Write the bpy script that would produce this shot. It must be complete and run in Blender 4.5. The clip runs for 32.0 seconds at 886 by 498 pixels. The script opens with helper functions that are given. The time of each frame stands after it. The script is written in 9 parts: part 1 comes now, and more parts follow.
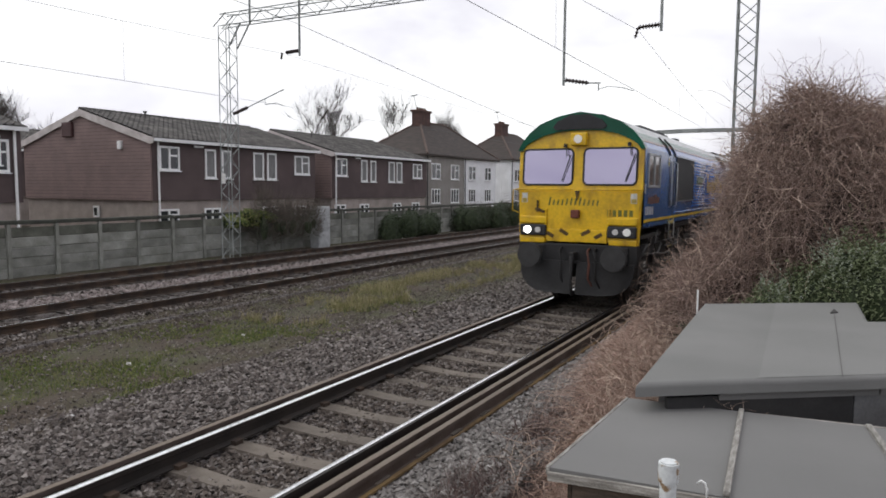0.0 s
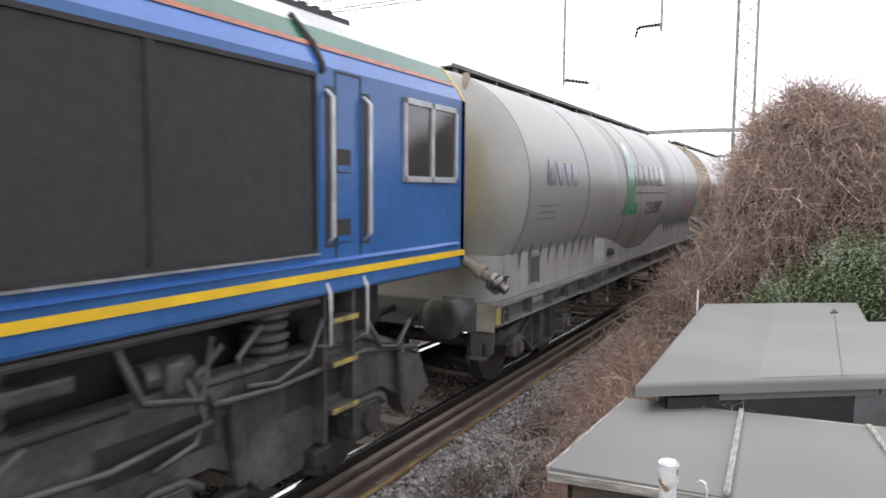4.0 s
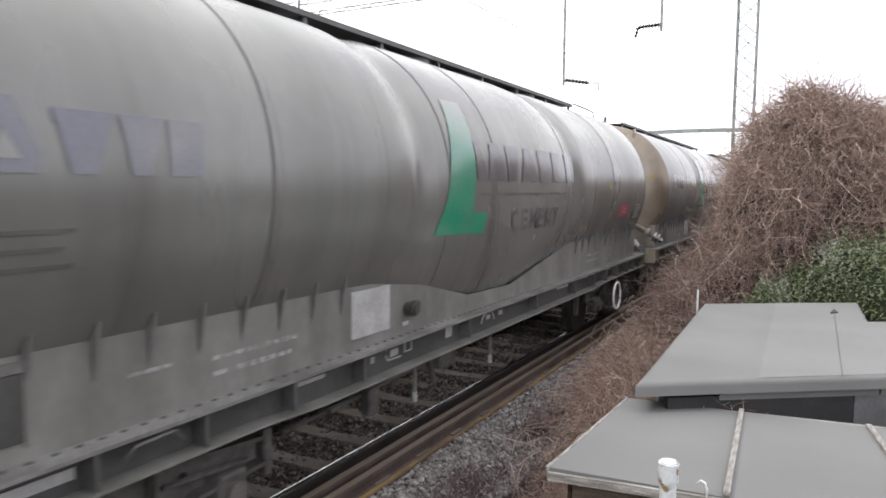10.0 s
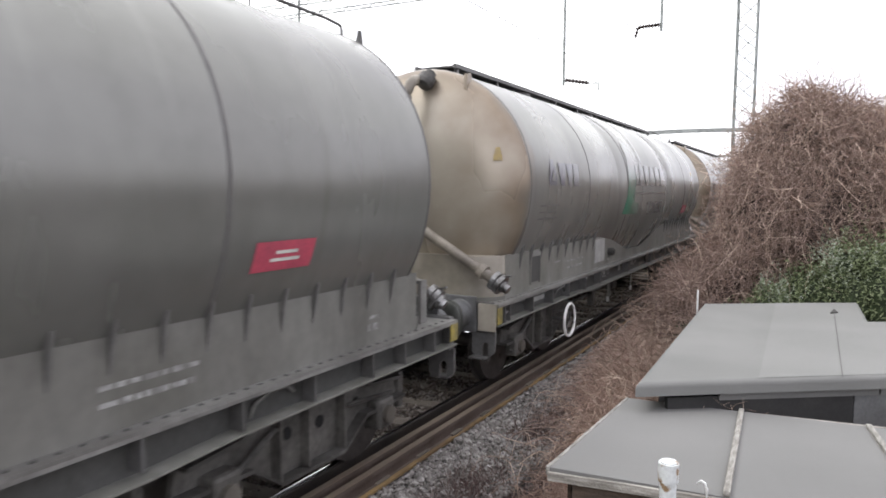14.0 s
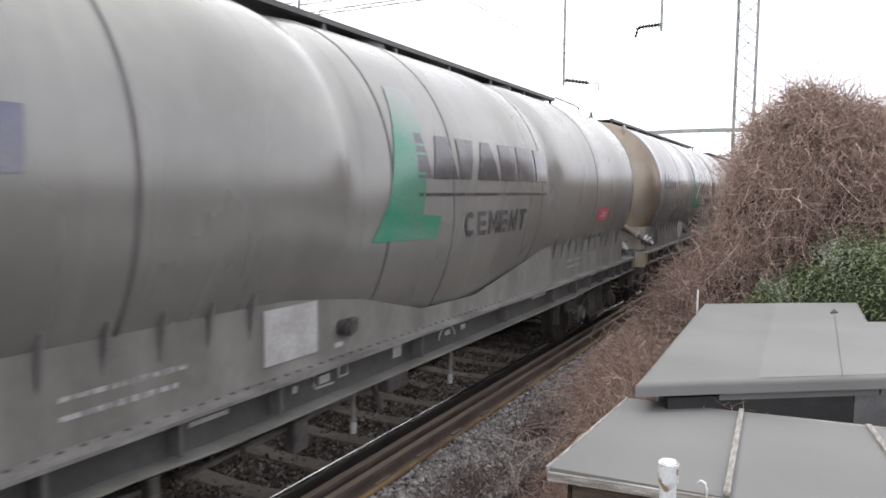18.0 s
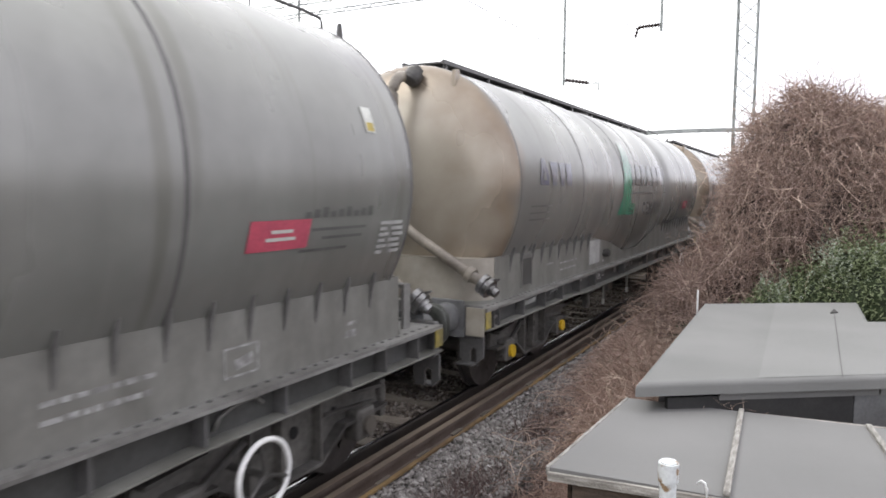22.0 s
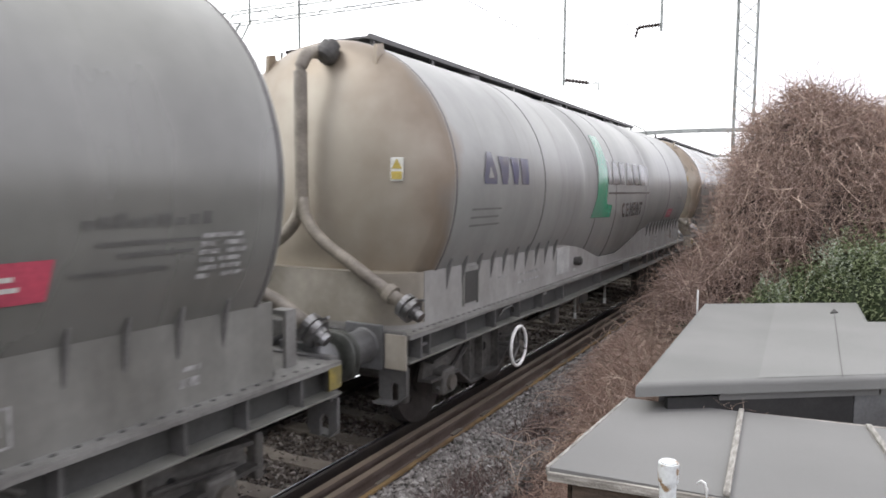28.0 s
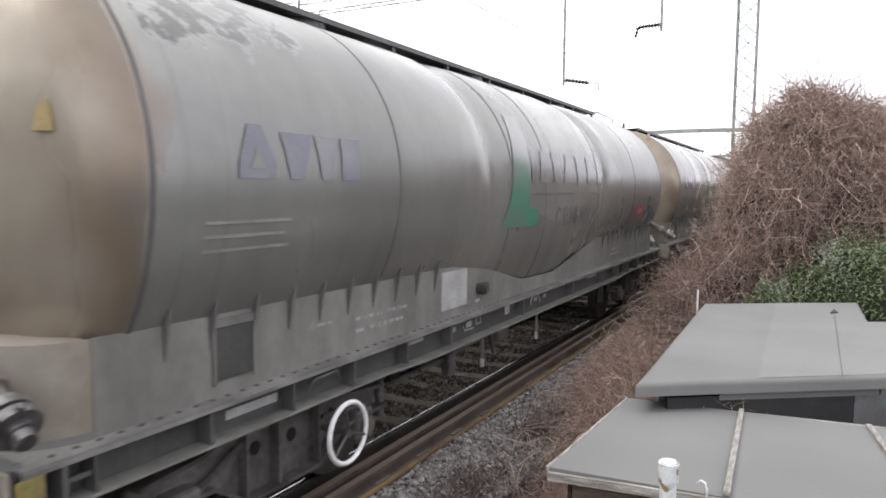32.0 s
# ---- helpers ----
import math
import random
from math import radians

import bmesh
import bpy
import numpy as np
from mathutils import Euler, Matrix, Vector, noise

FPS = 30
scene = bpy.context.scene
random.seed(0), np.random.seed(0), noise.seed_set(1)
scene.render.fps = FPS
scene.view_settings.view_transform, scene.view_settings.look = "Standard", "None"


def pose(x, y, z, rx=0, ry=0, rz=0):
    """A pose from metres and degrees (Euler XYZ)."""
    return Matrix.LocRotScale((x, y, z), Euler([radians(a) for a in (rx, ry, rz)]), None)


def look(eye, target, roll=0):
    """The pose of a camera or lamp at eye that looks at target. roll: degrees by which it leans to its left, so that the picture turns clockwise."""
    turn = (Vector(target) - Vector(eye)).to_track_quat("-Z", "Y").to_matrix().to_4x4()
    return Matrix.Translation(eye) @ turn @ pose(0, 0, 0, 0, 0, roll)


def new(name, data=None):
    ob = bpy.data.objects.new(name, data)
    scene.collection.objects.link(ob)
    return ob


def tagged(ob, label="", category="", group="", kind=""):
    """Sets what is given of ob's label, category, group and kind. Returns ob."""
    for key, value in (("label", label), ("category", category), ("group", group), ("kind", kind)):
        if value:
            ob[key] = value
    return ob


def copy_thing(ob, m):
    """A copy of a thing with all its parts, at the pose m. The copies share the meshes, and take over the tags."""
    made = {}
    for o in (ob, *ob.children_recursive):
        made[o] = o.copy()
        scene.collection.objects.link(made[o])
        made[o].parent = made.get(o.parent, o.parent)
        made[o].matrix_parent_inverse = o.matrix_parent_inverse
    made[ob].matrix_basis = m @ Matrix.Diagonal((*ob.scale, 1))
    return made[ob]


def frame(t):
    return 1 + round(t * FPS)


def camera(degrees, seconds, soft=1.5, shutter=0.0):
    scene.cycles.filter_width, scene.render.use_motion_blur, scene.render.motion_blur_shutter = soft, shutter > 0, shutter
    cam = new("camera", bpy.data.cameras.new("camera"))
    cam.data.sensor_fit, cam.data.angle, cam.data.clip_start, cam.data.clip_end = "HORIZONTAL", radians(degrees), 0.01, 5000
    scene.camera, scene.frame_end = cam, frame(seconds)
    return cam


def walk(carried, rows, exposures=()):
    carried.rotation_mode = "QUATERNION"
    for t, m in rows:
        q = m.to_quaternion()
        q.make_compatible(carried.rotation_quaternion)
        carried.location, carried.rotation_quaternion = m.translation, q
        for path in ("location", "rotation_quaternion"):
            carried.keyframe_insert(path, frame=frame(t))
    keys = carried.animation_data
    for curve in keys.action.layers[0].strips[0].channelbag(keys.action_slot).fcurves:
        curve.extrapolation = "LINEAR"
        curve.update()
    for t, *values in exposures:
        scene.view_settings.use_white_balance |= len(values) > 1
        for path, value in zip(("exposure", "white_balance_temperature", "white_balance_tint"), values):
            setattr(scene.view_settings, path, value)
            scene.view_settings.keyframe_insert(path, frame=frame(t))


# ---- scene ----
# Plan: x across the line (the camera's side is +), y along it, z up from the rail top.
cam = camera(65.3, 32.0, 1.7, 0.2)
CAM = Matrix.Translation((4.331, 0.0, 2.387)) @ Euler((radians(90 - 4.972), 0, radians(28.476))).to_matrix().to_4x4() @ pose(0, 0, 0, 0, 0, 0.416)
walk(cam, [(0.0, CAM), (32.0, CAM)],
     [(0.0, -0.50), (0.6, -0.46), (1.0, -0.35), (1.4, -0.17), (2.0, 0.06), (2.6, 0.42), (3.2, 0.62), (6.0, 0.56), (32.0, 0.56)])

# ---- sky and sun: a bright overcast afternoon ----
world = bpy.data.worlds.new("sky")
scene.world = world
world.use_nodes = True
wt = world.node_tree
wt.nodes.clear()
sky = wt.nodes.new("ShaderNodeTexSky")
sky.sky_type, sky.sun_disc = "NISHITA", False
sky.sun_elevation, sky.sun_rotation = radians(52), radians(110)
coord = wt.nodes.new("ShaderNodeTexCoord")
stretch = wt.nodes.new("ShaderNodeMapping")
stretch.inputs["Scale"].default_value = (1.0, 1.0, 2.4)
cloud = wt.nodes.new("ShaderNodeTexNoise")
cloud.inputs["Scale"].default_value, cloud.inputs["Detail"].default_value = 2.6, 7.0
cloud.inputs["Roughness"].default_value, cloud.inputs["Distortion"].default_value = 0.52, 0.3
ramp = wt.nodes.new("ShaderNodeValToRGB")
ramp.color_ramp.elements[0].position, ramp.color_ramp.elements[0].color = 0.37, (0.80, 0.783, 0.86, 1)
ramp.color_ramp.elements[1].position, ramp.color_ramp.elements[1].color = 0.56, (1.08, 1.08, 1.09, 1)
bg_sky, bg_cloud = wt.nodes.new("ShaderNodeBackground"), wt.nodes.new("ShaderNodeBackground")
bg_sky.inputs["Strength"].default_value, bg_cloud.inputs["Strength"].default_value = 0.1, 1.3
mixer, wout = wt.nodes.new("ShaderNodeMixShader"), wt.nodes.new("ShaderNodeOutputWorld")
mixer.inputs[0].default_value = 0.9
wt.links.new(coord.outputs["Generated"], stretch.inputs["Vector"])
wt.links.new(stretch.outputs[0], cloud.inputs["Vector"])
# brighter towards the veiled sun
side = wt.nodes.new("ShaderNodeVectorMath")
side.operation = "DOT_PRODUCT"
side.inputs[1].default_value = (-0.85, 0.25, 0.35)
fade = wt.nodes.new("ShaderNodeMapRange")
fade.inputs["From Min"].default_value, fade.inputs["From Max"].default_value = -0.6, 0.95
fade.inputs["To Min"].default_value, fade.inputs["To Max"].default_value = 1.15, 1.26
tint = wt.nodes.new("ShaderNodeVectorMath")
tint.operation = "SCALE"
wt.links.new(coord.outputs["Generated"], side.inputs[0])
wt.links.new(side.outputs["Value"], fade.inputs["Value"])
# thinner cloud on the sun's side
thin, shift = wt.nodes.new("ShaderNodeMath"), wt.nodes.new("ShaderNodeMath")
thin.operation, shift.operation = "MULTIPLY_ADD", "SUBTRACT"
thin.inputs[1].default_value, shift.inputs[1].default_value = 0.22, 0.105
wt.links.new(side.outputs["Value"], thin.inputs[0])
wt.links.new(cloud.outputs["Fac"], thin.inputs[2])
wt.links.new(thin.outputs[0], shift.inputs[0])
wt.links.new(shift.outputs[0], ramp.inputs[0])
wt.links.new(ramp.outputs[0], tint.inputs[0])
wt.links.new(fade.outputs[0], tint.inputs["Scale"])
wt.links.new(tint.outputs[0], bg_cloud.inputs["Color"])
wt.links.new(sky.outputs[0], bg_sky.inputs["Color"])
wt.links.new(bg_sky.outputs[0], mixer.inputs[1])
wt.links.new(bg_cloud.outputs[0], mixer.inputs[2])
wt.links.new(mixer.outputs[0], wout.inputs["Surface"])
sun = new("sun", bpy.data.lights.new("sun", "SUN"))
sun.data.energy, sun.data.angle, sun.data.color = 0.8, radians(30), (1.0, 0.96, 0.9)
sun.matrix_world = look((-20, -8, 30), (0, 8, 0))

# ---- materials ----
MATS = {}


def mat(name, col, rough=0.7, metal=0.0, col2=None, scale=6.0, var=0.25, bump=0.0, bscale=40.0, grain=0.12, stretch=(1, 1, 1), rand=0.0, lo=0.38, hi=0.66, spec=0.5, random_offset=False):
    """Two-scale procedural paint, stone, metal or wood: stains between col and col2, fine grain, bump, and a per-object tone."""
    if name in MATS:
        return MATS[name]
    m = bpy.data.materials.new(name)
    m.use_nodes = True
    MATS[name] = m
    nt = m.node_tree
    bs = nt.nodes["Principled BSDF"]
    col2 = col2 or tuple(c * (1 - var) for c in col)
    tc, mp = nt.nodes.new("ShaderNodeTexCoord"), nt.nodes.new("ShaderNodeMapping")
    mp.inputs["Scale"].default_value = stretch
    nt.links.new(tc.outputs["Object"], mp.inputs["Vector"])
    info = nt.nodes.new("ShaderNodeObjectInfo")
    src = mp.outputs[0]
    if random_offset:
        add = nt.nodes.new("ShaderNodeVectorMath")
        add.operation = "ADD"
        mul = nt.nodes.new("ShaderNodeMath")
        mul.operation = "MULTIPLY"
        mul.inputs[1].default_value = 60.0
        nt.links.new(info.outputs["Random"], mul.inputs[0])
        nt.links.new(mp.outputs[0], add.inputs[0])
        nt.links.new(mul.outputs[0], add.inputs[1])
        src = add.outputs[0]
    big, fine = nt.nodes.new("ShaderNodeTexNoise"), nt.nodes.new("ShaderNodeTexNoise")
    big.inputs["Scale"].default_value, big.inputs["Detail"].default_value = scale, 5.0
    fine.inputs["Scale"].default_value, fine.inputs["Detail"].default_value = bscale, 3.0
    nt.links.new(src, big.inputs["Vector"])
    nt.links.new(tc.outputs["Object"], fine.inputs["Vector"])
    cr = nt.nodes.new("ShaderNodeValToRGB")
    cr.color_ramp.elements[0].position, cr.color_ramp.elements[0].color = lo, (*col2, 1)
    cr.color_ramp.elements[1].position, cr.color_ramp.elements[1].color = hi, (*col, 1)
    nt.links.new(big.outputs["Fac"], cr.inputs[0])
    tone = nt.nodes.new("ShaderNodeMapRange")
    tone.inputs["From Min"].default_value, tone.inputs["From Max"].default_value = 0.3, 0.7
    tone.inputs["To Min"].default_value, tone.inputs["To Max"].default_value = 1 - grain, 1 + grain
    nt.links.new(fine.outputs["Fac"], tone.inputs["Value"])
    val = tone.outputs[0]
    if rand:
        rr = nt.nodes.new("ShaderNodeMapRange")
        rr.inputs["To Min"].default_value, rr.inputs["To Max"].default_value = 1 - rand, 1 + rand
        nt.links.new(info.outputs["Random"], rr.inputs["Value"])
        mm = nt.nodes.new("ShaderNodeMath")
        mm.operation = "MULTIPLY"
        nt.links.new(val, mm.inputs[0])
        nt.links.new(rr.outputs[0], mm.inputs[1])
        val = mm.outputs[0]
    sc = nt.nodes.new("ShaderNodeVectorMath")
    sc.operation = "SCALE"
    nt.links.new(cr.outputs[0], sc.inputs[0])
    nt.links.new(val, sc.inputs["Scale"])
    nt.links.new(sc.outputs[0], bs.inputs["Base Color"])
    bs.inputs["Roughness"].default_value, bs.inputs["Metallic"].default_value = rough, metal
    bs.inputs["Specular IOR Level"].default_value = spec
    if bump:
        bp = nt.nodes.new("ShaderNodeBump")
        bp.inputs["Strength"].default_value, bp.inputs["Distance"].default_value = min(1.0, bump), 0.01
        nt.links.new(fine.outputs["Fac"], bp.inputs["Height"])
        nt.links.new(bp.outputs[0], bs.inputs["Normal"])
    return m


def island_mat(name, cols, rough=0.9, bump=0.4, spec=0.3):
    """Each separate piece of one joined mesh takes its own tone from cols."""
    m = bpy.data.materials.new(name)
    m.use_nodes = True
    nt = m.node_tree
    bs = nt.nodes["Principled BSDF"]
    geo, cr = nt.nodes.new("ShaderNodeNewGeometry"), nt.nodes.new("ShaderNodeValToRGB")
    cr.color_ramp.elements[0].color = (*cols[0], 1)
    cr.color_ramp.elements[1].color = (*cols[-1], 1)
    for i, c in enumerate(cols[1:-1]):
        cr.color_ramp.elements.new((i + 1) / (len(cols) - 1)).color = (*c, 1)
    nt.links.new(geo.outputs["Random Per Island"], cr.inputs[0])
    nz, tcn, mx = nt.nodes.new("ShaderNodeTexNoise"), nt.nodes.new("ShaderNodeTexCoord"), nt.nodes.new("ShaderNodeVectorMath")
    nz.inputs["Scale"].default_value = 35.0
    nt.links.new(tcn.outputs["Object"], nz.inputs["Vector"])
    rg = nt.nodes.new("ShaderNodeMapRange")
    rg.inputs["To Min"].default_value, rg.inputs["To Max"].default_value = 0.6, 1.4
    nt.links.new(nz.outputs["Fac"], rg.inputs["Value"])
    mx.operation = "SCALE"
    nt.links.new(cr.outputs[0], mx.inputs[0])
    nt.links.new(rg.outputs[0], mx.inputs["Scale"])
    nt.links.new(mx.outputs[0], bs.inputs["Base Color"])
    bs.inputs["Roughness"].default_value, bs.inputs["Specular IOR Level"].default_value = rough, spec
    return m


def glow(name, col, strength):
    m = bpy.data.materials.new(name)
    m.use_nodes = True
    bs = m.node_tree.nodes["Principled BSDF"]
    bs.inputs["Base Color"].default_value = (*col, 1)
    bs.inputs["Emission Color"].default_value = (*col, 1)
    bs.inputs["Emission Strength"].default_value = strength
    return m


def window_glass(name, tint, rough=0.04, metal=0.0):
    m = bpy.data.materials.new(name)
    m.use_nodes = True
    bs = m.node_tree.nodes["Principled BSDF"]
    bs.inputs["Base Color"].default_value = (*tint, 1)
    bs.inputs["Roughness"].default_value, bs.inputs["Metallic"].default_value = rough, metal
    bs.inputs["Coat Weight"].default_value, bs.inputs["Coat Roughness"].default_value = 0.6, 0.02
    return m


M_RUST = mat("rusty_rail", (0.085, 0.054, 0.035), 0.8, 0.1, (0.036, 0.026, 0.02), 3.0, bump=0.3, bscale=60)
M_SHINE = mat("polished_rail", (0.72, 0.72, 0.74), 0.16, 1.0, var=0.1, bscale=20)
M_CONC = mat("sleeper_concrete", (0.17, 0.147, 0.122), 0.9, 0, (0.095, 0.08, 0.065), 3.0, bump=0.5, bscale=70, rand=0.15)
M_STEELGREY = mat("galvanised_steel", (0.36, 0.385, 0.37), 0.6, 0.1, (0.22, 0.24, 0.23), 4.0, grain=0.15)
M_DARK = mat("sooty_steel", (0.018, 0.018, 0.019), 0.65, 0.0, (0.010, 0.010, 0.010), 3.0, bump=0.3, bscale=25, grain=0.3)
M_INS = mat("brown_porcelain", (0.05, 0.035, 0.032), 0.3)
M_WIRE = mat("copper_wire", (0.11, 0.12, 0.12), 0.6, 0.2)


# ---- mesh helpers ----
def box(bm, c, s, rz=0.0, rx=0.0, ry=0.0, bevel=0.0):
    r = bmesh.ops.create_cube(bm, size=1.0, matrix=Matrix.LocRotScale(c, Euler((rx, ry, rz)), s))
    if bevel:
        es = {e for v in r["verts"] for e in v.link_edges}
        bmesh.ops.bevel(bm, geom=list(es), offset=bevel, segments=2, affect="EDGES", profile=0.5)


def rod(bm, a, b, r, seg=10, r2=None):
    a, b = Vector(a), Vector(b)
    d = b - a
    q = d.to_track_quat("Z", "Y")
    bmesh.ops.create_cone(bm, cap_ends=True, segments=seg, radius1=r, radius2=r if r2 is None else r2, depth=d.length,
                          matrix=Matrix.LocRotScale((a + b) / 2, q, None))


def tube(bm, pts, r, seg=8, closed=False):
    pts = [Vector(p) for p in pts]
    n, rings = len(pts), []
    up = Vector((0.13, 0.21, 0.97))
    for i, p in enumerate(pts):
        a = pts[i - 1] if (i or closed) else p
        b = pts[(i + 1) % n] if (i < n - 1 or closed) else p
        t = (b - a).normalized()
        u = t.cross(up)
        u = u.normalized() if u.length > 1e-4 else t.orthogonal().normalized()
        w = t.cross(u)
        rings.append([bm.verts.new(p + (u * math.cos(2 * math.pi * k / seg) + w * math.sin(2 * math.pi * k / seg)) * r) for k in range(seg)])
    for i in range(n if closed else n - 1):
        A, B = rings[i], rings[(i + 1) % n]
        for k in range(seg):
            f = bm.faces.new((A[k], A[(k + 1) % seg], B[(k + 1) % seg], B[k]))
            f.smooth = True
    if not closed:
        bm.faces.new(rings[0][::-1])
        bm.faces.new(rings[-1])


def ring_y(bm, c, R, r, seg=28, axis="x"):
    pts = []
    for k in range(seg):
        a = 2 * math.pi * k / seg
        d = {"x": (0, math.cos(a), math.sin(a)), "y": (math.cos(a), 0, math.sin(a)), "z": (math.cos(a), math.sin(a), 0)}[axis]
        pts.append(Vector(c) + Vector(d) * R)
    tube(bm, pts, r, 8, True)


def prism(bm, poly, x0, x1, plane="yz"):
    """A flat polygon given in (y, z) (or (x, z), (x, y)) made solid from x0 to x1 along the third axis."""
    def at(p, d):
        return {"yz": (d, p[0], p[1]), "xz": (p[0], d, p[1]), "xy": (p[0], p[1], d)}[plane]
    A = [bm.verts.new(at(p, x0)) for p in poly]
    B = [bm.verts.new(at(p, x1)) for p in poly]
    n = len(poly)
    bm.faces.new(A[::-1])
    bm.faces.new(B)
    for i in range(n):
        bm.faces.new((A[i], A[(i + 1) % n], B[(i + 1) % n], B[i]))
    bmesh.ops.recalc_face_normals(bm, faces=bm.faces[:])


def loft(bm, rings, cap=True, close=True, smooth=True):
    rows = [[bm.verts.new(p) for p in r] for r in rings]
    n = len(rows[0])
    for A, B in zip(rows, rows[1:]):
        for k in range(n if close else n - 1):
            f = bm.faces.new((A[k], A[(k + 1) % n], B[(k + 1) % n], B[k]))
            f.smooth = smooth
    if cap and close:
        bm.faces.new(rows[0][::-1])
        bm.faces.new(rows[-1])
    bmesh.ops.recalc_face_normals(bm, faces=bm.faces[:])


def turned(bm, p, d, prof, seg=20):
    """One turned piece about the axis d from p: prof is (distance along d, radius)."""
    p, d = Vector(p), Vector(d).normalized()
    u = d.orthogonal().normalized()
    w = d.cross(u)
    loft(bm, [[p + d * q + (u * math.cos(2 * math.pi * k / seg) + w * math.sin(2 * math.pi * k / seg)) * r for k in range(seg)] for q, r in prof], smooth=False)


def mesh_of(bm, name, material, smooth=False):
    me = bpy.data.meshes.new(name)
    bm.to_mesh(me)
    bm.free()
    if material:
        me.materials.append(material)
    if smooth:
        me.polygons.foreach_set("use_smooth", [True] * len(me.polygons))
    return me


def part(name, bm, material, parent=None, label="", smooth=False):
    ob = new(name, mesh_of(bm, name, material, smooth))
    if parent is not None:
        ob.parent = parent
    if label:
        ob["label"] = label
    return ob


def thing(name, label, category, group="", kind="", at=None):
    ob = new(name)
    if at is not None:
        ob.matrix_basis = at
    return tagged(ob, label, category, group, kind)


def pydata(name, verts, faces, material, smooth=False):
    me = bpy.data.meshes.new(name)
    me.from_pydata(verts, [], faces)
    me.materials.append(material)
    if smooth:
        me.polygons.foreach_set("use_smooth", [True] * len(me.polygons))
    return new(name, me)


def B():
    return bmesh.new()


def boxpart(name, c, s, material, parent, label="", bevel=0.0, **kw):
    bm = B()
    box(bm, c, s, bevel=bevel, **kw)
    return part(name, bm, material, parent, label)


def ground_z(x, y):
    """Height of the ground: ballast beds, the trough between them, the gardens beyond and the lower yard beside the sheds."""
    if x > 1.75:
        t = min(1.0, (x - 1.75) / 1.5)
        return -0.24 - 0.75 * t * t * (3 - 2 * t)
    if x > -2.2:
        return -0.24
    if x > -3.7:
        return -0.24 - 0.13 * (-2.2 - x) / 1.5
    if x > -6.6:
        return -0.37 + 0.03 * math.sin(x * 2.1 + y * 0.4)
    if x > -7.74:
        return -0.37 + 0.205 * min(1.0, (-6.6 - x) / 0.7)
    if x > -13.9:
        return -0.23
    if x > -14.9:
        return -0.23 - 0.15 * (-13.9 - x)
    return -0.38

# ---- ground and tracks ----
def ground_material():
    m = bpy.data.materials.new("railway_ground")
    m.use_nodes = True
    nt = m.node_tree
    bs = nt.nodes["Principled BSDF"]
    geo = nt.nodes.new("ShaderNodeNewGeometry")
    n1, n2, n3 = (nt.nodes.new("ShaderNodeTexNoise") for _ in range(3))
    for n, s in ((n1, 0.9), (n2, 9.0), (n3, 60.0)):
        n.inputs["Scale"].default_value, n.inputs["Detail"].default_value = s, 5.0
        nt.links.new(geo.outputs["Position"], n.inputs["Vector"])
    r1, r2 = nt.nodes.new("ShaderNodeValToRGB"), nt.nodes.new("ShaderNodeValToRGB")
    r1.color_ramp.elements[0].position, r1.color_ramp.elements[0].color = 0.40, (0.062, 0.048, 0.035, 1)
    r1.color_ramp.elements[1].position, r1.color_ramp.elements[1].color = 0.62, (0.058, 0.06, 0.028, 1)
    r2.color_ramp.elements[0].position, r2.color_ramp.elements[0].color = 0.30, (0.55, 0.5, 0.46, 1)
    r2.color_ramp.elements[1].position, r2.color_ramp.elements[1].color = 0.72, (1.5, 1.45, 1.35, 1)
    nt.links.new(n1.outputs["Fac"], r1.inputs[0])
    nt.links.new(n3.outputs["Fac"], r2.inputs[0])
    mul = nt.nodes.new("ShaderNodeMix")
    mul.data_type, mul.blend_type = "RGBA", "MULTIPLY"
    mul.inputs[0].default_value = 1.0
    nt.links.new(r1.outputs[0], mul.inputs[6])
    nt.links.new(r2.outputs[0], mul.inputs[7])
    nt.links.new(mul.outputs[2], bs.inputs["Base Color"])
    bs.inputs["Roughness"].default_value = 0.95
    bp = nt.nodes.new("ShaderNodeBump")
    bp.inputs["Strength"].default_value, bp.inputs["Distance"].default_value = 0.8, 0.02
    nt.links.new(n2.outputs["Fac"], bp.inputs["Height"])
    nt.links.new(bp.outputs[0], bs.inputs["Normal"])
    return m


def ballast_material():
    """Packed stones seen from afar: small cells with dark joints."""
    m = bpy.data.materials.new("packed_ballast")
    m.use_nodes = True
    nt = m.node_tree
    bs = nt.nodes["Principled BSDF"]
    geo, vo, nz = nt.nodes.new("ShaderNodeNewGeometry"), nt.nodes.new("ShaderNodeTexVoronoi"), nt.nodes.new("ShaderNodeTexNoise")
    vo.inputs["Scale"].default_value, nz.inputs["Scale"].default_value = 19.0, 1.3
    for n in (vo, nz):
        nt.links.new(geo.outputs["Position"], n.inputs["Vector"])
    hs = nt.nodes.new("ShaderNodeSeparateColor")
    nt.links.new(vo.outputs["Color"], hs.inputs[0])
    cr = nt.nodes.new("ShaderNodeValToRGB")
    cr.color_ramp.elements[0].color = (0.04, 0.034, 0.03, 1)
    cr.color_ramp.elements[1].color = (0.20, 0.18, 0.172, 1)
    nt.links.new(hs.outputs[0], cr.inputs[0])
    nt.links.new(cr.outputs[0], bs.inputs["Base Color"])
    bs.inputs["Roughness"].default_value = 0.95
    bp = nt.nodes.new("ShaderNodeBump")
    bp.invert = True
    bp.inputs["Strength"].default_value, bp.inputs["Distance"].default_value = 1.0, 0.04
    nt.links.new(vo.outputs["Distance"], bp.inputs["Height"])
    nt.links.new(bp.outputs[0], bs.inputs["Normal"])
    return m


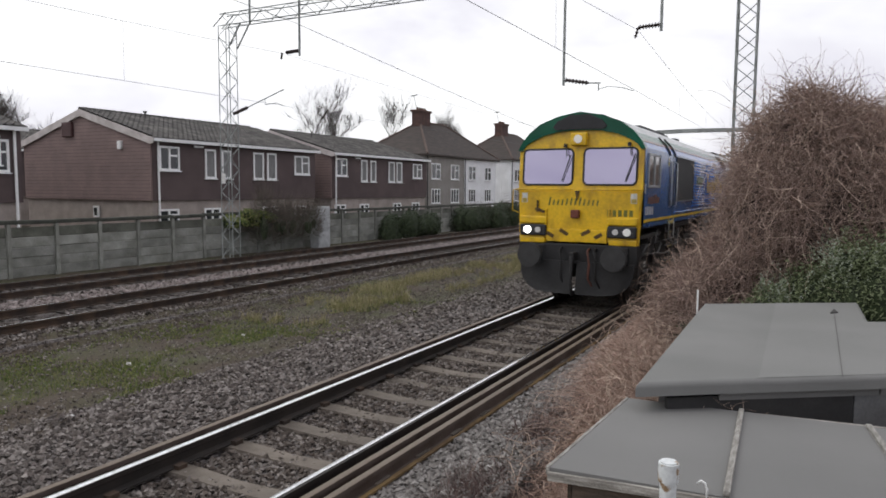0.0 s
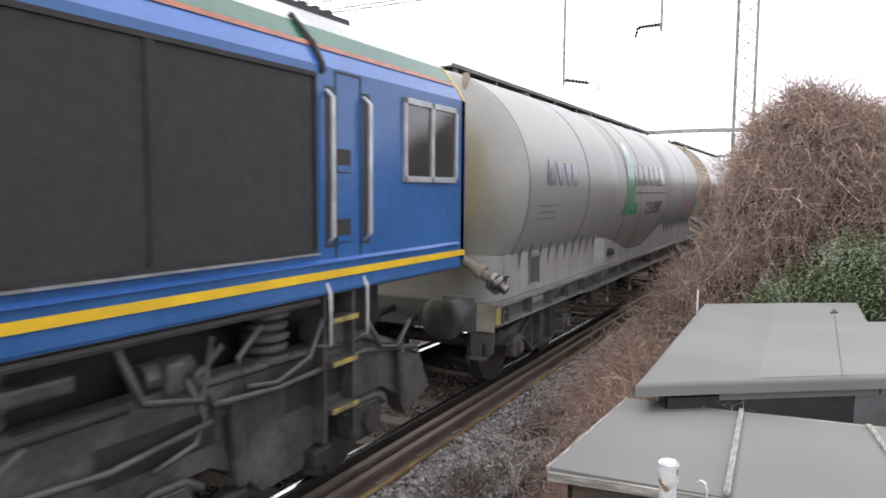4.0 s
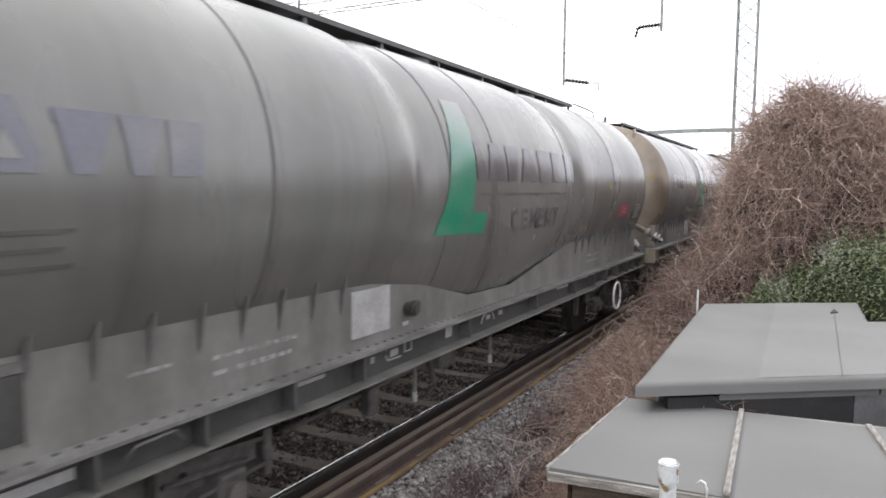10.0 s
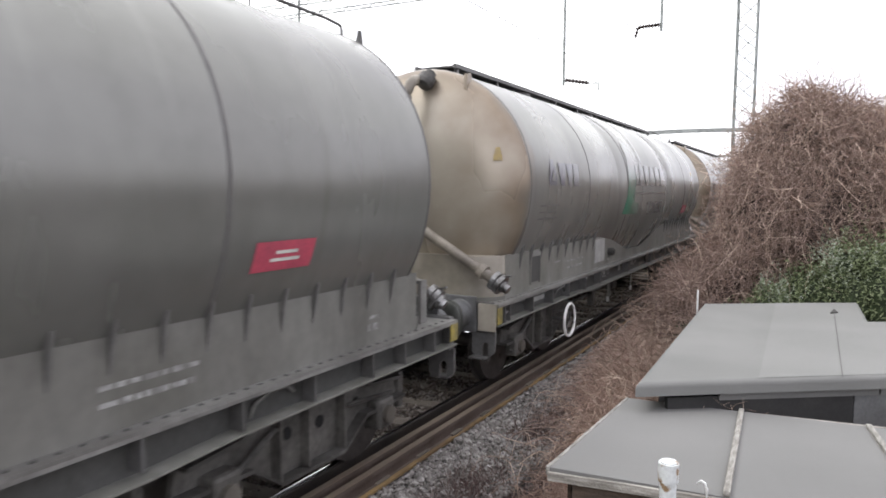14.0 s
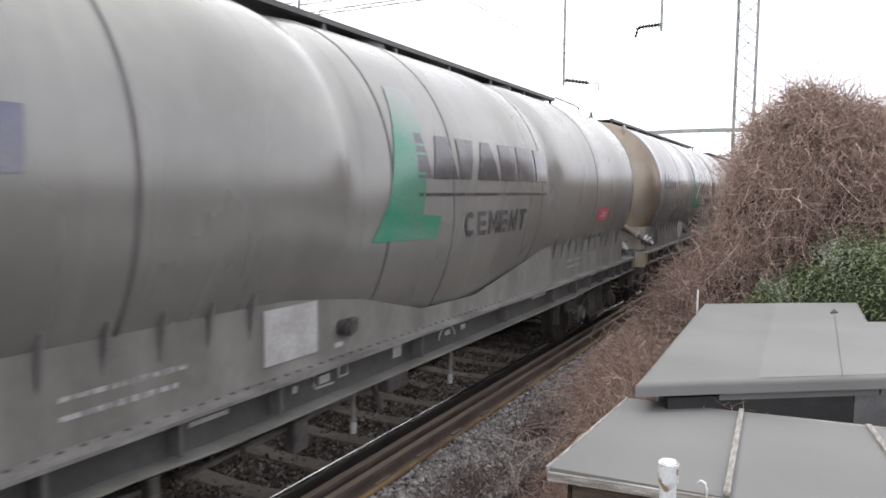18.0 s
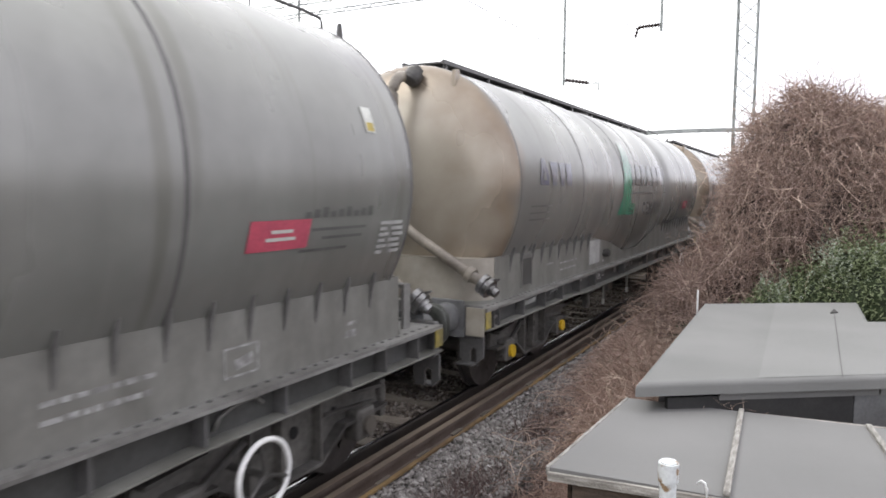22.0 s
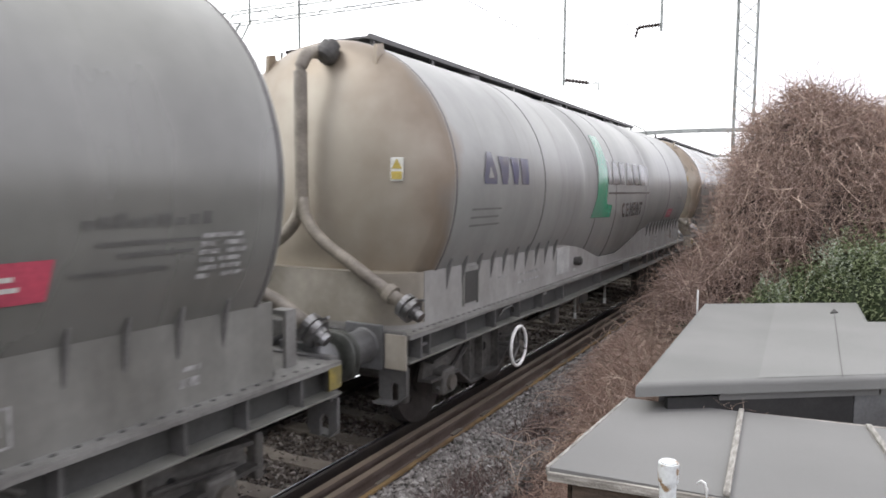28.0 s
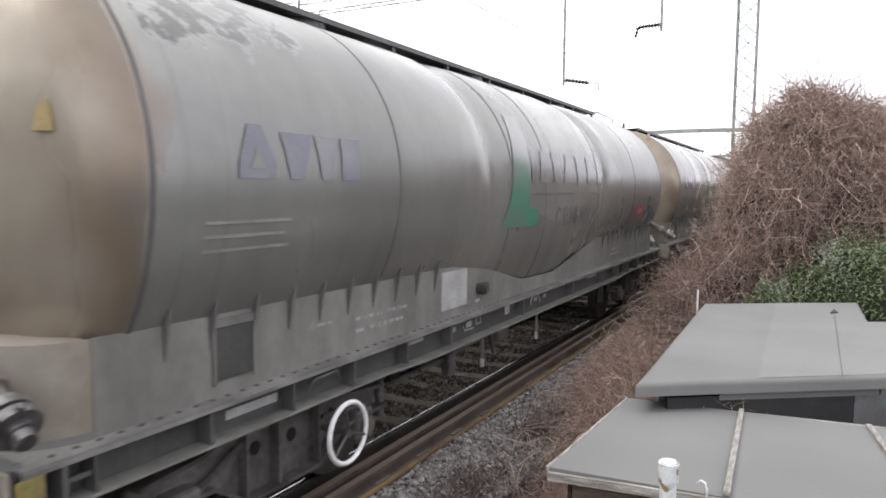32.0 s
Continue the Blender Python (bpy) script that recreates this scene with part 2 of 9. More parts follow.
def build_ground():
    xs = sorted(set([-4000, -900, -200, -80, -40, -25] + [round(-20 + 0.35 * i, 3) for i in range(84)] + [12, 20, 40, 100, 500, 4000]))
    ys = sorted(set([-4000, -900, -250, -100, -50, -20, -8] + [round(-4 + 0.5 * i, 2) for i in range(110)] + [60, 75, 100, 150, 250, 500, 1200, 4000]))
    verts = []
    for y in ys:
        for x in xs:
            near = -4 < y < 50 and -20 < x < 9
            bumpz = 0.05 * noise.noise((x * 1.3, y * 1.3, 0.4)) if near and (x < -3.6 and x > -6.8 or x > 2.2) else 0.0
            verts.append((x, y, ground_z(x, y) + bumpz))
    n = len(xs)
    faces = [(j * n + i, j * n + i + 1, (j + 1) * n + i + 1, (j + 1) * n + i) for j in range(len(ys) - 1) for i in range(n - 1)]
    ob = pydata("ground", verts, faces, ground_material(), True)
    tagged(ob, "bare brown earth with patchy moss and thin grass", "ground", kind="structure")
    bal = ballast_material()
    for nm, x0, x1 in (("ballast_bed_1", -3.35, 2.1), ("ballast_bed_2", -13.9, -7.0)):
        bm = B()
        prism(bm, [(x0 - 0.15, -0.45), (x1 + 0.15, -0.45), (x1, -0.225), (x0 + (0.9 if x0 > -5 else 0.2), -0.215)], -220, 320, "xz")
        tagged(part(nm, bm, bal), "bed of packed grey-brown railway ballast", "ballast", kind="structure")


RAIL_SECTION = [(-0.036, 0.0), (0.036, 0.0), (0.036, -0.035), (0.009, -0.05), (0.009, -0.13), (0.065, -0.148), (0.065, -0.16),
                (-0.065, -0.16), (-0.065, -0.148), (-0.009, -0.13), (-0.009, -0.05), (-0.036, -0.035)]


def rail(name, x, z, label, shiny, flip=0.0, width=0.036, body=M_RUST):
    t = thing(name, label, "rail", "rails", at=pose(x, 0, z))
    bm = B()
    prism(bm, RAIL_SECTION, -200, 300, "xz")
    part("rail_body", bm, body, t)
    if shiny:
        boxpart("running_surface", (flip, 50, 0.002), (width, 500, 0.006), M_SHINE, t, "bright worn running band")
        bm = B()
        prism(bm, [(-0.037, -0.006), (-0.026, -0.006), (-0.026, 0.0068), (-0.037, 0.0052)], -200, 300, "xz")
        part("gauge_corner", bm, mat("polished_gauge_corner", (0.62, 0.62, 0.62), 0.18, 1.0, var=0.3, bscale=20), t, "polished inner corner of the head")
    return t


def sleeper_bm():
    bm = B()
    loft(bm, [[(-1.21, w, -0.30), (-1.21, -w, -0.30), (-1.21, -w * 0.8, -0.165), (-1.21, w * 0.8, -0.165)] for w in (0.13,)] +
         [[(x, w, -0.30), (x, -w, -0.30), (x, -w * 0.8, z), (x, w * 0.8, z)] for x, w, z in ((-0.5, 0.13, -0.168), (0, 0.12, -0.185), (0.5, 0.13, -0.168), (1.09, 0.13, -0.165))], smooth=False)
    return bm


def build_tracks():
    # greasy steel, made near-black to hold the shade on the rail's web
    grease = mat("greasy_rail", (0.040, 0.032, 0.027), 0.6, 0.2, (0.02, 0.017, 0.015), 3.0, bump=0.3, bscale=60)
    rail("rail", -0.7525, 0.0, "greasy running rail, coloured darker for its web's shade, with a bright worn top", True, 0.006, 0.058, grease)
    rail("rail", 0.7525, 0.0, "greasy running rail, coloured darker for its web's shade, with a bright worn top", True, -0.012, 0.044, grease)
    brown = mat("brown_rust", (0.105, 0.080, 0.068), 0.75, 0, (0.065, 0.046, 0.036), 2.5, bump=0.3, bscale=60)
    worn_top = mat("dull_rail_top", (0.175, 0.138, 0.105), 0.6, 0, (0.125, 0.095, 0.07), 1.5, bump=0.15, bscale=60, stretch=(1, 0.2, 1))
    ochre = mat("ochre_rust", (0.27, 0.18, 0.075), 0.9, 0, (0.14, 0.09, 0.045), 2.0, bump=0.3)
    for x, z, lb in ((-0.965, -0.012, "rust-brown spare rail lying outside the running rail"), (0.905, -0.03, "rust-brown spare rail lying beside the running rail"), (1.045, -0.045, "rust-brown spare rail with an ochre foot on the ballast")):
        t = rail("spare_rail", x, z, lb, False, body=brown)
        boxpart("rail_top", (0, 50, 0.002), (0.062, 500, 0.005), worn_top, t, "dull tan rail head")
        boxpart("foot_edge", (0.056, 50, -0.146), (0.042, 500, 0.022), ochre, t, "ochre rusted foot")
    for xc in (-8.55, -12.35):
        for s in (-0.7525, 0.7525):
            rail("rail", xc + s, 0.0, "rusty rail of the distant line", True)
    track = thing("sleepers", "grey concrete sleepers bedded in ballast", "sleepers", kind="structure")
    me = mesh_of(sleeper_bm(), "sleeper", M_CONC)
    for i in range(64):
        s = new("sleeper", me)
        s.parent = track
        s.matrix_basis = pose(random.uniform(-0.015, 0.015), 2.13 + 0.7 * i, random.uniform(-0.012, 0.004), 0, 0, random.uniform(-0.6, 0.6))
    bm = B()
    for i in range(60):
        box(bm, (0, 2.13 - 0.7 * (i + 1), -0.235), (2.5, 0.25, 0.14))
    tagged(part("far_sleepers", bm, M_CONC, track), kind="stuff")
    for xc in (-8.55, -12.35):
        far = B()
        for i in range(110):
            box(far, (xc, 1.0 + 0.7 * i, -0.25), (2.5, 0.25, 0.1))
        tagged(part("far_sleepers", far, mat("oily_sleeper", (0.06, 0.048, 0.04), 0.9), track), kind="stuff")
    # rail fastenings on the near sleepers
    bm = B()
    for i in range(24):
        y = 2.13 + 0.7 * i
        for x in (-0.7525, 0.7525):
            for d in (-1, 1):
                box(bm, (x + d * 0.085, y, -0.145), (0.07, 0.1, 0.04))
    tagged(part("rail_clips", bm, M_RUST, track), kind="stuff")


def bed_z(x, y):
    g = ground_z(x, y)
    if -3.35 < x < 2.1:
        return max(g, -0.215 if x > -2.45 else -0.215 - 0.21 * (-2.45 - x))
    return max(g, -0.22) if -13.9 < x < -7.1 else g


def stones(name, label, boxes, material, seed):
    """Loose ballast stones, each an irregular little lump; boxes: x0, x1, y0, y1, how many, size."""
    rng = np.random.default_rng(seed)
    base = np.array([(1, 0, 0), (-1, 0, 0), (0, 1, 0), (0, -1, 0), (0, 0, 1), (0, 0, -1)], float)
    tri = np.array([(0, 2, 4), (2, 1, 4), (1, 3, 4), (3, 0, 4), (2, 0, 5), (1, 2, 5), (3, 1, 5), (0, 3, 5)])
    VV, FF, o = [], [], 0
    for x0, x1, y0, y1, n, size in boxes:
        x, y = rng.uniform(x0, x1, n), y0 + (y1 - y0) * rng.uniform(0, 1, n) ** 1.25
        s = size * rng.uniform(0.6, 1.35, n)
        z = np.array([bed_z(a, b) for a, b in zip(x, y)]) + rng.uniform(-0.012, 0.032, n)
        v = base[None] * rng.uniform(0.55, 1.15, (n, 6, 1)) + rng.normal(0, 0.2, (n, 6, 3))
        a = rng.uniform(0, 6.28, n)
        ca, sa = np.cos(a), np.sin(a)
        vx, vy = v[..., 0] * ca[:, None] - v[..., 1] * sa[:, None], v[..., 0] * sa[:, None] + v[..., 1] * ca[:, None]
        tilt = rng.normal(0, 0.5, n)
        vz = v[..., 2] * 0.72 + vx * tilt[:, None] * 0.5
        P = np.stack([vx * s[:, None] + x[:, None], vy * s[:, None] + y[:, None], vz * s[:, None] + z[:, None]], -1)
        VV.append(P.reshape(-1, 3))
        FF.append((tri[None] + (np.arange(n) * 6)[:, None, None]).reshape(-1, 3) + o)
        o += n * 6
    ob = pydata(name, np.concatenate(VV).tolist(), np.concatenate(FF).tolist(), material)
    return tagged(ob, label, "ballast", kind="stuff")


# ---- overhead line ----
def lattice(bm, a, b, w, d, r, pitch, axis):
    """Four angle legs with zig-zag lacing from a to b. axis 'z': a mast; 'x': a beam."""
    a, b = Vector(a), Vector(b)
    if axis == "z":
        o = [Vector((sx * w / 2, sy * d / 2, 0)) for sx, sy in ((-1, -1), (1, -1), (1, 1), (-1, 1))]
    else:
        o = [Vector((0, sx * w / 2, sy * d / 2)) for sx, sy in ((-1, -1), (1, -1), (1, 1), (-1, 1))]
    n = max(1, int((b - a).length / pitch))
    for p in o:
        rod(bm, a + p, b + p, r * 1.7, 4)
    for f in range(4):
        p, q = o[f], o[(f + 1) % 4]
        for i in range(n):
            s, e = a.lerp(b, i / n), a.lerp(b, (i + 1) / n)
            rod(bm, *((s + p, e + q) if (i + f) % 2 else (s + q, e + p)), r, 4)


def insulator(bm, a, b, n=7, r=0.07):
    a, b = Vector(a), Vector(b)
    rod(bm, a, b, r * 0.45, 8)
    for i in range(n):
        p, q = a.lerp(b, (i + 0.25) / n), a.lerp(b, (i + 0.7) / n)
        rod(bm, p, q, r, 12, r * 0.55)


def build_gantry(Y, full=True):
    g = thing("overhead_line_gantry", "grey lattice steel portal spanning the tracks", "gantry", "gantries", at=pose(0, Y, 0))
    for x, w in ((-14.42, 0.52), (2.62, 0.44)):
        bm = B()
        lattice(bm, (x, 0, -0.5), (x, 0, 8.1), w, 0.36, 0.012, 0.38, "z")
        part("mast", bm, M_STEELGREY, g)
        boxpart("mast_base", (x, 0, -0.42), (0.9, 0.8, 0.3), M_CONC, g)
    bm = B()
    if full:
        lattice(bm, (-14.6, 0, 8.28), (2.7, 0, 8.28), 0.36, 0.40, 0.011, 0.5, "x")
    else:
        for i in range(12):
            x0, x1 = -14.6 + 1.44 * i, -14.6 + 1.44 * (i + 1)
            z0, z1 = (7.55 + 0.22 * math.sin(math.pi * (x + 14.6) / 17.3) for x in (x0, x1))
            prism(bm, [(x0, z0), (x1, z1), (x1, z1 + 0.36), (x0, z0 + 0.36)], -0.2, 0.2, "xz")
    for sy in (-0.2, 0.2):
        rod(bm, (-14.9, sy, 8.07), (-14.3, sy, 8.5), 0.025, 4)
        rod(bm, (-14.16, sy, 7.3), (-13.6, sy, 8.07), 0.03, 6)
        rod(bm, (2.4, sy, 7.2), (1.4, sy, 8.07), 0.03, 6)
    part("beam", bm, M_STEELGREY, g)
    if full:
        for x, z0, z1 in ((-1.95, 8.6, 5.22), (0.6, 8.6, 6.42), (-11.15, 8.7, 6.78), (-13.35, 8.9, 8.05)):
            part_bm = B()
            rod(part_bm, (x, 0, z0), (x, 0, z1), 0.038, 8)
            part("drop_post", part_bm, M_STEELGREY, g)
        for a, b in (((-1.9, 0, 5.36), (-1.25, 0, 5.24)), ((0.56, 0, 6.58), (0.02, 0, 6.56)), ((-11.2, 0, 6.95), (-11.75, 0, 6.93)), ((-14.2, 0, 5.0), (-13.5, 0, 5.2))):
            bm = B()
            insulator(bm, a, b)
            part("insulator", bm, M_INS, g)
        bm = B()
        rod(bm, (-1.25, 0, 5.24), (-0.92, 0, 5.22), 0.018, 6)
        rod(bm, (-0.98, 0, 5.24), (-0.98, 0, 5.02), 0.016, 6)
        tube(bm, [(-0.98, 0, 5.06), (-0.7, 0, 5.12), (-0.3, 0, 5.05), (-0.05, 0, 4.96)], 0.01, 6)
        part("registration_arm", bm, M_STEELGREY, g)
        bm = B()
        rod(bm, (-13.5, 0, 5.2), (-11.85, 0, 5.72), 0.02, 6)
        tube(bm, [(-12.7, 0, 5.45), (-12.7, 0, 5.25), (-12.2, 0, 5.28), (-11.8, 0, 5.15)], 0.013, 6)
        part("registration_arm", bm, M_STEELGREY, g)
        for a, b, r in (((-11.9, 0, 6.95), (-11.95, 0, 6.72), 0.06), ((0.02, 0, 6.56), (-0.05, 0, 6.3), 0.05)):
            bm = B()
            insulator(bm, a, b, 3, r)
            part("hanging_insulator", bm, M_INS, g)
        boxpart("number_plate", (-14.5, -0.24, 2.7), (0.18, 0.02, 0.36), mat("white_enamel", (0.7, 0.7, 0.68), 0.5), g, "small white plate with unreadable marks")
    return g


def wire(name, pts, r, label):
    bm = B()
    tube(bm, pts, r, 5)
    return tagged(part(name, bm, M_WIRE), label, "wire", "overhead wires")


def catenary(x, zc, zm, stagger, sag=0.0):
    span, y0 = 50.0, 18.4
    con, mes = [], []
    for i in range(-24, 41):
        y = y0 + span * i / 8
        u = (i % 8) / 8
        k = i // 8
        st = stagger * (1 if k % 2 == 0 else -1) * (1 - 2 * u)
        con.append((x + st, y, zc - 0.03 * 4 * u * (1 - u)))
        mes.append((x + st * 0.4, y, zm - (sag or zm - zc - 0.45) * 4 * u * (1 - u)))
    wire("contact_wire", con, 0.0052, "thin dark contact wire over the track")
    wire("catenary_wire", mes, 0.0048, "thin dark carrying wire over the track")
    bm = B()
    for i in range(-8, 20):
        if i % 8:
            a, b = con[i + 24], mes[i + 24]
            rod(bm, a, b, 0.003, 4)
    tagged(part("dropper_wires", bm, M_WIRE), "fine vertical droppers between the two wires", "wire", "overhead wires", "stuff")

# ---- lineside wall ----
def build_fence():
    conc = mat("fence_concrete", (0.31, 0.315, 0.285), 0.92, 0, (0.185, 0.19, 0.165), 1.6, bump=0.6, bscale=45, rand=0.2, grain=0.2, random_offset=True)
    dark = mat("mossy_coping", (0.07, 0.075, 0.06), 0.95, 0, (0.04, 0.042, 0.035), 2.5, bump=0.5)
    f = thing("concrete_fence", "weathered grey concrete panel fence with posts and a dark coping", "fence", kind="structure", at=pose(-16.7, 0, 0))
    moss = mat("mossy_panel", (0.17, 0.175, 0.145), 0.95, 0, (0.075, 0.08, 0.062), 1.1, bump=0.6, bscale=45, rand=0.3, grain=0.25, random_offset=True, lo=0.34, hi=0.6)
    pm, cm, om, tm = (bpy.data.meshes.new(n) for n in ("panel", "coping", "post", "top_panel"))
    bm = B()
    box(bm, (0, 0, 0), (0.06, 1.36, 0.30), bevel=0.02)
    bm.to_mesh(pm)
    bm.to_mesh(tm)
    bm.free()
    bm = B()
    box(bm, (0, 0, 0), (0.2, 1.48, 0.12), bevel=0.02)
    bm.to_mesh(cm)
    bm.free()
    bm = B()
    box(bm, (0, 0, 0), (0.14, 0.12, 1.78), bevel=0.02)
    bm.to_mesh(om)
    bm.free()
    for me, m in ((pm, conc), (tm, moss), (cm, dark), (om, conc)):
        me.materials.append(m)
    for i in range(38):
        y = 2.9 + 1.48 * i
        po = new("post", om)
        po.parent, po.matrix_basis = f, pose(0.02, y, 0.45, 0, random.uniform(-1, 1), 0)
        for j in range(5):
            p = new("panel", tm if j == 4 else pm)
            p.parent, p.matrix_basis = f, pose(random.uniform(-0.014, 0.014), y + 0.74, -0.22 + 0.303 * j, random.uniform(-0.4, 0.4), 0, 0)
        c = new("coping", cm)
        c.parent, c.matrix_basis = f, pose(0.01, y + 0.74, 1.30 + random.uniform(-0.02, 0.02), random.uniform(-0.8, 0.8), 0, 0)


# ---- houses ----
M_CLAD = mat("brown_cladding", (0.11, 0.079, 0.076), 0.75, 0, (0.082, 0.059, 0.058), 0.7, bump=0.1, bscale=30, grain=0.06)
M_GABLE = mat("red_brown_brick", (0.255, 0.187, 0.172), 0.9, 0, (0.215, 0.158, 0.147), 1.2, bump=0.4, bscale=22, grain=0.12)
M_PALE = mat("pale_brick", (0.37, 0.32, 0.29), 0.9, 0, (0.28, 0.245, 0.22), 1.5, bump=0.4, bscale=25)
M_WHITE = mat("white_upvc", (0.86, 0.87, 0.86), 0.4, var=0.1)
M_SLATE = mat("concrete_roof_tile", (0.145, 0.137, 0.128), 0.9, 0, (0.065, 0.063, 0.059), 1.5, bump=0.4, bscale=20, grain=0.25, rand=0.1)
G_HOUSE = window_glass("house_glass", (0.025, 0.028, 0.03), 0.25)
M_NET = mat("net_curtain", (0.24, 0.24, 0.235), 0.9, stretch=(1, 30, 1), scale=3.0, var=0.3)


def window(parent, x, y0, y1, z0, z1, lights=1, curtain=False, side=1):
    """A white-framed casement standing 4 cm proud of the wall plane at x, facing +x."""
    w = thing_part("window", parent)
    bm = B()
    t = 0.11
    xs = x + 0.02 * side
    for a, b, c, d in ((y0, y1, z0, z0 + t), (y0, y1, z1 - t, z1)):
        box(bm, (xs, (a + b) / 2, (c + d) / 2), (0.08, b - a, d - c))
    for i in range(lights + 1):
        y = y0 + t / 2 + (y1 - y0 - t) * i / lights
        box(bm, (xs, y, (z0 + z1) / 2), (0.08, t, z1 - z0 - 2 * t - 0.002))
    if lights > 1:
        box(bm, (xs, y0 + (y1 - y0) * 0.75, z0 + (z1 - z0) * 0.62), (0.07, (y1 - y0) / 2 - t, t * 0.8))
    part("window_frame", bm, M_WHITE, w)
    for i in range(lights):
        ya, yb = y0 + (y1 - y0) * i / lights + t, y0 + (y1 - y0) * (i + 1) / lights - t
        boxpart("pane", (x + 0.005 * side, (ya + yb) / 2, (z0 + z1) / 2), (0.012, yb - ya + 0.06, z1 - z0 - 0.14), M_NET if curtain else G_HOUSE, w)
    boxpart("window_sill", (x + 0.06 * side, (y0 + y1) / 2, z0 - 0.03), (0.16, y1 - y0 + 0.1, 0.05), M_WHITE, w)
    return w


def thing_part(name, parent):
    ob = new(name)
    ob.parent = parent
    return ob


def tile_courses(parent, xe, ze, xr, zr, y0, y1, rows, label="", width=0.33):
    """Overlapping courses of rolled tiles on one roof slope, from the eaves (xe, ze) to the ridge (xr, zr)."""
    for k in range(rows):
        a, b = k / rows, (k + 1) / rows + 0.25 / rows
        xa, za, xb, zb = xe + (xr - xe) * a, ze + (zr - ze) * a + 0.07, xe + (xr - xe) * b, ze + (zr - ze) * b + 0.04
        n = int((y1 - y0) / (width / 4))
        verts, faces = [], []
        for i in range(n + 1):
            y = y0 + (y1 - y0) * i / n
            h = 0.05 * math.cos(2 * math.pi * i / 4)
            jit = 0.006 * noise.noise((y * 3, k * 7.1, 0))
            verts += [(xa, y, za + h + jit), (xb, y, zb + h * 0.6 + jit), (xa, y, za + h - 0.035 + jit)]
        for i in range(n):
            o = i * 3
            faces += [(o, o + 3, o + 4, o + 1), (o + 2, o + 5, o + 3, o)]
        ob = pydata("tile_course", verts, faces, M_SLATE)
        ob.parent = parent


def terrace(Y0, Y1, units, xf=-26.3, depth=11.1, first=True):
    """Two-storey block: brown clad upper floor over pale brick, tiled gable roof, white trim."""
    h = thing("house", "brown clad two-storey house with pale brick base and tiled roof", "house", "houses across the line", at=pose(0, 0, 0))
    xb, xm = xf - depth, xf - depth / 2
    ze, zr, zs = 5.0, 6.62, 1.66
    M_CLADX = M_CLAD
    bm = B()
    box(bm, ((xf + xb) / 2, (Y0 + Y1) / 2, (zs + 4.9) / 2), (depth, Y1 - Y0, 4.9 - zs))
    wall = part("upper_wall", bm, M_CLADX, h)
    boxpart("lower_wall", ((xf + xb) / 2 - 0.05, (Y0 + Y1) / 2, (zs - 0.45) / 2), (depth - 0.14, Y1 - Y0 - 0.1, zs + 0.45), M_PALE, h)
    # horizontal boards on the front
    for k in range(18):
        z = zs + 0.09 + k * 0.18
        boxpart("board", (xf + 0.011, (Y0 + Y1) / 2, z), (0.02, Y1 - Y0 - 0.02, 0.165), M_CLADX, wall)
    # gable end facing the camera: brick courses
    bm = B()
    prism(bm, [(xb + 0.02, zs), (xf - 0.02, zs), (xf - 0.02, ze - 0.05), (xm, zr - 0.1), (xb + 0.02, ze - 0.05)], Y0 - 0.1, Y0 - 0.004, "xz")
    gable = part("gable_wall", bm, M_GABLE, h)
    bm = B()
    for k in range(24):
        z = zs + 0.1 + k * 0.19
        zz = min(z, 20)
        if zz < ze - 0.1:
            box(bm, (xm, Y0 - 0.103, zz), (depth - 0.1, 0.01, 0.018))
        elif zz < zr - 0.25:
            half = (depth / 2) * (zr - zz) / (zr - ze) - 0.1
            box(bm, (xm, Y0 - 0.103, zz), (2 * half, 0.01, 0.018))
    tagged(part("mortar_joint", bm, M_CLAD, gable), kind="stuff")
    bm = B()
    prism(bm, [(xb, ze - 0.1), (xf, ze - 0.1), (xm, zr - 0.08)], Y1 - 0.1, Y1, "xz")
    part("gable_wall", bm, M_GABLE, h)
    # roof
    roof = thing_part("roof", h)
    bm = B()
    e = 0.3
    sl = (zr - ze) / (depth / 2)
    prism(bm, [(xb - e, ze - e * sl), (xm, zr), (xf + e, ze - e * sl), (xf + e, ze - e * sl - 0.1), (xm, zr - 0.12), (xb - e, ze - e * sl - 0.1)], Y0 - 0.18, Y1 + 0.1, "xz")
    part("roof_deck", bm, M_SLATE, roof)
    tile_courses(roof, xf + e + 0.04, ze - e * sl, xm, zr, Y0 - 0.2, Y1 + 0.1, 15)
    bm = B()
    for i in range(int((Y1 - Y0) / 0.45)):
        rod(bm, (xm, Y0 - 0.2 + i * 0.45, zr + 0.03), (xm, Y0 + 0.24 + i * 0.45, zr + 0.05), 0.12, 8)
    part("ridge_tiles", bm, M_SLATE, roof)
    bm = B()
    box(bm, (xf + e + 0.05, (Y0 + Y1) / 2, ze - e * sl - 0.09), (0.1, Y1 - Y0 + 0.3, 0.17))
    part("gutter", bm, M_WHITE, h, "white gutter and fascia")
    for sg, x1 in ((1, xf), (-1, xb)):
        bm = B()
        prism(bm, [(xm, zr + 0.02), (x1 + sg * (e + 0.1), ze - (e + 0.1) * sl + 0.02), (x1 + sg * (e + 0.1), ze - (e + 0.1) * sl - 0.24), (x1 + sg * (e - 0.15), ze - (e - 0.15) * sl - 0.36), (xm, zr - 0.36)], Y0 - 0.24, Y0 - 0.185, "xz")
        part("bargeboard", bm, mat("weathered_bargeboard", (0.60, 0.56, 0.54), 0.8, 0, (0.46, 0.42, 0.40), 2.0), h, "wide weathered pale bargeboard")
    bm = B()
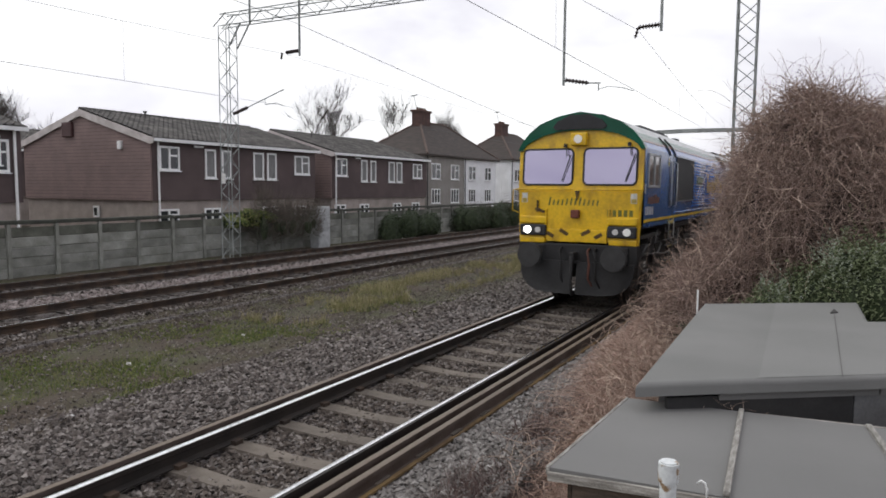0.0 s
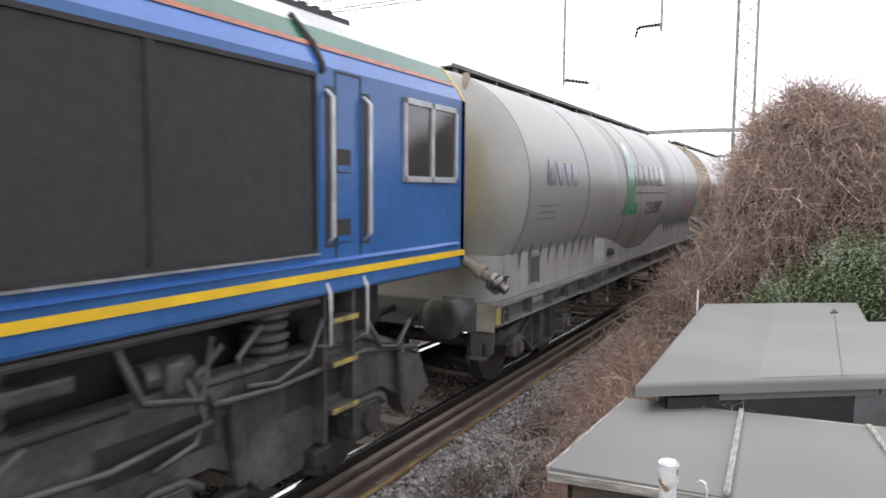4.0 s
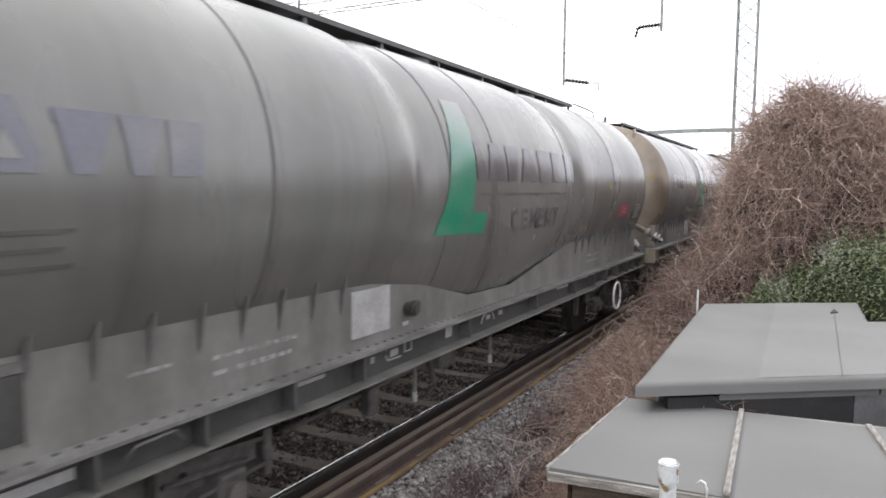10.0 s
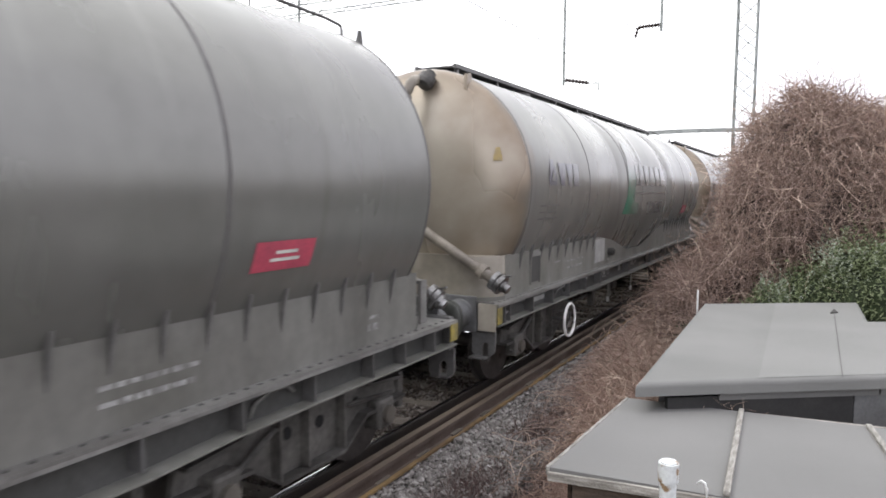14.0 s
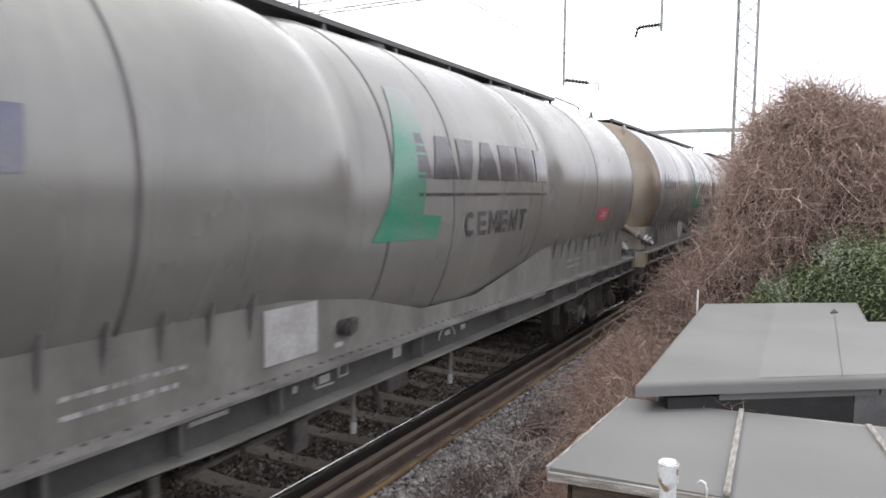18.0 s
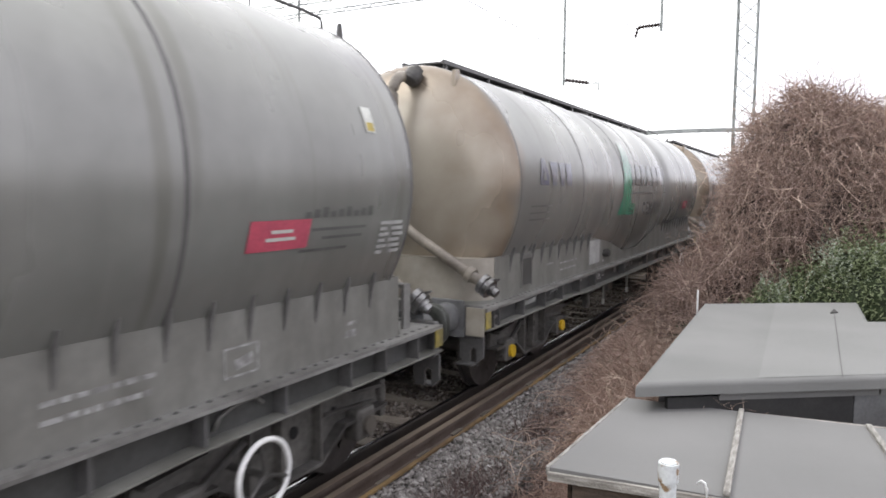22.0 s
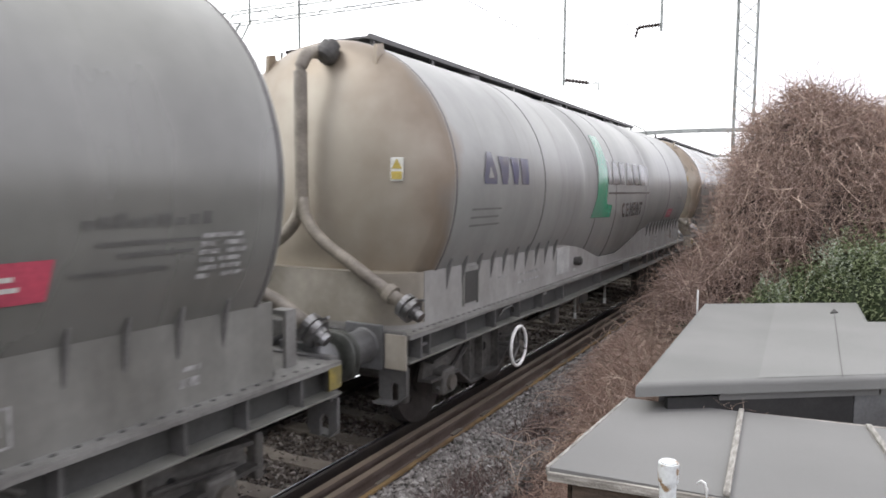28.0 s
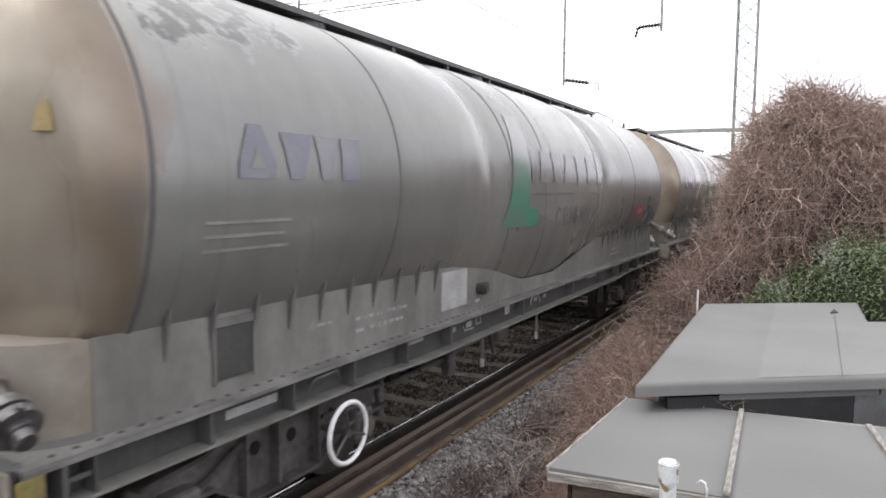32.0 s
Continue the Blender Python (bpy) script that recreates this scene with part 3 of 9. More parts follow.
    rod(bm, (xf + 0.12, Y0 + 0.3, 4.75), (xf + 0.12, Y0 + 0.3, -0.3), 0.055, 8)
    part("downpipe", bm, M_WHITE, h)
    u = (Y1 - Y0) / 2
    a = Y0
    for y0, y1, z0, z1, n, c in ((a + 0.4, a + 1.72, 3.25, 4.54, 2, 0), (a + 3.5, a + 4.3, 2.88, 4.53, 1, 1), (a + 4.75, a + 5.5, 2.88, 4.53, 1, 1), (a + 7.3, a + 8.2, 2.88, 4.53, 1, 1),
                                  (a + 8.5, a + 9.35, 2.88, 4.55, 1, 1), (a + 11.1, a + 12.6, 3.26, 4.5, 2, 1)):
        window(h, xf + 0.02, y0, y1, z0, z1, n, c)
    for y0, y1 in ((a + 0.4, a + 1.72), (a + 3.5, a + 4.7), (a + 8.2, a + 9.4), (a + 11.2, a + 12.4)):
        window(h, xf - 0.11, y0, y1, 0.35, 1.2, 2, 0)
    if first:
        boxpart("alarm_box", (-33.0, Y0 - 0.16, 5.55), (0.85, 0.22, 0.8), mat("maroon_box", (0.07, 0.03, 0.03), 0.6), h, "dark red wall box", 0.03)
        boxpart("floodlight", (-28.6, Y0 - 0.15, 4.6), (0.3, 0.2, 0.45), M_WHITE, h, "", 0.04)
        window_g = thing_part("window", h)
        boxpart("window_frame", (-30.9, Y0 - 0.05, 1.0), (0.42, 0.1, 0.62), M_WHITE, window_g)
        boxpart("pane", (-30.9, Y0 - 0.11, 1.0), (0.26, 0.02, 0.44), G_HOUSE, window_g)
    # security lamp under the eaves
    boxpart("wall_lamp", (xf + 0.12, Y0 + 3.0, 4.62), (0.14, 0.6, 0.1), M_WHITE, h)
    bm = B()
    rod(bm, (xm + 1.2, Y0 + 3.1, 6.1), (xm + 1.2, Y0 + 3.1, 6.75), 0.06, 8)
    rod(bm, (xm + 1.2, Y0 + 3.1, 6.72), (xm + 1.2, Y0 + 3.1, 6.8), 0.12, 8)
    part("vent_pipe", bm, M_SLATE, h)
    return h


def hip_house(Y0, Y1, xf, cols, ze=5.75, zr=9.0, depth=8.0):
    """Older pebble-dashed pair with a hipped tile roof and a brick stack."""
    h = thing("house", "pebble-dashed semi-detached house with hipped roof and brick chimney", "house", "houses across the line")
    ym = (Y0 + Y1) / 2
    for (a, b), c, nm in (((Y0, ym), cols[0], "a"), ((ym, Y1), cols[1], "b")):
        boxpart("wall", (xf - depth / 2, (a + b) / 2, ze / 2 - 0.2), (depth, b - a - 0.01, ze + 0.4), c, h)
        w = (b - a)
        for f0, f1 in ((0.12, 0.34), (0.62, 0.84)):
            window(h, xf, a + w * f0, a + w * f1, 3.35, 4.95, 2, False)
            window(h, xf, a + w * f0, a + w * f1, 0.9, 2.4, 3, False)
        bm = B()
        rod(bm, (xf + 0.1, a + 0.1, ze - 0.2), (xf + 0.1, a + 0.1, 0), 0.05, 8)
        part("downpipe", bm, M_DARK, h)
    o, r = 0.35, (Y1 - Y0) * 0.33
    roof = thing_part("roof", h)
    bm = B()
    xm = xf - depth / 2
    base = [bm.verts.new(p) for p in ((xf + o, Y0 - o, ze), (xf + o, Y1 + o, ze), (xf - depth - o, Y1 + o, ze), (xf - depth - o, Y0 - o, ze))]
    low = [bm.verts.new(v.co - Vector((0, 0, 0.18))) for v in base]
    top = [bm.verts.new((xm, Y0 + r, zr)), bm.verts.new((xm, Y1 - r, zr))]
    for f in ((base[0], base[1], top[1], top[0]), (base[1], base[2], top[1]), (base[2], base[3], top[0], top[1]), (base[3], base[0], top[0])):
        bm.faces.new(f)
    bm.faces.new(low)
    for i in range(4):
        bm.faces.new((base[i], base[(i + 1) % 4], low[(i + 1) % 4], low[i]))
    bmesh.ops.recalc_face_normals(bm, faces=bm.faces[:])
    part("roof_slope", bm, mat("brown_plain_tile", (0.075, 0.06, 0.052), 0.9, 0, (0.048, 0.041, 0.037), 1.2, bump=0.5, bscale=14, stretch=(1, 1, 8)), roof)
    bm = B()
    for a, b in (((xf + o, Y0 - o, ze), (xm, Y0 + r, zr)), ((xf + o, Y1 + o, ze), (xm, Y1 - r, zr)), ((xm, Y0 + r, zr), (xm, Y1 - r, zr)), ((xf - depth - o, Y0 - o, ze), (xm, Y0 + r, zr))):
        rod(bm, a, b, 0.13, 8)
    part("hip_tiles", bm, mat("clay_hip_tile", (0.13, 0.095, 0.08), 0.9), roof)
    st = thing_part("chimney", h)
    cy = Y0 + r + 0.3
    boxpart("chimney_body", (xm, cy, zr + 0.0), (1.0, 2.3, 2.1), mat("chimney_brick", (0.12, 0.065, 0.052), 0.9, 0, (0.07, 0.045, 0.04), 3.0, bump=0.5, bscale=20), st)
    boxpart("stack_cap", (xm, cy, zr + 1.1), (1.25, 2.55, 0.22), mat("chimney_cap", (0.13, 0.08, 0.065), 0.9), st)
    for i in range(4):
        bm = B()
        rod(bm, (xm, cy - 0.8 + i * 0.52, zr + 1.2), (xm, cy - 0.8 + i * 0.52, zr + 1.5), 0.15, 10, 0.12)
        part("chimney_pot", bm, mat("clay_pot", (0.14, 0.075, 0.055), 0.9), st)
    bm = B()
    rod(bm, (xm, cy - 1.0, zr + 1.3), (xm, cy - 1.6, zr + 2.7), 0.03, 5)
    rod(bm, (xm, cy - 1.9, zr + 2.5), (xm, cy - 1.2, zr + 2.75), 0.02, 5)
    for i in range(5):
        rod(bm, (xm - 0.35, cy - 1.85 + i * 0.15, zr + 2.52 + i * 0.05), (xm + 0.35, cy - 1.85 + i * 0.15, zr + 2.52 + i * 0.05), 0.012, 4)
    part("aerial", bm, M_STEELGREY, h)
    return h


# ---- sheds beside the line ----
M_FELT = mat("grey_roof_felt", (0.200, 0.199, 0.192), 0.85, 0, (0.166, 0.166, 0.16), 0.6, bump=0.25, bscale=160, grain=0.05)
M_FELT2 = mat("grey_roof_felt_worn", (0.210, 0.211, 0.202), 0.85, 0, (0.172, 0.174, 0.166), 0.7, bump=0.25, bscale=120, grain=0.05)
M_TIMBER = mat("weathered_batten", (0.36, 0.35, 0.32), 0.85, 0, (0.2, 0.19, 0.17), 9.0, bump=0.5, bscale=60, stretch=(6, 1, 6))
M_TIMBER_X = mat("weathered_fascia", (0.43, 0.41, 0.37), 0.85, 0, (0.23, 0.215, 0.19), 5.0, bump=0.6, bscale=70, stretch=(0.5, 6, 8), lo=0.42, hi=0.6)
M_BOARD = mat("shed_boards", (0.115, 0.085, 0.062), 0.9, 0, (0.06, 0.046, 0.036), 5.0, bump=0.5, bscale=60, stretch=(1, 1, 8))


def build_sheds():
    s = thing("low_shed", "low garden shed with a grey felt roof and timber battens", "shed", "sheds")
    # roof slab: front-left, back-left, back-right, front-right
    FL, BL, BR, FR = Vector((2.98, 3.86, 0.72)), Vector((3.06, 5.50, 0.72)), Vector((6.4, 5.98, 0.68)), Vector((6.4, 4.30, 0.66))
    bm = B()
    top = [bm.verts.new(p) for p in (FL, FR, BR, BL)]
    bot = [bm.verts.new(p - Vector((0, 0, 0.035))) for p in (FL, FR, BR, BL)]
    bm.faces.new(top)
    bm.faces.new(bot[::-1])
    for i in range(4):
        bm.faces.new((top[i], bot[i], bot[(i + 1) % 4], top[(i + 1) % 4]))
    bmesh.ops.recalc_face_normals(bm, faces=bm.faces[:])
    part("roof", bm, M_FELT, s, "grey roofing felt")
    d = Vector((0, 0, 0.015))
    for u0, u1 in ((0.286, 0.247), (0.578, 0.497)):
        bm = B()
        a, b = FL.lerp(FR, u0) + d, BL.lerp(BR, u1) + d
        c, L = (a + b) / 2, (b - a)
        box(bm, c, (0.038, L.length, 0.032), rz=math.atan2(-L.x, L.y), bevel=0.006)
        part("batten", bm, M_TIMBER, s, "grey weathered timber batten")
    for a, b, nm, h in ((FL, FR, "front_fascia", 0.055), (FL, BL, "side_fascia", 0.05), (BL, BR, "back_fascia", 0.05)):
        bm = B()
        L = b - a
        nrm = Vector((L.y, -L.x, 0)).normalized() * (0.012 if nm != "side_fascia" else -0.012)
        if nm == "back_fascia":
            nrm = -nrm
        box(bm, (a + b) / 2 + nrm - Vector((0, 0, 0.02)), (L.length + 0.02, 0.022, h), rz=math.atan2(L.y, L.x), bevel=0.004)
        part(nm, bm, M_TIMBER if nm == "side_fascia" else M_TIMBER_X, s)
    # walls of boards
    for k in range(7):
        boxpart("board", (4.75, 4.11, 0.57 - 0.2 * k), (3.3, 0.025, 0.19), M_BOARD, s, rz=0.129)
        boxpart("board", (3.09, 4.72, 0.57 - 0.2 * k), (0.025, 1.4, 0.19), M_BOARD, s, rz=-0.05)
    s2 = thing("felted_shed", "larger shed with a pale grey felt roof and turned-down edge", "shed", "sheds")
    A = [(3.19, 5.14), (3.09, 9.31), (4.84, 10.46), (4.88, 8.98), (6.8, 10.1), (6.8, 7.80), (4.86, 6.36), (3.75, 5.56)]
    bm = B()
    prism(bm, A, 0.842, 0.95, "xy")
    bmesh.ops.bevel(bm, geom=[e for e in bm.edges if all(v.co.z > 0.94 for v in e.verts)], offset=0.04, segments=4, affect="EDGES", profile=0.5)
    part("roof", bm, M_FELT2, s2, "pale grey felt with a rolled edge")
    bm = B()
    prism(bm, [(3.985, 5.765), (3.90, 9.80), (4.80, 10.38), (4.85, 8.90), (6.75, 10.02), (6.75, 7.80), (4.87, 6.405)], 0.9505, 0.9525, "xy")
    part("felt_sheet", bm, mat("grey_roof_felt_pale", (0.224, 0.225, 0.216), 0.85, 0, (0.194, 0.196, 0.187), 0.7, bump=0.25, bscale=120, grain=0.05), s2, "paler lapped sheet of felt")
    for a, b in ((A[7], A[6]), (A[6], A[5])):
        L = Vector((b[0] - a[0], b[1] - a[1], 0))
        boxpart("fascia", ((a[0] + b[0]) / 2 - L.y * 0.07 / L.length, (a[1] + b[1]) / 2 + L.x * 0.07 / L.length, 0.81), (L.length - 0.02, 0.03, 0.07), M_FELT, s2, rz=math.atan2(L.y, L.x))
    bm = B()
    prism(bm, [(4.507, 9.269), (4.587, 9.354), (4.551, 9.599)], 0.952, 0.968, "xy")
    part("felt_tear", bm, mat("bare_felt", (0.06, 0.058, 0.054), 0.9), s2, "small lifted tear in the felt")
    boxpart("felt_seam", (4.553, 7.681, 0.9535), (0.009, 3.082, 0.004), mat("seam_felt", (0.15, 0.15, 0.143), 0.9), s2, rz=-3.1397)
    grey = mat("grey_wall_panel", (0.16, 0.165, 0.165), 0.8, 0, (0.1, 0.1, 0.1), 2.0)
    L = Vector((A[6][0] - A[0][0], A[6][1] - A[0][1], 0))
    ang = math.atan2(L.y, L.x)
    n = Vector((-L.y, L.x, 0)).normalized()
    for u, ln, m, nm, lb in ((0.52, 1.56, mat("black_opening", (0.036, 0.035, 0.034), 0.7, 0, (0.022, 0.022, 0.022), 3.0), "dark_window", "dark window strip"), (1.0, 0.40, grey, "wall_panel", ""), (1.6, 2.0, grey, "wall_panel", "")):
        p = Vector((A[0][0], A[0][1], 0)) + L * u + n * 0.1
        boxpart(nm, (p.x, p.y, -0.12), (ln, 0.05, 1.85), m, s2, lb, rz=ang)
    boxpart("wall_panel", (3.27, 7.4, -0.1), (0.05, 3.7, 1.88), grey, s2, rz=0.02)
    boxpart("wall_panel", (4.0, 9.7, -0.1), (1.6, 0.05, 1.88), grey, s2, rz=0.58)
    # white pipe with a flaking cap, and a hook
    p = thing("vent_post", "white painted steel post with rust and flaking paint", "post")
    white = mat("flaking_white_paint", (0.66, 0.69, 0.69), 0.5, 0, (0.27, 0.18, 0.10), 14.0, lo=0.38, hi=0.46, bump=0.3)
    bm = B()
    rod(bm, (3.73, 3.5, -1.0), (3.73, 3.5, 0.93), 0.041, 24)
    part("tube", bm, white, p)
    bm = B()
    rod(bm, (3.73, 3.5, 0.925), (3.73, 3.5, 1.035), 0.050, 28)
    bmesh.ops.bevel(bm, geom=[e for e in bm.edges if len(e.link_faces) == 2 and abs(e.verts[0].co.z - e.verts[1].co.z) < 1e-4], offset=0.008, segments=2, affect="EDGES")
    part("cap", bm, white, p, "white cap with rusty chips")
    hk = thing("wire_hook", "small white wire hook on the shed edge", "hook")
    bm = B()
    tube(bm, [(3.86, 3.96, 0.62), (3.86, 3.95, 0.74), (3.85, 3.95, 0.775), (3.83, 3.95, 0.785), (3.81, 3.95, 0.765)], 0.006, 6)
    part("hook", bm, M_WHITE, hk)
    st = thing("thin_stake", "thin pale stake standing in dry growth", "stake")
    bm = B()
    rod(bm, (3.04, 9.2, -1.0), (3.03, 9.2, 1.13), 0.012, 6)
    part("stake", bm, M_WHITE, st)

# ---- plants ----
def twigs(name, paths, radii, material):
    """Thin three-sided stems along polylines. paths: (n, k, 3); radii: (n,)"""
    n, k, _ = paths.shape
    t = np.gradient(paths, axis=1)
    t /= np.linalg.norm(t, axis=2, keepdims=True) + 1e-9
    u = np.cross(t, np.array([0.31, 0.17, 0.93]))
    u /= np.linalg.norm(u, axis=2, keepdims=True) + 1e-9
    w = np.cross(t, u)
    taper = np.linspace(1.0, 0.35, k)[None, :, None]
    rings = [paths + (u * math.cos(a) + w * math.sin(a)) * radii[:, None, None] * taper for a in (0, 2.094, 4.189)]
    V = np.stack(rings, 2).reshape(-1, 3)
    base = (np.arange(n)[:, None] * k + np.arange(k - 1)[None]).reshape(-1) * 3
    F = np.concatenate([np.stack([base + a, base + (a + 1) % 3, base + 3 + (a + 1) % 3, base + 3 + a], 1) for a in range(3)])
    return pydata(name, V.tolist(), F.tolist(), material)


M_TWIG = island_mat("dry_stems", [(0.0991, 0.0693, 0.0587), (0.268, 0.191, 0.16), (0.49, 0.376, 0.32), (0.181, 0.129, 0.109), (0.338, 0.231, 0.187)], 0.9)
M_STRAW = island_mat("straw_stems", [(0.19, 0.138, 0.108), (0.367, 0.275, 0.218), (0.579, 0.463, 0.373), (0.278, 0.204, 0.16)], 0.9)
M_DEAD = island_mat("dead_pink_stems", [(0.222, 0.147, 0.119), (0.446, 0.311, 0.254), (0.645, 0.504, 0.422), (0.328, 0.217, 0.174)], 0.9)
M_GREYTWIG = island_mat("grey_twigs", [(0.05, 0.043, 0.036), (0.11, 0.095, 0.08), (0.17, 0.14, 0.115), (0.08, 0.068, 0.056)], 0.9)
M_LEAF = island_mat("evergreen_leaf", [(0.065, 0.085, 0.04), (0.125, 0.155, 0.072), (0.20, 0.232, 0.135), (0.095, 0.122, 0.055), (0.17, 0.195, 0.098)], 0.65, spec=0.25)
M_IVY = island_mat("dark_ivy_leaf", [(0.02, 0.034, 0.014), (0.04, 0.062, 0.026), (0.065, 0.09, 0.04), (0.03, 0.045, 0.02)], 0.5, spec=0.4)
M_GRASS = island_mat("rough_grass", [(0.0688, 0.113, 0.0255), (0.146, 0.181, 0.051), (0.267, 0.265, 0.111), (0.0946, 0.152, 0.034)], 0.9)

# the bramble heap: lobes of (x, y, z, rx, ry, rz)
LOBES = [(4.38, 13.0, 1.9, 1.40, 1.8, 1.98), (3.58, 12.7, 2.72, 0.60, 0.9, 0.92), (4.06, 12.6, 2.95, 0.72, 1.0, 1.0), (4.80, 12.8, 2.62, 0.78, 1.0, 1.0), (3.58, 12.4, 1.7, 0.70, 1.3, 1.45), (3.32, 12.3, 0.75, 0.80, 1.5, 1.2),
         (5.5, 13.1, 1.45, 1.4, 1.9, 1.9), (2.66, 12.4, 0.2, 0.75, 2.2, 1.0), (3.8, 16.5, 0.9, 0.95, 3.5, 1.7), (6.6, 12.8, 1.0, 1.6, 2.0, 1.9)]


def lobe_points(rng, n, lobes, lo=0.75, hi=1.02):
    w = np.array([l[3] * l[4] * l[5] for l in lobes]) ** 0.7
    idx = rng.choice(len(lobes), n, p=w / w.sum())
    L = np.array(lobes)[idx]
    d = rng.normal(0, 1, (n, 3))
    d /= np.linalg.norm(d, axis=1, keepdims=True)
    d[:, 2] = np.where(d[:, 2] < -0.55, -d[:, 2], d[:, 2])
    wob = np.array([noise.noise((p[0] * 2.2 + i * 0, p[1] * 2.2, p[2] * 2.2 + 3.0 * i)) for p, i in zip(d, idx)])
    r = rng.uniform(lo, hi, n) + 0.16 * wob
    return L[:, :3] + d * L[:, 3:] * r[:, None], d


def seen_face(P, d, lobes, lo=0.80):
    """Leaves out what lies inside another lobe or on the far side of the heap."""
    keep = d[:, 1] < 0.5
    for l in lobes:
        q = np.sqrt((((P - np.array(l[:3])) / np.array(l[3:])) ** 2).sum(1))
        keep &= q > lo
    return keep


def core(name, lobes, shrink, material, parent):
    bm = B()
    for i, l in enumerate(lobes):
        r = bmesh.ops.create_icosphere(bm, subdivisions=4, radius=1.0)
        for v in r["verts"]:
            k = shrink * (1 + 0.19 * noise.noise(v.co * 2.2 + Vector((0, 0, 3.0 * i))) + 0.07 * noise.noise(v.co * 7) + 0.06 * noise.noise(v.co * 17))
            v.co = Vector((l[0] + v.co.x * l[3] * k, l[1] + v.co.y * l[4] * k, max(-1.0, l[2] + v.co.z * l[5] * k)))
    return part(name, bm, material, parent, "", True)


def curly(rng, P, T, ln, k, curl):
    """Wandering stems that start at P along T; curl is the turn from joint to joint, in radians."""
    n = len(P)
    T = T / (np.linalg.norm(T, axis=1, keepdims=True) + 1e-9)
    w = rng.normal(0, curl, (n, 3))
    out = [P]
    for _ in range(k - 1):
        w = 0.72 * w + rng.normal(0, curl * 0.62, (n, 3))
        T = T + np.cross(w, T)
        T = T / (np.linalg.norm(T, axis=1, keepdims=True) + 1e-9)
        out.append(out[-1] + T * (ln / (k - 1))[:, None])
    paths = np.stack(out, 1)
    paths[..., 0] = np.maximum(paths[..., 0], 1.75)
    return paths


def build_bramble():
    rng = np.random.default_rng(5)
    b = thing("bramble_bush", "tall heap of leafless brown bramble and climber stems", "bush")
    # solid core, coloured dark for the shade deep between the stems
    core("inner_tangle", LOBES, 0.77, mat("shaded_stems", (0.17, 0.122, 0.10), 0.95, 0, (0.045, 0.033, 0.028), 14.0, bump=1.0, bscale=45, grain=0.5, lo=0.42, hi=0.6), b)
    # the thick of the heap: stems that hang and curl, in clumps with dark hollows between them
    n = 120000
    P, d = lobe_points(rng, n, LOBES, 0.78, 1.03)
    gap = np.array([noise.noise((p[0] * 2.1, p[1] * 2.1, p[2] * 1.5)) + 0.6 * noise.noise((p[0] * 5.0, p[1] * 5.0, p[2] * 3.5)) for p in P])
    keep = (rng.uniform(-0.8, 0.35, n) < gap) & seen_face(P, d, LOBES)
    keep &= (P[:, 1] < 18) | (rng.uniform(0, 1, n) < 0.45)
    P, d = P[keep], d[keep]
    n = len(P)
    T = np.cross(d, rng.normal(0, 1, (n, 3)))
    T /= np.linalg.norm(T, axis=1, keepdims=True) + 1e-9
    hang = np.array([0.0, 0.0, -1.0]) + d * d[:, 2:3]
    T = T * rng.uniform(0.2, 1.0, (n, 1)) + hang * rng.choice([1.3, -0.8, 0.2], (n, 1), p=[0.6, 0.25, 0.15]) + d * rng.uniform(-0.05, 0.4, (n, 1))
    ln = rng.uniform(0.18, 0.75, n)
    tagged(twigs("stem_tangle", curly(rng, P, T, ln, 7, 0.34), rng.uniform(0.0022, 0.0058, n), M_TWIG), kind="stuff").parent = b
    # long pale runners that loop over the face of the heap
    n = 5200
    P, d = lobe_points(rng, n, LOBES[:10], 0.92, 1.05)
    keep = seen_face(P, d, LOBES, 0.88)
    P, d, n = P[keep], d[keep], int(keep.sum())
    T = np.array([0, 0, -1.0]) + d * (d[:, 2:3] + 0.25) + np.cross(d, rng.normal(0, 0.6, (n, 3)))
    tagged(twigs("arching_growth", curly(rng, P, T, rng.uniform(0.4, 1.25, n), 11, 0.26), rng.uniform(0.0028, 0.0062, n), M_STRAW), kind="stuff").parent = b
    # fine upright curls that give the ragged outline, thickest along the crown
    n = 30000
    P, d = lobe_points(rng, n, LOBES, 0.88, 1.0)
    clump = np.array([noise.noise((p[0] * 2.6, p[1] * 2.6, p[2] * 2.6)) for p in P])
    keep = seen_face(P, d, LOBES, 0.86) & (rng.uniform(-0.5, 0.4, n) < clump)
    P, d, clump, n = P[keep], d[keep], clump[keep], int(keep.sum())
    T = d * 0.9 + rng.normal(0, 0.5, (n, 3)) + np.array([0, 0, 0.7])
    ln = rng.uniform(0.10, 0.34, n) * np.clip(0.75 + 0.9 * clump, 0.5, 1.2)
    tagged(twigs("shoot_tangle", curly(rng, P, T, ln, 6, 0.36), rng.uniform(0.0018, 0.004, n), M_TWIG), kind="stuff").parent = b


def build_shade_hedge():
    """An unseen hedge added along the line behind the heap, to shade the train's near side."""
    rng = np.random.default_rng(14)
    h = thing("bramble_hedge", "unseen hedge of brown stems, added to shade the train's near side", "hedge")
    lob = [(3.75 + rng.uniform(-0.2, 0.3), 20.5 + 3.4 * i, 1.5, 1.35, 2.6, rng.uniform(1.6, 2.1)) for i in range(14)]
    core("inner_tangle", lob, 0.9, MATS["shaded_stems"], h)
    P, d = lobe_points(rng, 9000, lob, 0.85, 1.0)
    T = np.cross(d, rng.normal(0, 1, P.shape)) + d * 0.3
    tagged(twigs("stem_tangle", curly(rng, P, T, rng.uniform(0.3, 0.9, len(P)), 5, 0.3), rng.uniform(0.004, 0.009, len(P)), M_TWIG), kind="stuff").parent = h


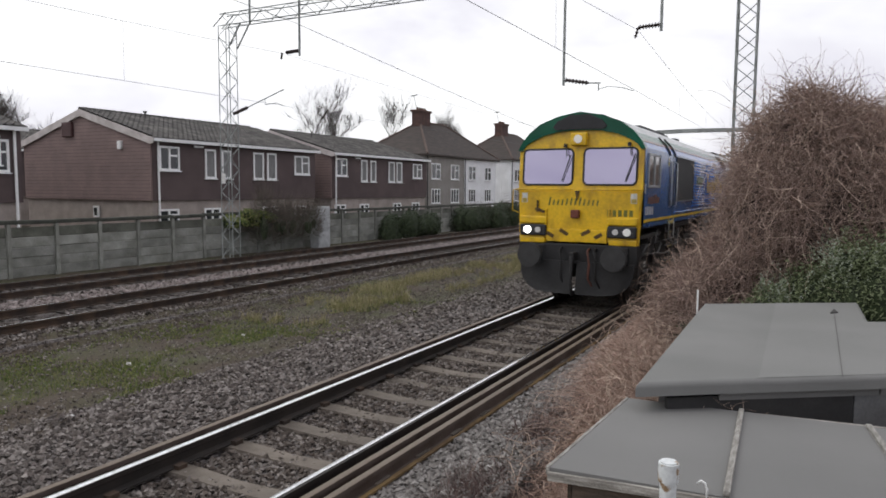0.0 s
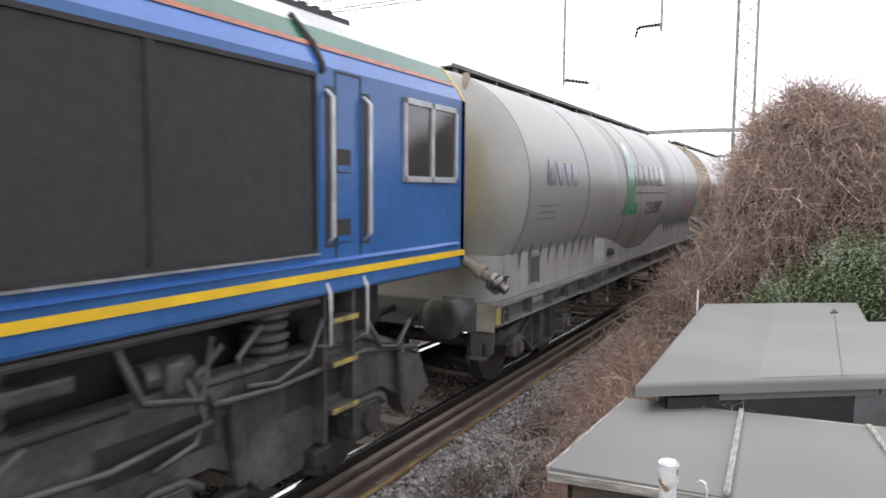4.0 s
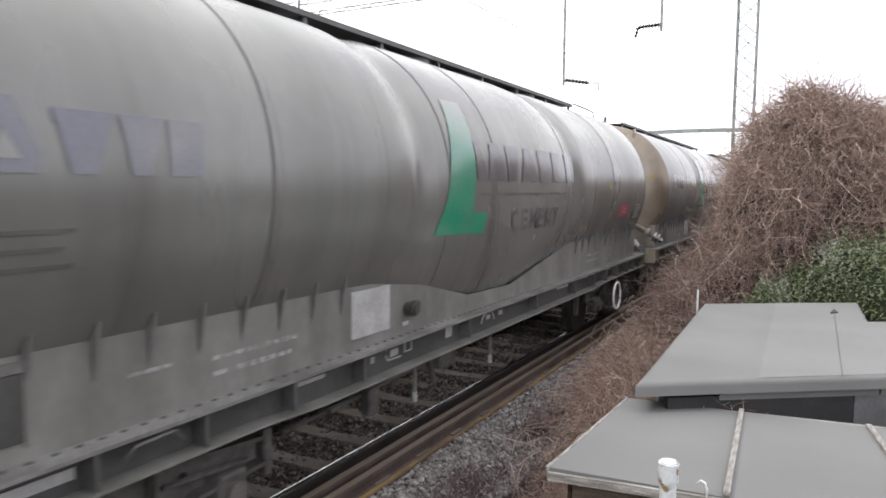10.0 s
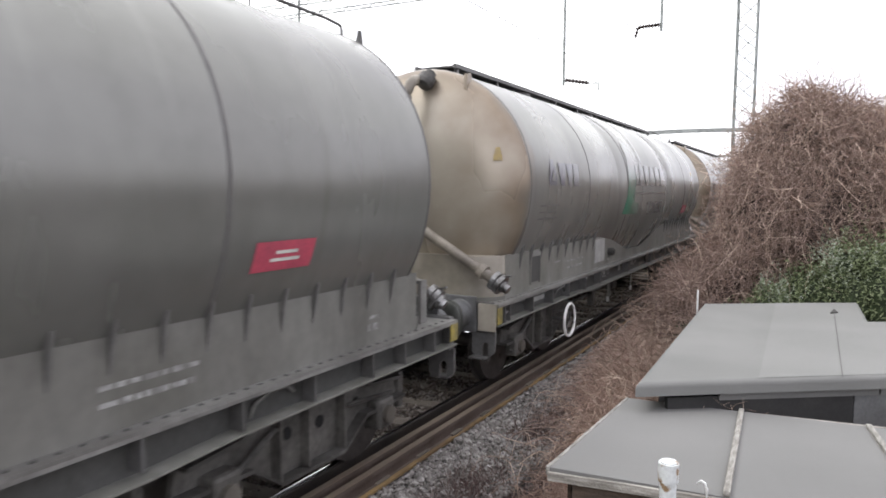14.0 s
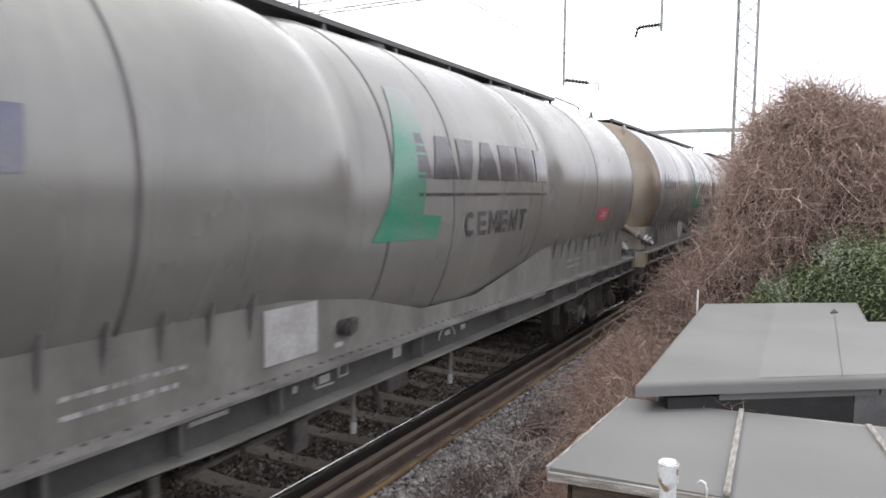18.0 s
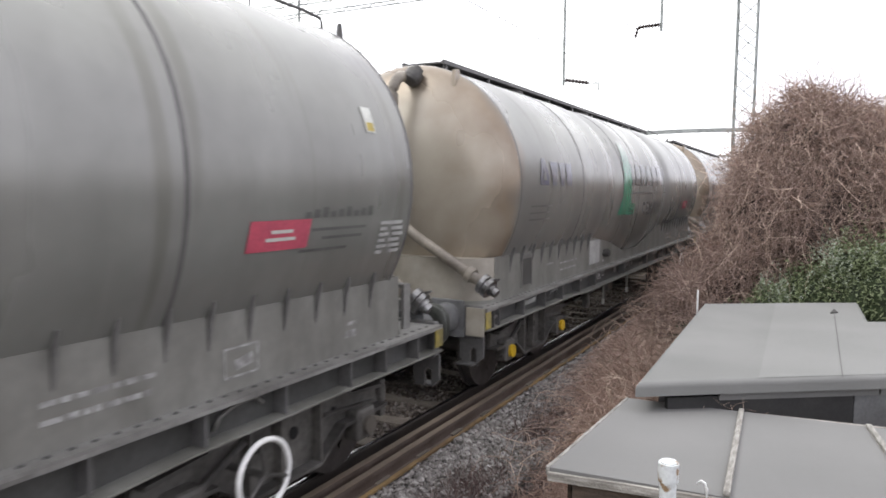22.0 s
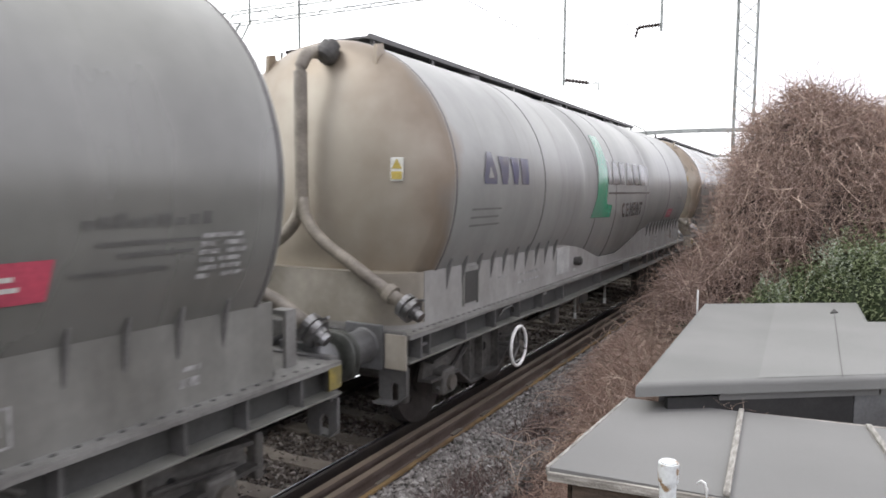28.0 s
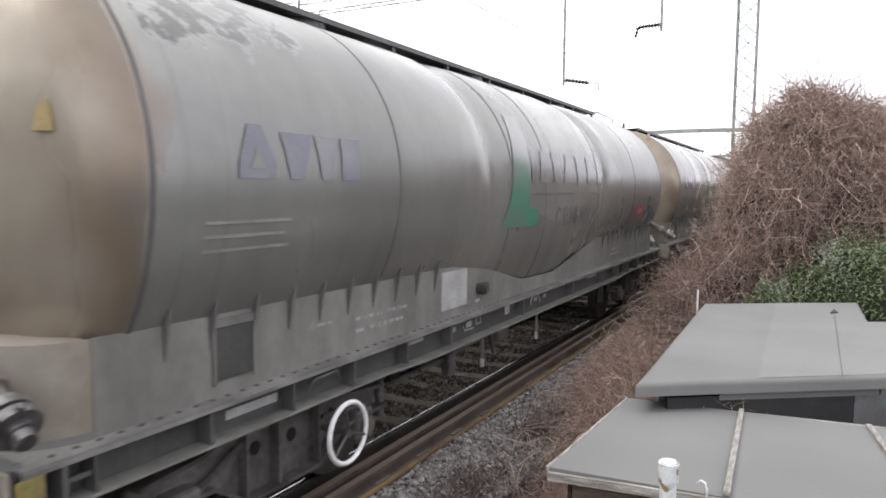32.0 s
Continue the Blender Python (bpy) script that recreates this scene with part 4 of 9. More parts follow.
def build_bank_growth():
    """Dry straw and runners that spread from the bush over the edge of the ballast."""
    rng = np.random.default_rng(9)
    b = thing("dry_undergrowth", "pinkish-brown dead stems trailing over the ballast edge", "undergrowth")
    n = 30000
    y = rng.uniform(4.2, 17.0, n)
    edge = np.interp(y, [4.0, 6.0, 8.5, 10.5, 12.5, 17.0], [2.55, 2.3, 1.95, 1.65, 1.5, 1.6])
    x = edge + rng.exponential(0.55, n)
    keep = (x < 3.6) & (rng.uniform(0, 1, n) < np.interp(y, [5.0, 8.5], [0.35, 1.0]))
    x, y = x[keep], y[keep]
    n = len(x)
    hgt = np.interp(y, [4, 6.5, 8.5, 11, 14], [0.10, 0.25, 0.5, 0.85, 0.95]) * np.clip((x - 1.25) / 1.1, 0.15, 1.1)
    z = np.array([ground_z(a, c) for a, c in zip(x, y)])
    top = rng.uniform(0.05, 1.0, n) * hgt
    k = 6
    s = np.linspace(0, 1, k)
    lean = rng.normal(0, 0.30, (n, 2)) + np.array([-0.02, -0.1])
    paths = np.zeros((n, k, 3))
    base = np.maximum(0, -0.24 - z) * rng.uniform(0, 1, n)
    paths[..., 0] = x[:, None] + lean[:, :1] * s ** 1.5
    paths[..., 1] = y[:, None] + lean[:, 1:] * s ** 1.5
    paths[..., 2] = (z + base + 0.02)[:, None] + top[:, None] * np.sin(s * 2.2)[None] * 0.9
    paths += np.cumsum(rng.normal(0, 0.022, (n, k, 3)), 1)
    paths[..., 0] = np.maximum(paths[..., 0], np.where(paths[..., 2] > 0.0, 1.6, 1.4))
    tagged(twigs("dead_growth", paths, rng.uniform(0.0016, 0.0042, n), M_DEAD), kind="stuff").parent = b
    # low dark-brown weed skeletons among the stones
    n = 15000
    c = rng.integers(0, 130, n)
    cy, cx = rng.uniform(3.8, 10.0, 130), 1.72 + 1.2 * rng.uniform(0, 1, 130) ** 0.7
    x = np.clip(cx[c] + rng.normal(0, 0.13, n), 1.55, 3.2)
    y = cy[c] + rng.normal(0, 0.2, n)
    z = np.array([ground_z(a, d) for a, d in zip(x, y)])
    s = np.linspace(0, 1, 4)
    lean = rng.normal(0, 0.09, (n, 2))
    paths = np.zeros((n, 4, 3))
    paths[..., 0] = x[:, None] + lean[:, :1] * s
    paths[..., 1] = y[:, None] + lean[:, 1:] * s
    paths[..., 2] = z[:, None] + 0.02 + rng.uniform(0.04, 0.21, n)[:, None] * s
    paths += np.cumsum(rng.normal(0, 0.008, (n, 4, 3)), 1)
    weeds = island_mat("dark_weed_stems", [(0.07, 0.045, 0.042), (0.13, 0.09, 0.082), (0.20, 0.14, 0.125), (0.10, 0.07, 0.06)], 0.9)
    tagged(twigs("weed_stems", paths, rng.uniform(0.0018, 0.004, n), weeds), kind="stuff").parent = b
    # brown leaf litter on the stones
    n = 7000
    y = rng.uniform(3.6, 8.0, n)
    x = 3.15 - rng.exponential(0.38, n)
    keep = x > 1.7
    x, y = x[keep], y[keep]
    P = np.stack([x, y, np.array([ground_z(a, d) for a, d in zip(x, y)]) + rng.uniform(0.015, 0.05, len(x))], 1)
    nr = rng.normal(0, 0.5, P.shape) + np.array([0, 0, 0.8])
    litter = island_mat("dead_leaf", [(0.10, 0.066, 0.05), (0.20, 0.14, 0.105), (0.30, 0.225, 0.175), (0.14, 0.095, 0.07)], 0.9)
    tagged(leaves("leaf_litter", P, nr / np.linalg.norm(nr, axis=1, keepdims=True), 0.02, litter, rng), kind="stuff").parent = b
    # wisps of dry growth pushing out between the two shed roofs
    n = 60
    P = np.stack([3.2 + rng.exponential(0.25, n), np.zeros(n), np.full(n, 0.70)], 1)
    P[:, 1] = np.interp(P[:, 0], [3.06, 6.4], [5.54, 6.02]) + rng.uniform(0.0, 0.06, n)
    T = rng.normal(0, 0.4, (n, 3)) + np.array([0.0, -0.35, 0.45])
    tagged(twigs("roof_wisps", curly(rng, P, T, rng.uniform(0.06, 0.2, n), 6, 0.3), rng.uniform(0.0012, 0.0026, n), M_STRAW), kind="stuff").parent = b
    # long pale runners that arch out of the growth and loop back to the ground
    n = 620
    y0, x0 = rng.uniform(5.5, 14.0, n), rng.uniform(1.85, 3.0, n)
    P = np.stack([x0, y0, np.interp(y0, [6, 9, 12, 14], [-0.15, 0.25, 0.6, 0.8])], 1)
    a = rng.uniform(0, 6.28, n)
    ln = rng.uniform(0.35, 1.1, n)
    T = np.stack([np.cos(a) * 0.8 - 0.15, np.sin(a) * 0.8 - 0.2, rng.uniform(0.3, 1.1, n)], 1)
    paths = curly(rng, P, T, ln, 11, 0.16)
    s = np.linspace(0, 1, 11)
    paths[..., 2] -= (s ** 2)[None] * (ln * rng.uniform(0.3, 0.8, n))[:, None]
    paths[..., 0] = np.maximum(paths[..., 0], np.where(paths[..., 2] > 0.0, 1.7, 1.45))
    tagged(twigs("trailing_growth", paths, rng.uniform(0.003, 0.0058, n), M_STRAW), kind="stuff").parent = b


def leaves(name, P, nrm, size, material, rng):
    """Pointed leaves, each folded along its rib."""
    n = len(P)
    t = np.cross(nrm, rng.normal(0, 1, (n, 3)))
    t /= np.linalg.norm(t, axis=1, keepdims=True) + 1e-9
    b = np.cross(nrm, t)
    s = size * rng.uniform(0.6, 1.3, n)[:, None]
    v = [P - t * s, P + b * s * 0.42 + nrm * s * 0.12, P + t * s, P - b * s * 0.42 + nrm * s * 0.12, P + t * s * 0.1 - nrm * s * 0.04]
    V = np.stack(v, 1).reshape(-1, 3)
    o = np.arange(n) * 5
    F = np.concatenate([np.stack([o + i, o + (i + 1) % 4, o + 4], 1) for i in range(4)])
    return pydata(name, V.tolist(), F.tolist(), material)


def build_evergreen():
    rng = np.random.default_rng(12)
    b = thing("evergreen_shrub", "dense dark green leafy shrub behind the sheds", "shrub")
    lob = [(3.78, 10.75, 0.25, 0.45, 0.55, 0.8), (4.25, 11.05, 0.36, 0.6, 0.6, 0.98), (4.75, 11.1, 0.60, 0.55, 0.6, 1.05), (5.2, 11.2, 0.72, 0.7, 0.7, 1.1), (5.9, 11.0, 0.7, 0.9, 0.75, 1.15), (6.8, 10.9, 0.6, 0.9, 0.8, 1.1)]
    # solid core whose dark green paints the shade behind the leaves
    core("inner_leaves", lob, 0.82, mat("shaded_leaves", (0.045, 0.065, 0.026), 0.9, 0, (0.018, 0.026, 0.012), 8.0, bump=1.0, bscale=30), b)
    P, d = lobe_points(rng, 30000, lob, 0.80, 1.06)
    nrm = d * 0.5 + rng.normal(0, 0.5, d.shape) + np.array([0, 0, 0.45])
    nrm /= np.linalg.norm(nrm, axis=1, keepdims=True)
    tagged(leaves("foliage", P, nrm, 0.029, M_LEAF, rng), kind="stuff").parent = b
    # leafy sprigs that stand out of the mass
    S, sd = lobe_points(rng, 420, lob, 0.95, 1.12)
    up = sd * 0.5 + rng.normal(0, 0.3, sd.shape) + np.array([0, -0.1, 0.8])
    f = np.linspace(0, 0.22, 9)
    Q = (S[:, None] + up[:, None] * f[None, :, None] + rng.normal(0, 0.022, (420, 9, 3))).reshape(-1, 3)
    nr = np.repeat(up, 9, 0) * 0.3 + rng.normal(0, 0.6, Q.shape) + np.array([0, -0.2, 0.5])
    tagged(leaves("sprig_growth", Q, nr / np.linalg.norm(nr, axis=1, keepdims=True), 0.024, M_LEAF, rng), kind="stuff").parent = b
    # paler leggy sprigs growing up into the brambles above it
    S, sd = lobe_points(rng, 260, [(3.9, 10.5, 0.75, 0.35, 0.35, 0.45), (4.55, 10.65, 1.25, 0.45, 0.35, 0.5), (5.4, 10.7, 1.45, 0.6, 0.35, 0.5)], 0.3, 1.0)
    up = rng.normal(0, 0.25, sd.shape) + np.array([0.05, -0.1, 0.85])
    f = np.linspace(0, 0.2, 8)
    Q = (S[:, None] + up[:, None] * f[None, :, None] + rng.normal(0, 0.016, (260, 8, 3))).reshape(-1, 3)
    nr = np.repeat(up, 8, 0) * 0.3 + rng.normal(0, 0.6, Q.shape) + np.array([0, -0.4, 0.4])
    pale = island_mat("pale_leaf", [(0.12, 0.15, 0.09), (0.20, 0.235, 0.16), (0.30, 0.33, 0.27), (0.16, 0.20, 0.10)], 0.5, spec=0.5)
    tagged(leaves("pale_sprig_growth", Q, nr / np.linalg.norm(nr, axis=1, keepdims=True), 0.019, pale, rng), kind="stuff").parent = b
    # ivy sprigs in the brambles
    P, d = lobe_points(rng, 260, [(2.75, 10.4, 0.25, 0.3, 0.35, 0.25)], 0.4, 1.0)
    iv = thing("ivy_patch", "small patch of green ivy among dead stems", "ivy")
    tagged(leaves("foliage", P, np.tile([0.1, -0.5, 0.8], (260, 1)) + rng.normal(0, 0.4, (260, 3)), 0.024, M_IVY, rng), kind="stuff").parent = iv


def blades(name, label, spots, material, seed):
    """spots: x0, x1, y0, y1, n, height"""
    rng = np.random.default_rng(seed)
    VV, FF, o = [], [], 0
    for x0, x1, y0, y1, n, h in spots:
        x, y = rng.uniform(x0, x1, n), rng.uniform(y0, y1, n)
        mask = np.array([noise.noise((a * 0.9, c * 0.55, 5.0)) + 0.5 * noise.noise((a * 4.0, c * 3.0, 1.0)) for a, c in zip(x, y)]) > 0.0
        x, y = x[mask], y[mask]
        n = len(x)
        z = np.array([ground_z(a, c) for a, c in zip(x, y)]) - 0.01
        hh = h * rng.uniform(0.4, 1.2, n)
        a = rng.uniform(0, 6.28, n)
        wv = np.stack([np.cos(a), np.sin(a), a * 0], 1) * 0.005
        ln = rng.normal(0, 0.35, (n, 2))
        P = np.stack([x, y, z], 1)
        M = P + np.stack([ln[:, 0] * hh * 0.4, ln[:, 1] * hh * 0.4, hh * 0.6], 1)
        T = P + np.stack([ln[:, 0] * hh * 1.1, ln[:, 1] * hh * 1.1, hh], 1)
        V = np.stack([P - wv, P + wv, M + wv * 0.8, M - wv * 0.8, T], 1).reshape(-1, 3)
        q = np.arange(n) * 5 + o
        VV.append(V)
        FF += np.stack([q, q + 1, q + 2, q + 3], 1).tolist() + np.stack([q + 3, q + 2, q + 4], 1).tolist()
        o += n * 5
    return tagged(pydata(name, np.concatenate(VV).tolist(), FF, material), label, "grass", kind="stuff")


def bare_tree(x, y, h, spread, seed, label):
    """Leafless tree: trunk, limbs and ever finer twigs."""
    rng = random.Random(seed)
    t = thing("bare_tree", label, "tree", "bare trees", at=pose(x, y, -0.4))
    wood = mat("bare_wood", (0.085, 0.07, 0.062), 0.95, 0, (0.05, 0.042, 0.038), 3.0)
    trunk, crown = B(), B()

    def grow(p, d, ln, r, depth):
        n = 3
        pts = [p]
        for i in range(n):
            d = (d + Vector((rng.uniform(-1, 1), rng.uniform(-1, 1), rng.uniform(-0.5, 0.8))) * 0.16).normalized()
            pts.append(pts[-1] + d * ln / n)
        tube(trunk if depth > 5 else crown, pts, max(r, 0.015), 6 if depth > 4 else 3)
        if depth == 0:
            for _ in range(2):
                q = pts[0].lerp(pts[-1], rng.random())
                v = (d + Vector((rng.uniform(-1, 1), rng.uniform(-1, 1), rng.uniform(-0.3, 0.9)))).normalized()
                tube(crown, [q, q + v * ln * 1.0, q + (v + Vector((0, 0, 0.25))) * ln * 1.7], 0.011, 3)
            return
        for i in range(3):
            q = pts[-1] if i == 0 else pts[1].lerp(pts[-1], rng.random())
            ax = Vector((rng.uniform(-1, 1), rng.uniform(-1, 1), rng.uniform(0.0, 0.8)))
            grow(q, (d * 0.8 + ax.normalized() * spread).normalized(), ln * rng.uniform(0.55, 0.8), r * 0.58, depth - 1)
    grow(Vector((0, 0, 0)), Vector((0, 0, 1)), h * 0.37, h * 0.012, 6)
    part("trunk", trunk, wood, t)
    part("crown", crown, wood, t)
    return t


def far_wood():
    """Bare brown trees far down the line."""
    rng = np.random.default_rng(31)
    n, k = 9000, 5
    c = rng.uniform(0, 1, 60)
    i = rng.integers(0, 60, n)
    x = -34 + 30 * c[i] + rng.normal(0, 1.0, n)
    y = 128 + 14 * rng.uniform(0, 1, 60)[i] + rng.normal(0, 1.0, n)
    top = (7.0 + 3.6 * rng.uniform(0, 1, 60)[i])
    h = rng.uniform(0.35, 1.0, n)
    s = np.linspace(0, 1, k)
    lean = rng.normal(0, 1.0, (n, 2)) * (1.1 - h)[:, None]
    paths = np.zeros((n, k, 3))
    paths[..., 0] = x[:, None] + lean[:, :1] * s
    paths[..., 1] = y[:, None] + lean[:, 1:] * s
    paths[..., 2] = (h * top * 0.75 - 0.5)[:, None] + s * rng.uniform(0.8, 2.6, (n, 1))
    paths += np.cumsum(rng.normal(0, 0.1, (n, k, 3)), 1)
    tagged(twigs("distant_wood", paths, rng.uniform(0.02, 0.05, n), M_GREYTWIG), "bare brown trees in the distance along the line", "trees", kind="stuff")


def leafy_bush(name, x, y, z, r, label, seed, leaf, n, size, twig=0):
    rng = np.random.default_rng(seed)
    b = thing(name, label, "bush", "lineside bushes")
    m = 10
    lob = [(x + rng.uniform(-0.35, 0.35) * r[0], y + r[1] * (2 * (i + rng.uniform(0, 1)) / m - 1), z + rng.uniform(-0.3, 0.1), r[0] * rng.uniform(0.4, 0.7), r[1] * rng.uniform(0.2, 0.4), r[2] * rng.uniform(0.45, 1.05)) for i in range(m)]
    # dark lobes inside the bush carry its inner shade as colour
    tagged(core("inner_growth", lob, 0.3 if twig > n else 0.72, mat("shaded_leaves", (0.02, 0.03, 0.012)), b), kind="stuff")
    if n:
        P, d = lobe_points(rng, n, lob, 0.75, 1.08)
        nr = d + rng.normal(0, 0.5, d.shape)
        tagged(leaves("foliage", P, nr / np.linalg.norm(nr, axis=1, keepdims=True), size, leaf, rng), kind="stuff").parent = b
    if twig:
        P, d = lobe_points(rng, twig, lob, 0.7, 1.15)
        up = d * 0.6 + rng.normal(0, 0.35, d.shape) + np.array([0, 0, 0.6])
        s = np.linspace(0, 1, 4)
        paths = P[:, None] + up[:, None] * s[None, :, None] * rng.uniform(0.2, 0.7, (twig, 1, 1)) + np.cumsum(rng.normal(0, 0.03, (twig, 4, 3)), 1)
        tagged(twigs("twig_tangle", paths, np.full(twig, 0.0055), M_GREYTWIG), kind="stuff").parent = b
    return b

# ---- the train ----
M_CABBLUE = mat("cab_blue", (0.030, 0.118, 0.325), 0.20, 0, (0.024, 0.095, 0.25), 1.2, grain=0.08, bscale=15)
M_SILL = mat("worn_grey_lip", (0.30, 0.31, 0.32), 0.45, 0.2, (0.16, 0.165, 0.17), 6.0)
M_BODYBLUE = mat("hood_blue", (0.036, 0.124, 0.335), 0.20, 0, (0.028, 0.100, 0.265), 1.2, grain=0.08, bscale=15)
M_BLUE = mat("loco_blue", (0.056, 0.150, 0.45), 0.20, 0, (0.042, 0.122, 0.35), 1.2, grain=0.08, bscale=15)
M_YEL = mat("warning_yellow", (0.82, 0.54, 0.012), 0.42, 0, (0.64, 0.41, 0.016), 1.6, grain=0.06, bscale=20)
M_NOSE = mat("grimy_nose_yellow", (0.74, 0.475, 0.011), 0.30, 0, (0.44, 0.265, 0.016), 2.6, grain=0.10, bscale=18, lo=0.34, hi=0.56, stretch=(1, 1, 0.6))
M_GREEN = mat("loco_green", (0.012, 0.115, 0.066), 0.26, 0, (0.01, 0.085, 0.05), 2.0)
M_ROOF = mat("loco_roof_grey", (0.42, 0.44, 0.44), 0.28, 0, (0.24, 0.25, 0.25), 1.5)
M_ORANGE = mat("orange_line", (0.35, 0.105, 0.055), 0.25)
M_BLACK = mat("black_panel", (0.020, 0.021, 0.024), 0.55, var=0.3)
M_GRILLE = mat("grille_mesh", (0.028, 0.027, 0.026), 0.75, 0, (0.018, 0.018, 0.018), 14.0, grain=0.3, bscale=120)
M_RAILW = mat("white_handrail", (0.68, 0.69, 0.67), 0.45, var=0.3)
M_TREAD = mat("worn_tread_yellow", (0.36, 0.28, 0.06), 0.6, 0, (0.12, 0.105, 0.06), 9.0, lo=0.4, hi=0.6)
M_BOGIE = mat("bogie_grime", (0.085, 0.082, 0.077), 0.55, 0, (0.036, 0.034, 0.031), 2.2, bump=0.3, bscale=20, grain=0.3)
M_PIPEG = mat("pipe_grime", (0.085, 0.082, 0.075), 0.5, 0, (0.048, 0.045, 0.041), 5.0)
M_ALU = mat("window_aluminium", (0.52, 0.54, 0.54), 0.4, 0.6)
# the lilac tint paints the colour of reflected clouds into the glass
G_SCREEN = window_glass("windscreen_coated", (0.40, 0.37, 0.50), 0.05, 0.9)
G_CAB = window_glass("cab_side_glass", (0.03, 0.034, 0.036), 0.08)
M_STICK = mat("sticker_white", (0.66, 0.67, 0.62), 0.6)
M_STICKY = mat("sticker_yellow", (0.46, 0.36, 0.08), 0.6)
M_TANK_CLEAN = mat("tank_grey_newer", (0.29, 0.293, 0.279), 0.38, 0.32, (0.238, 0.241, 0.228), 0.8, grain=0.04, bscale=7, stretch=(1, 0.7, 0.35), random_offset=True, lo=0.30, hi=0.68, spec=0.6)
M_SKIRT_CLEAN = mat("skirt_grey_newer", (0.29, 0.284, 0.272), 0.45, 0, (0.22, 0.214, 0.20), 1.4, grain=0.09, bscale=12, random_offset=True, stretch=(1, 2.0, 0.6))
M_TANK = mat("tank_grey", (0.236, 0.238, 0.222), 0.40, 0.32, (0.178, 0.178, 0.163), 0.8, grain=0.04, bscale=7, stretch=(1, 0.7, 0.35), rand=0.12, random_offset=True, lo=0.30, hi=0.68, spec=0.6)
M_FAINT = mat("worn_off_marking", (0.115, 0.114, 0.108), 0.3)
M_DOME = mat("cement_stained_end", (0.31, 0.265, 0.20), 0.27, 0, (0.18, 0.135, 0.085), 1.2, grain=0.08, bscale=10, rand=0.1, random_offset=True, stretch=(1, 1, 0.6), lo=0.32, hi=0.62)


def stained_shell(paint, dirty=0.34, clean=0.23):
    """The tank's paint: grey along the barrel, with a tan cement bloom over the front end and a browner tide line where
    it stops. The pale-to-brown ramp also holds some of the dome's lighting.
    """
    m = paint.copy()
    m.name = paint.name + "_cement_stained"
    nt = m.node_tree
    bs = nt.nodes["Principled BSDF"]
    base = bs.inputs["Base Color"].links[0].from_socket
    tc, sep = nt.nodes.new("ShaderNodeTexCoord"), nt.nodes.new("ShaderNodeSeparateXYZ")
    nt.links.new(tc.outputs["Object"], sep.inputs[0])
    nz = nt.nodes.new("ShaderNodeTexNoise")
    nz.inputs["Scale"].default_value, nz.inputs["Detail"].default_value = 1.6, 4.0
    nt.links.new(tc.outputs["Object"], nz.inputs["Vector"])
    off = nt.nodes.new("ShaderNodeMath")
    off.operation = "MULTIPLY_ADD"
    off.inputs[1].default_value = 0.7
    nt.links.new(nz.outputs["Fac"], off.inputs[0])
    nt.links.new(sep.outputs["Y"], off.inputs[2])
    bloom, tide = nt.nodes.new("ShaderNodeMapRange"), nt.nodes.new("ShaderNodeValToRGB")
    bloom.inputs["From Min"].default_value, bloom.inputs["From Max"].default_value = 0.88, 1.10
    bloom.inputs["To Min"].default_value, bloom.inputs["To Max"].default_value = 0.92, 0.0
    nt.links.new(off.outputs[0], bloom.inputs["Value"])
    span = nt.nodes.new("ShaderNodeMapRange")
    span.inputs["From Min"].default_value, span.inputs["From Max"].default_value = 0.42, 1.08
    nt.links.new(off.outputs[0], span.inputs["Value"])
    nt.links.new(span.outputs[0], tide.inputs[0])
    tide.color_ramp.elements[0].position, tide.color_ramp.elements[0].color = 0.12, (0.42, 0.38, 0.312, 1)
    tide.color_ramp.elements[1].position, tide.color_ramp.elements[1].color = 0.84, (0.18, 0.128, 0.08, 1)
    mix = nt.nodes.new("ShaderNodeMix")
    mix.data_type = "RGBA"
    nt.links.new(bloom.outputs[0], mix.inputs["Factor"])
    nt.links.new(base, mix.inputs[6])
    nt.links.new(tide.outputs[0], mix.inputs[7])
    # runs of dirty water down the sides
    mp, run_n, run_r = nt.nodes.new("ShaderNodeMapping"), nt.nodes.new("ShaderNodeTexNoise"), nt.nodes.new("ShaderNodeMapRange")
    info, far = nt.nodes.new("ShaderNodeObjectInfo"), nt.nodes.new("ShaderNodeVectorMath")
    far.operation = "MULTIPLY_ADD"
    far.inputs[1].default_value = (40.0, 40.0, 40.0)
    mp.inputs["Scale"].default_value = (0.4, 0.85, 0.22)
    nt.links.new(info.outputs["Random"], far.inputs[0])
    nt.links.new(tc.outputs["Object"], mp.inputs["Vector"])
    nt.links.new(mp.outputs[0], far.inputs[2])
    run_n.inputs["Scale"].default_value, run_n.inputs["Detail"].default_value, run_n.inputs["Roughness"].default_value = 1.0, 4.0, 0.5
    nt.links.new(far.outputs[0], run_n.inputs["Vector"])
    run_r.inputs["From Min"].default_value, run_r.inputs["From Max"].default_value = 0.34, 0.62
    run_r.inputs["To Min"].default_value, run_r.inputs["To Max"].default_value = 0.82, 1.06
    nt.links.new(run_n.outputs["Fac"], run_r.inputs["Value"])
    wash = nt.nodes.new("ShaderNodeVectorMath")
    wash.operation = "SCALE"
    nt.links.new(mix.outputs[2], wash.inputs[0])
    nt.links.new(run_r.outputs[0], wash.inputs["Scale"])
    drip_m, drip_n, drip_r, drip = nt.nodes.new("ShaderNodeMapping"), nt.nodes.new("ShaderNodeTexNoise"), nt.nodes.new("ShaderNodeValToRGB"), nt.nodes.new("ShaderNodeMix")
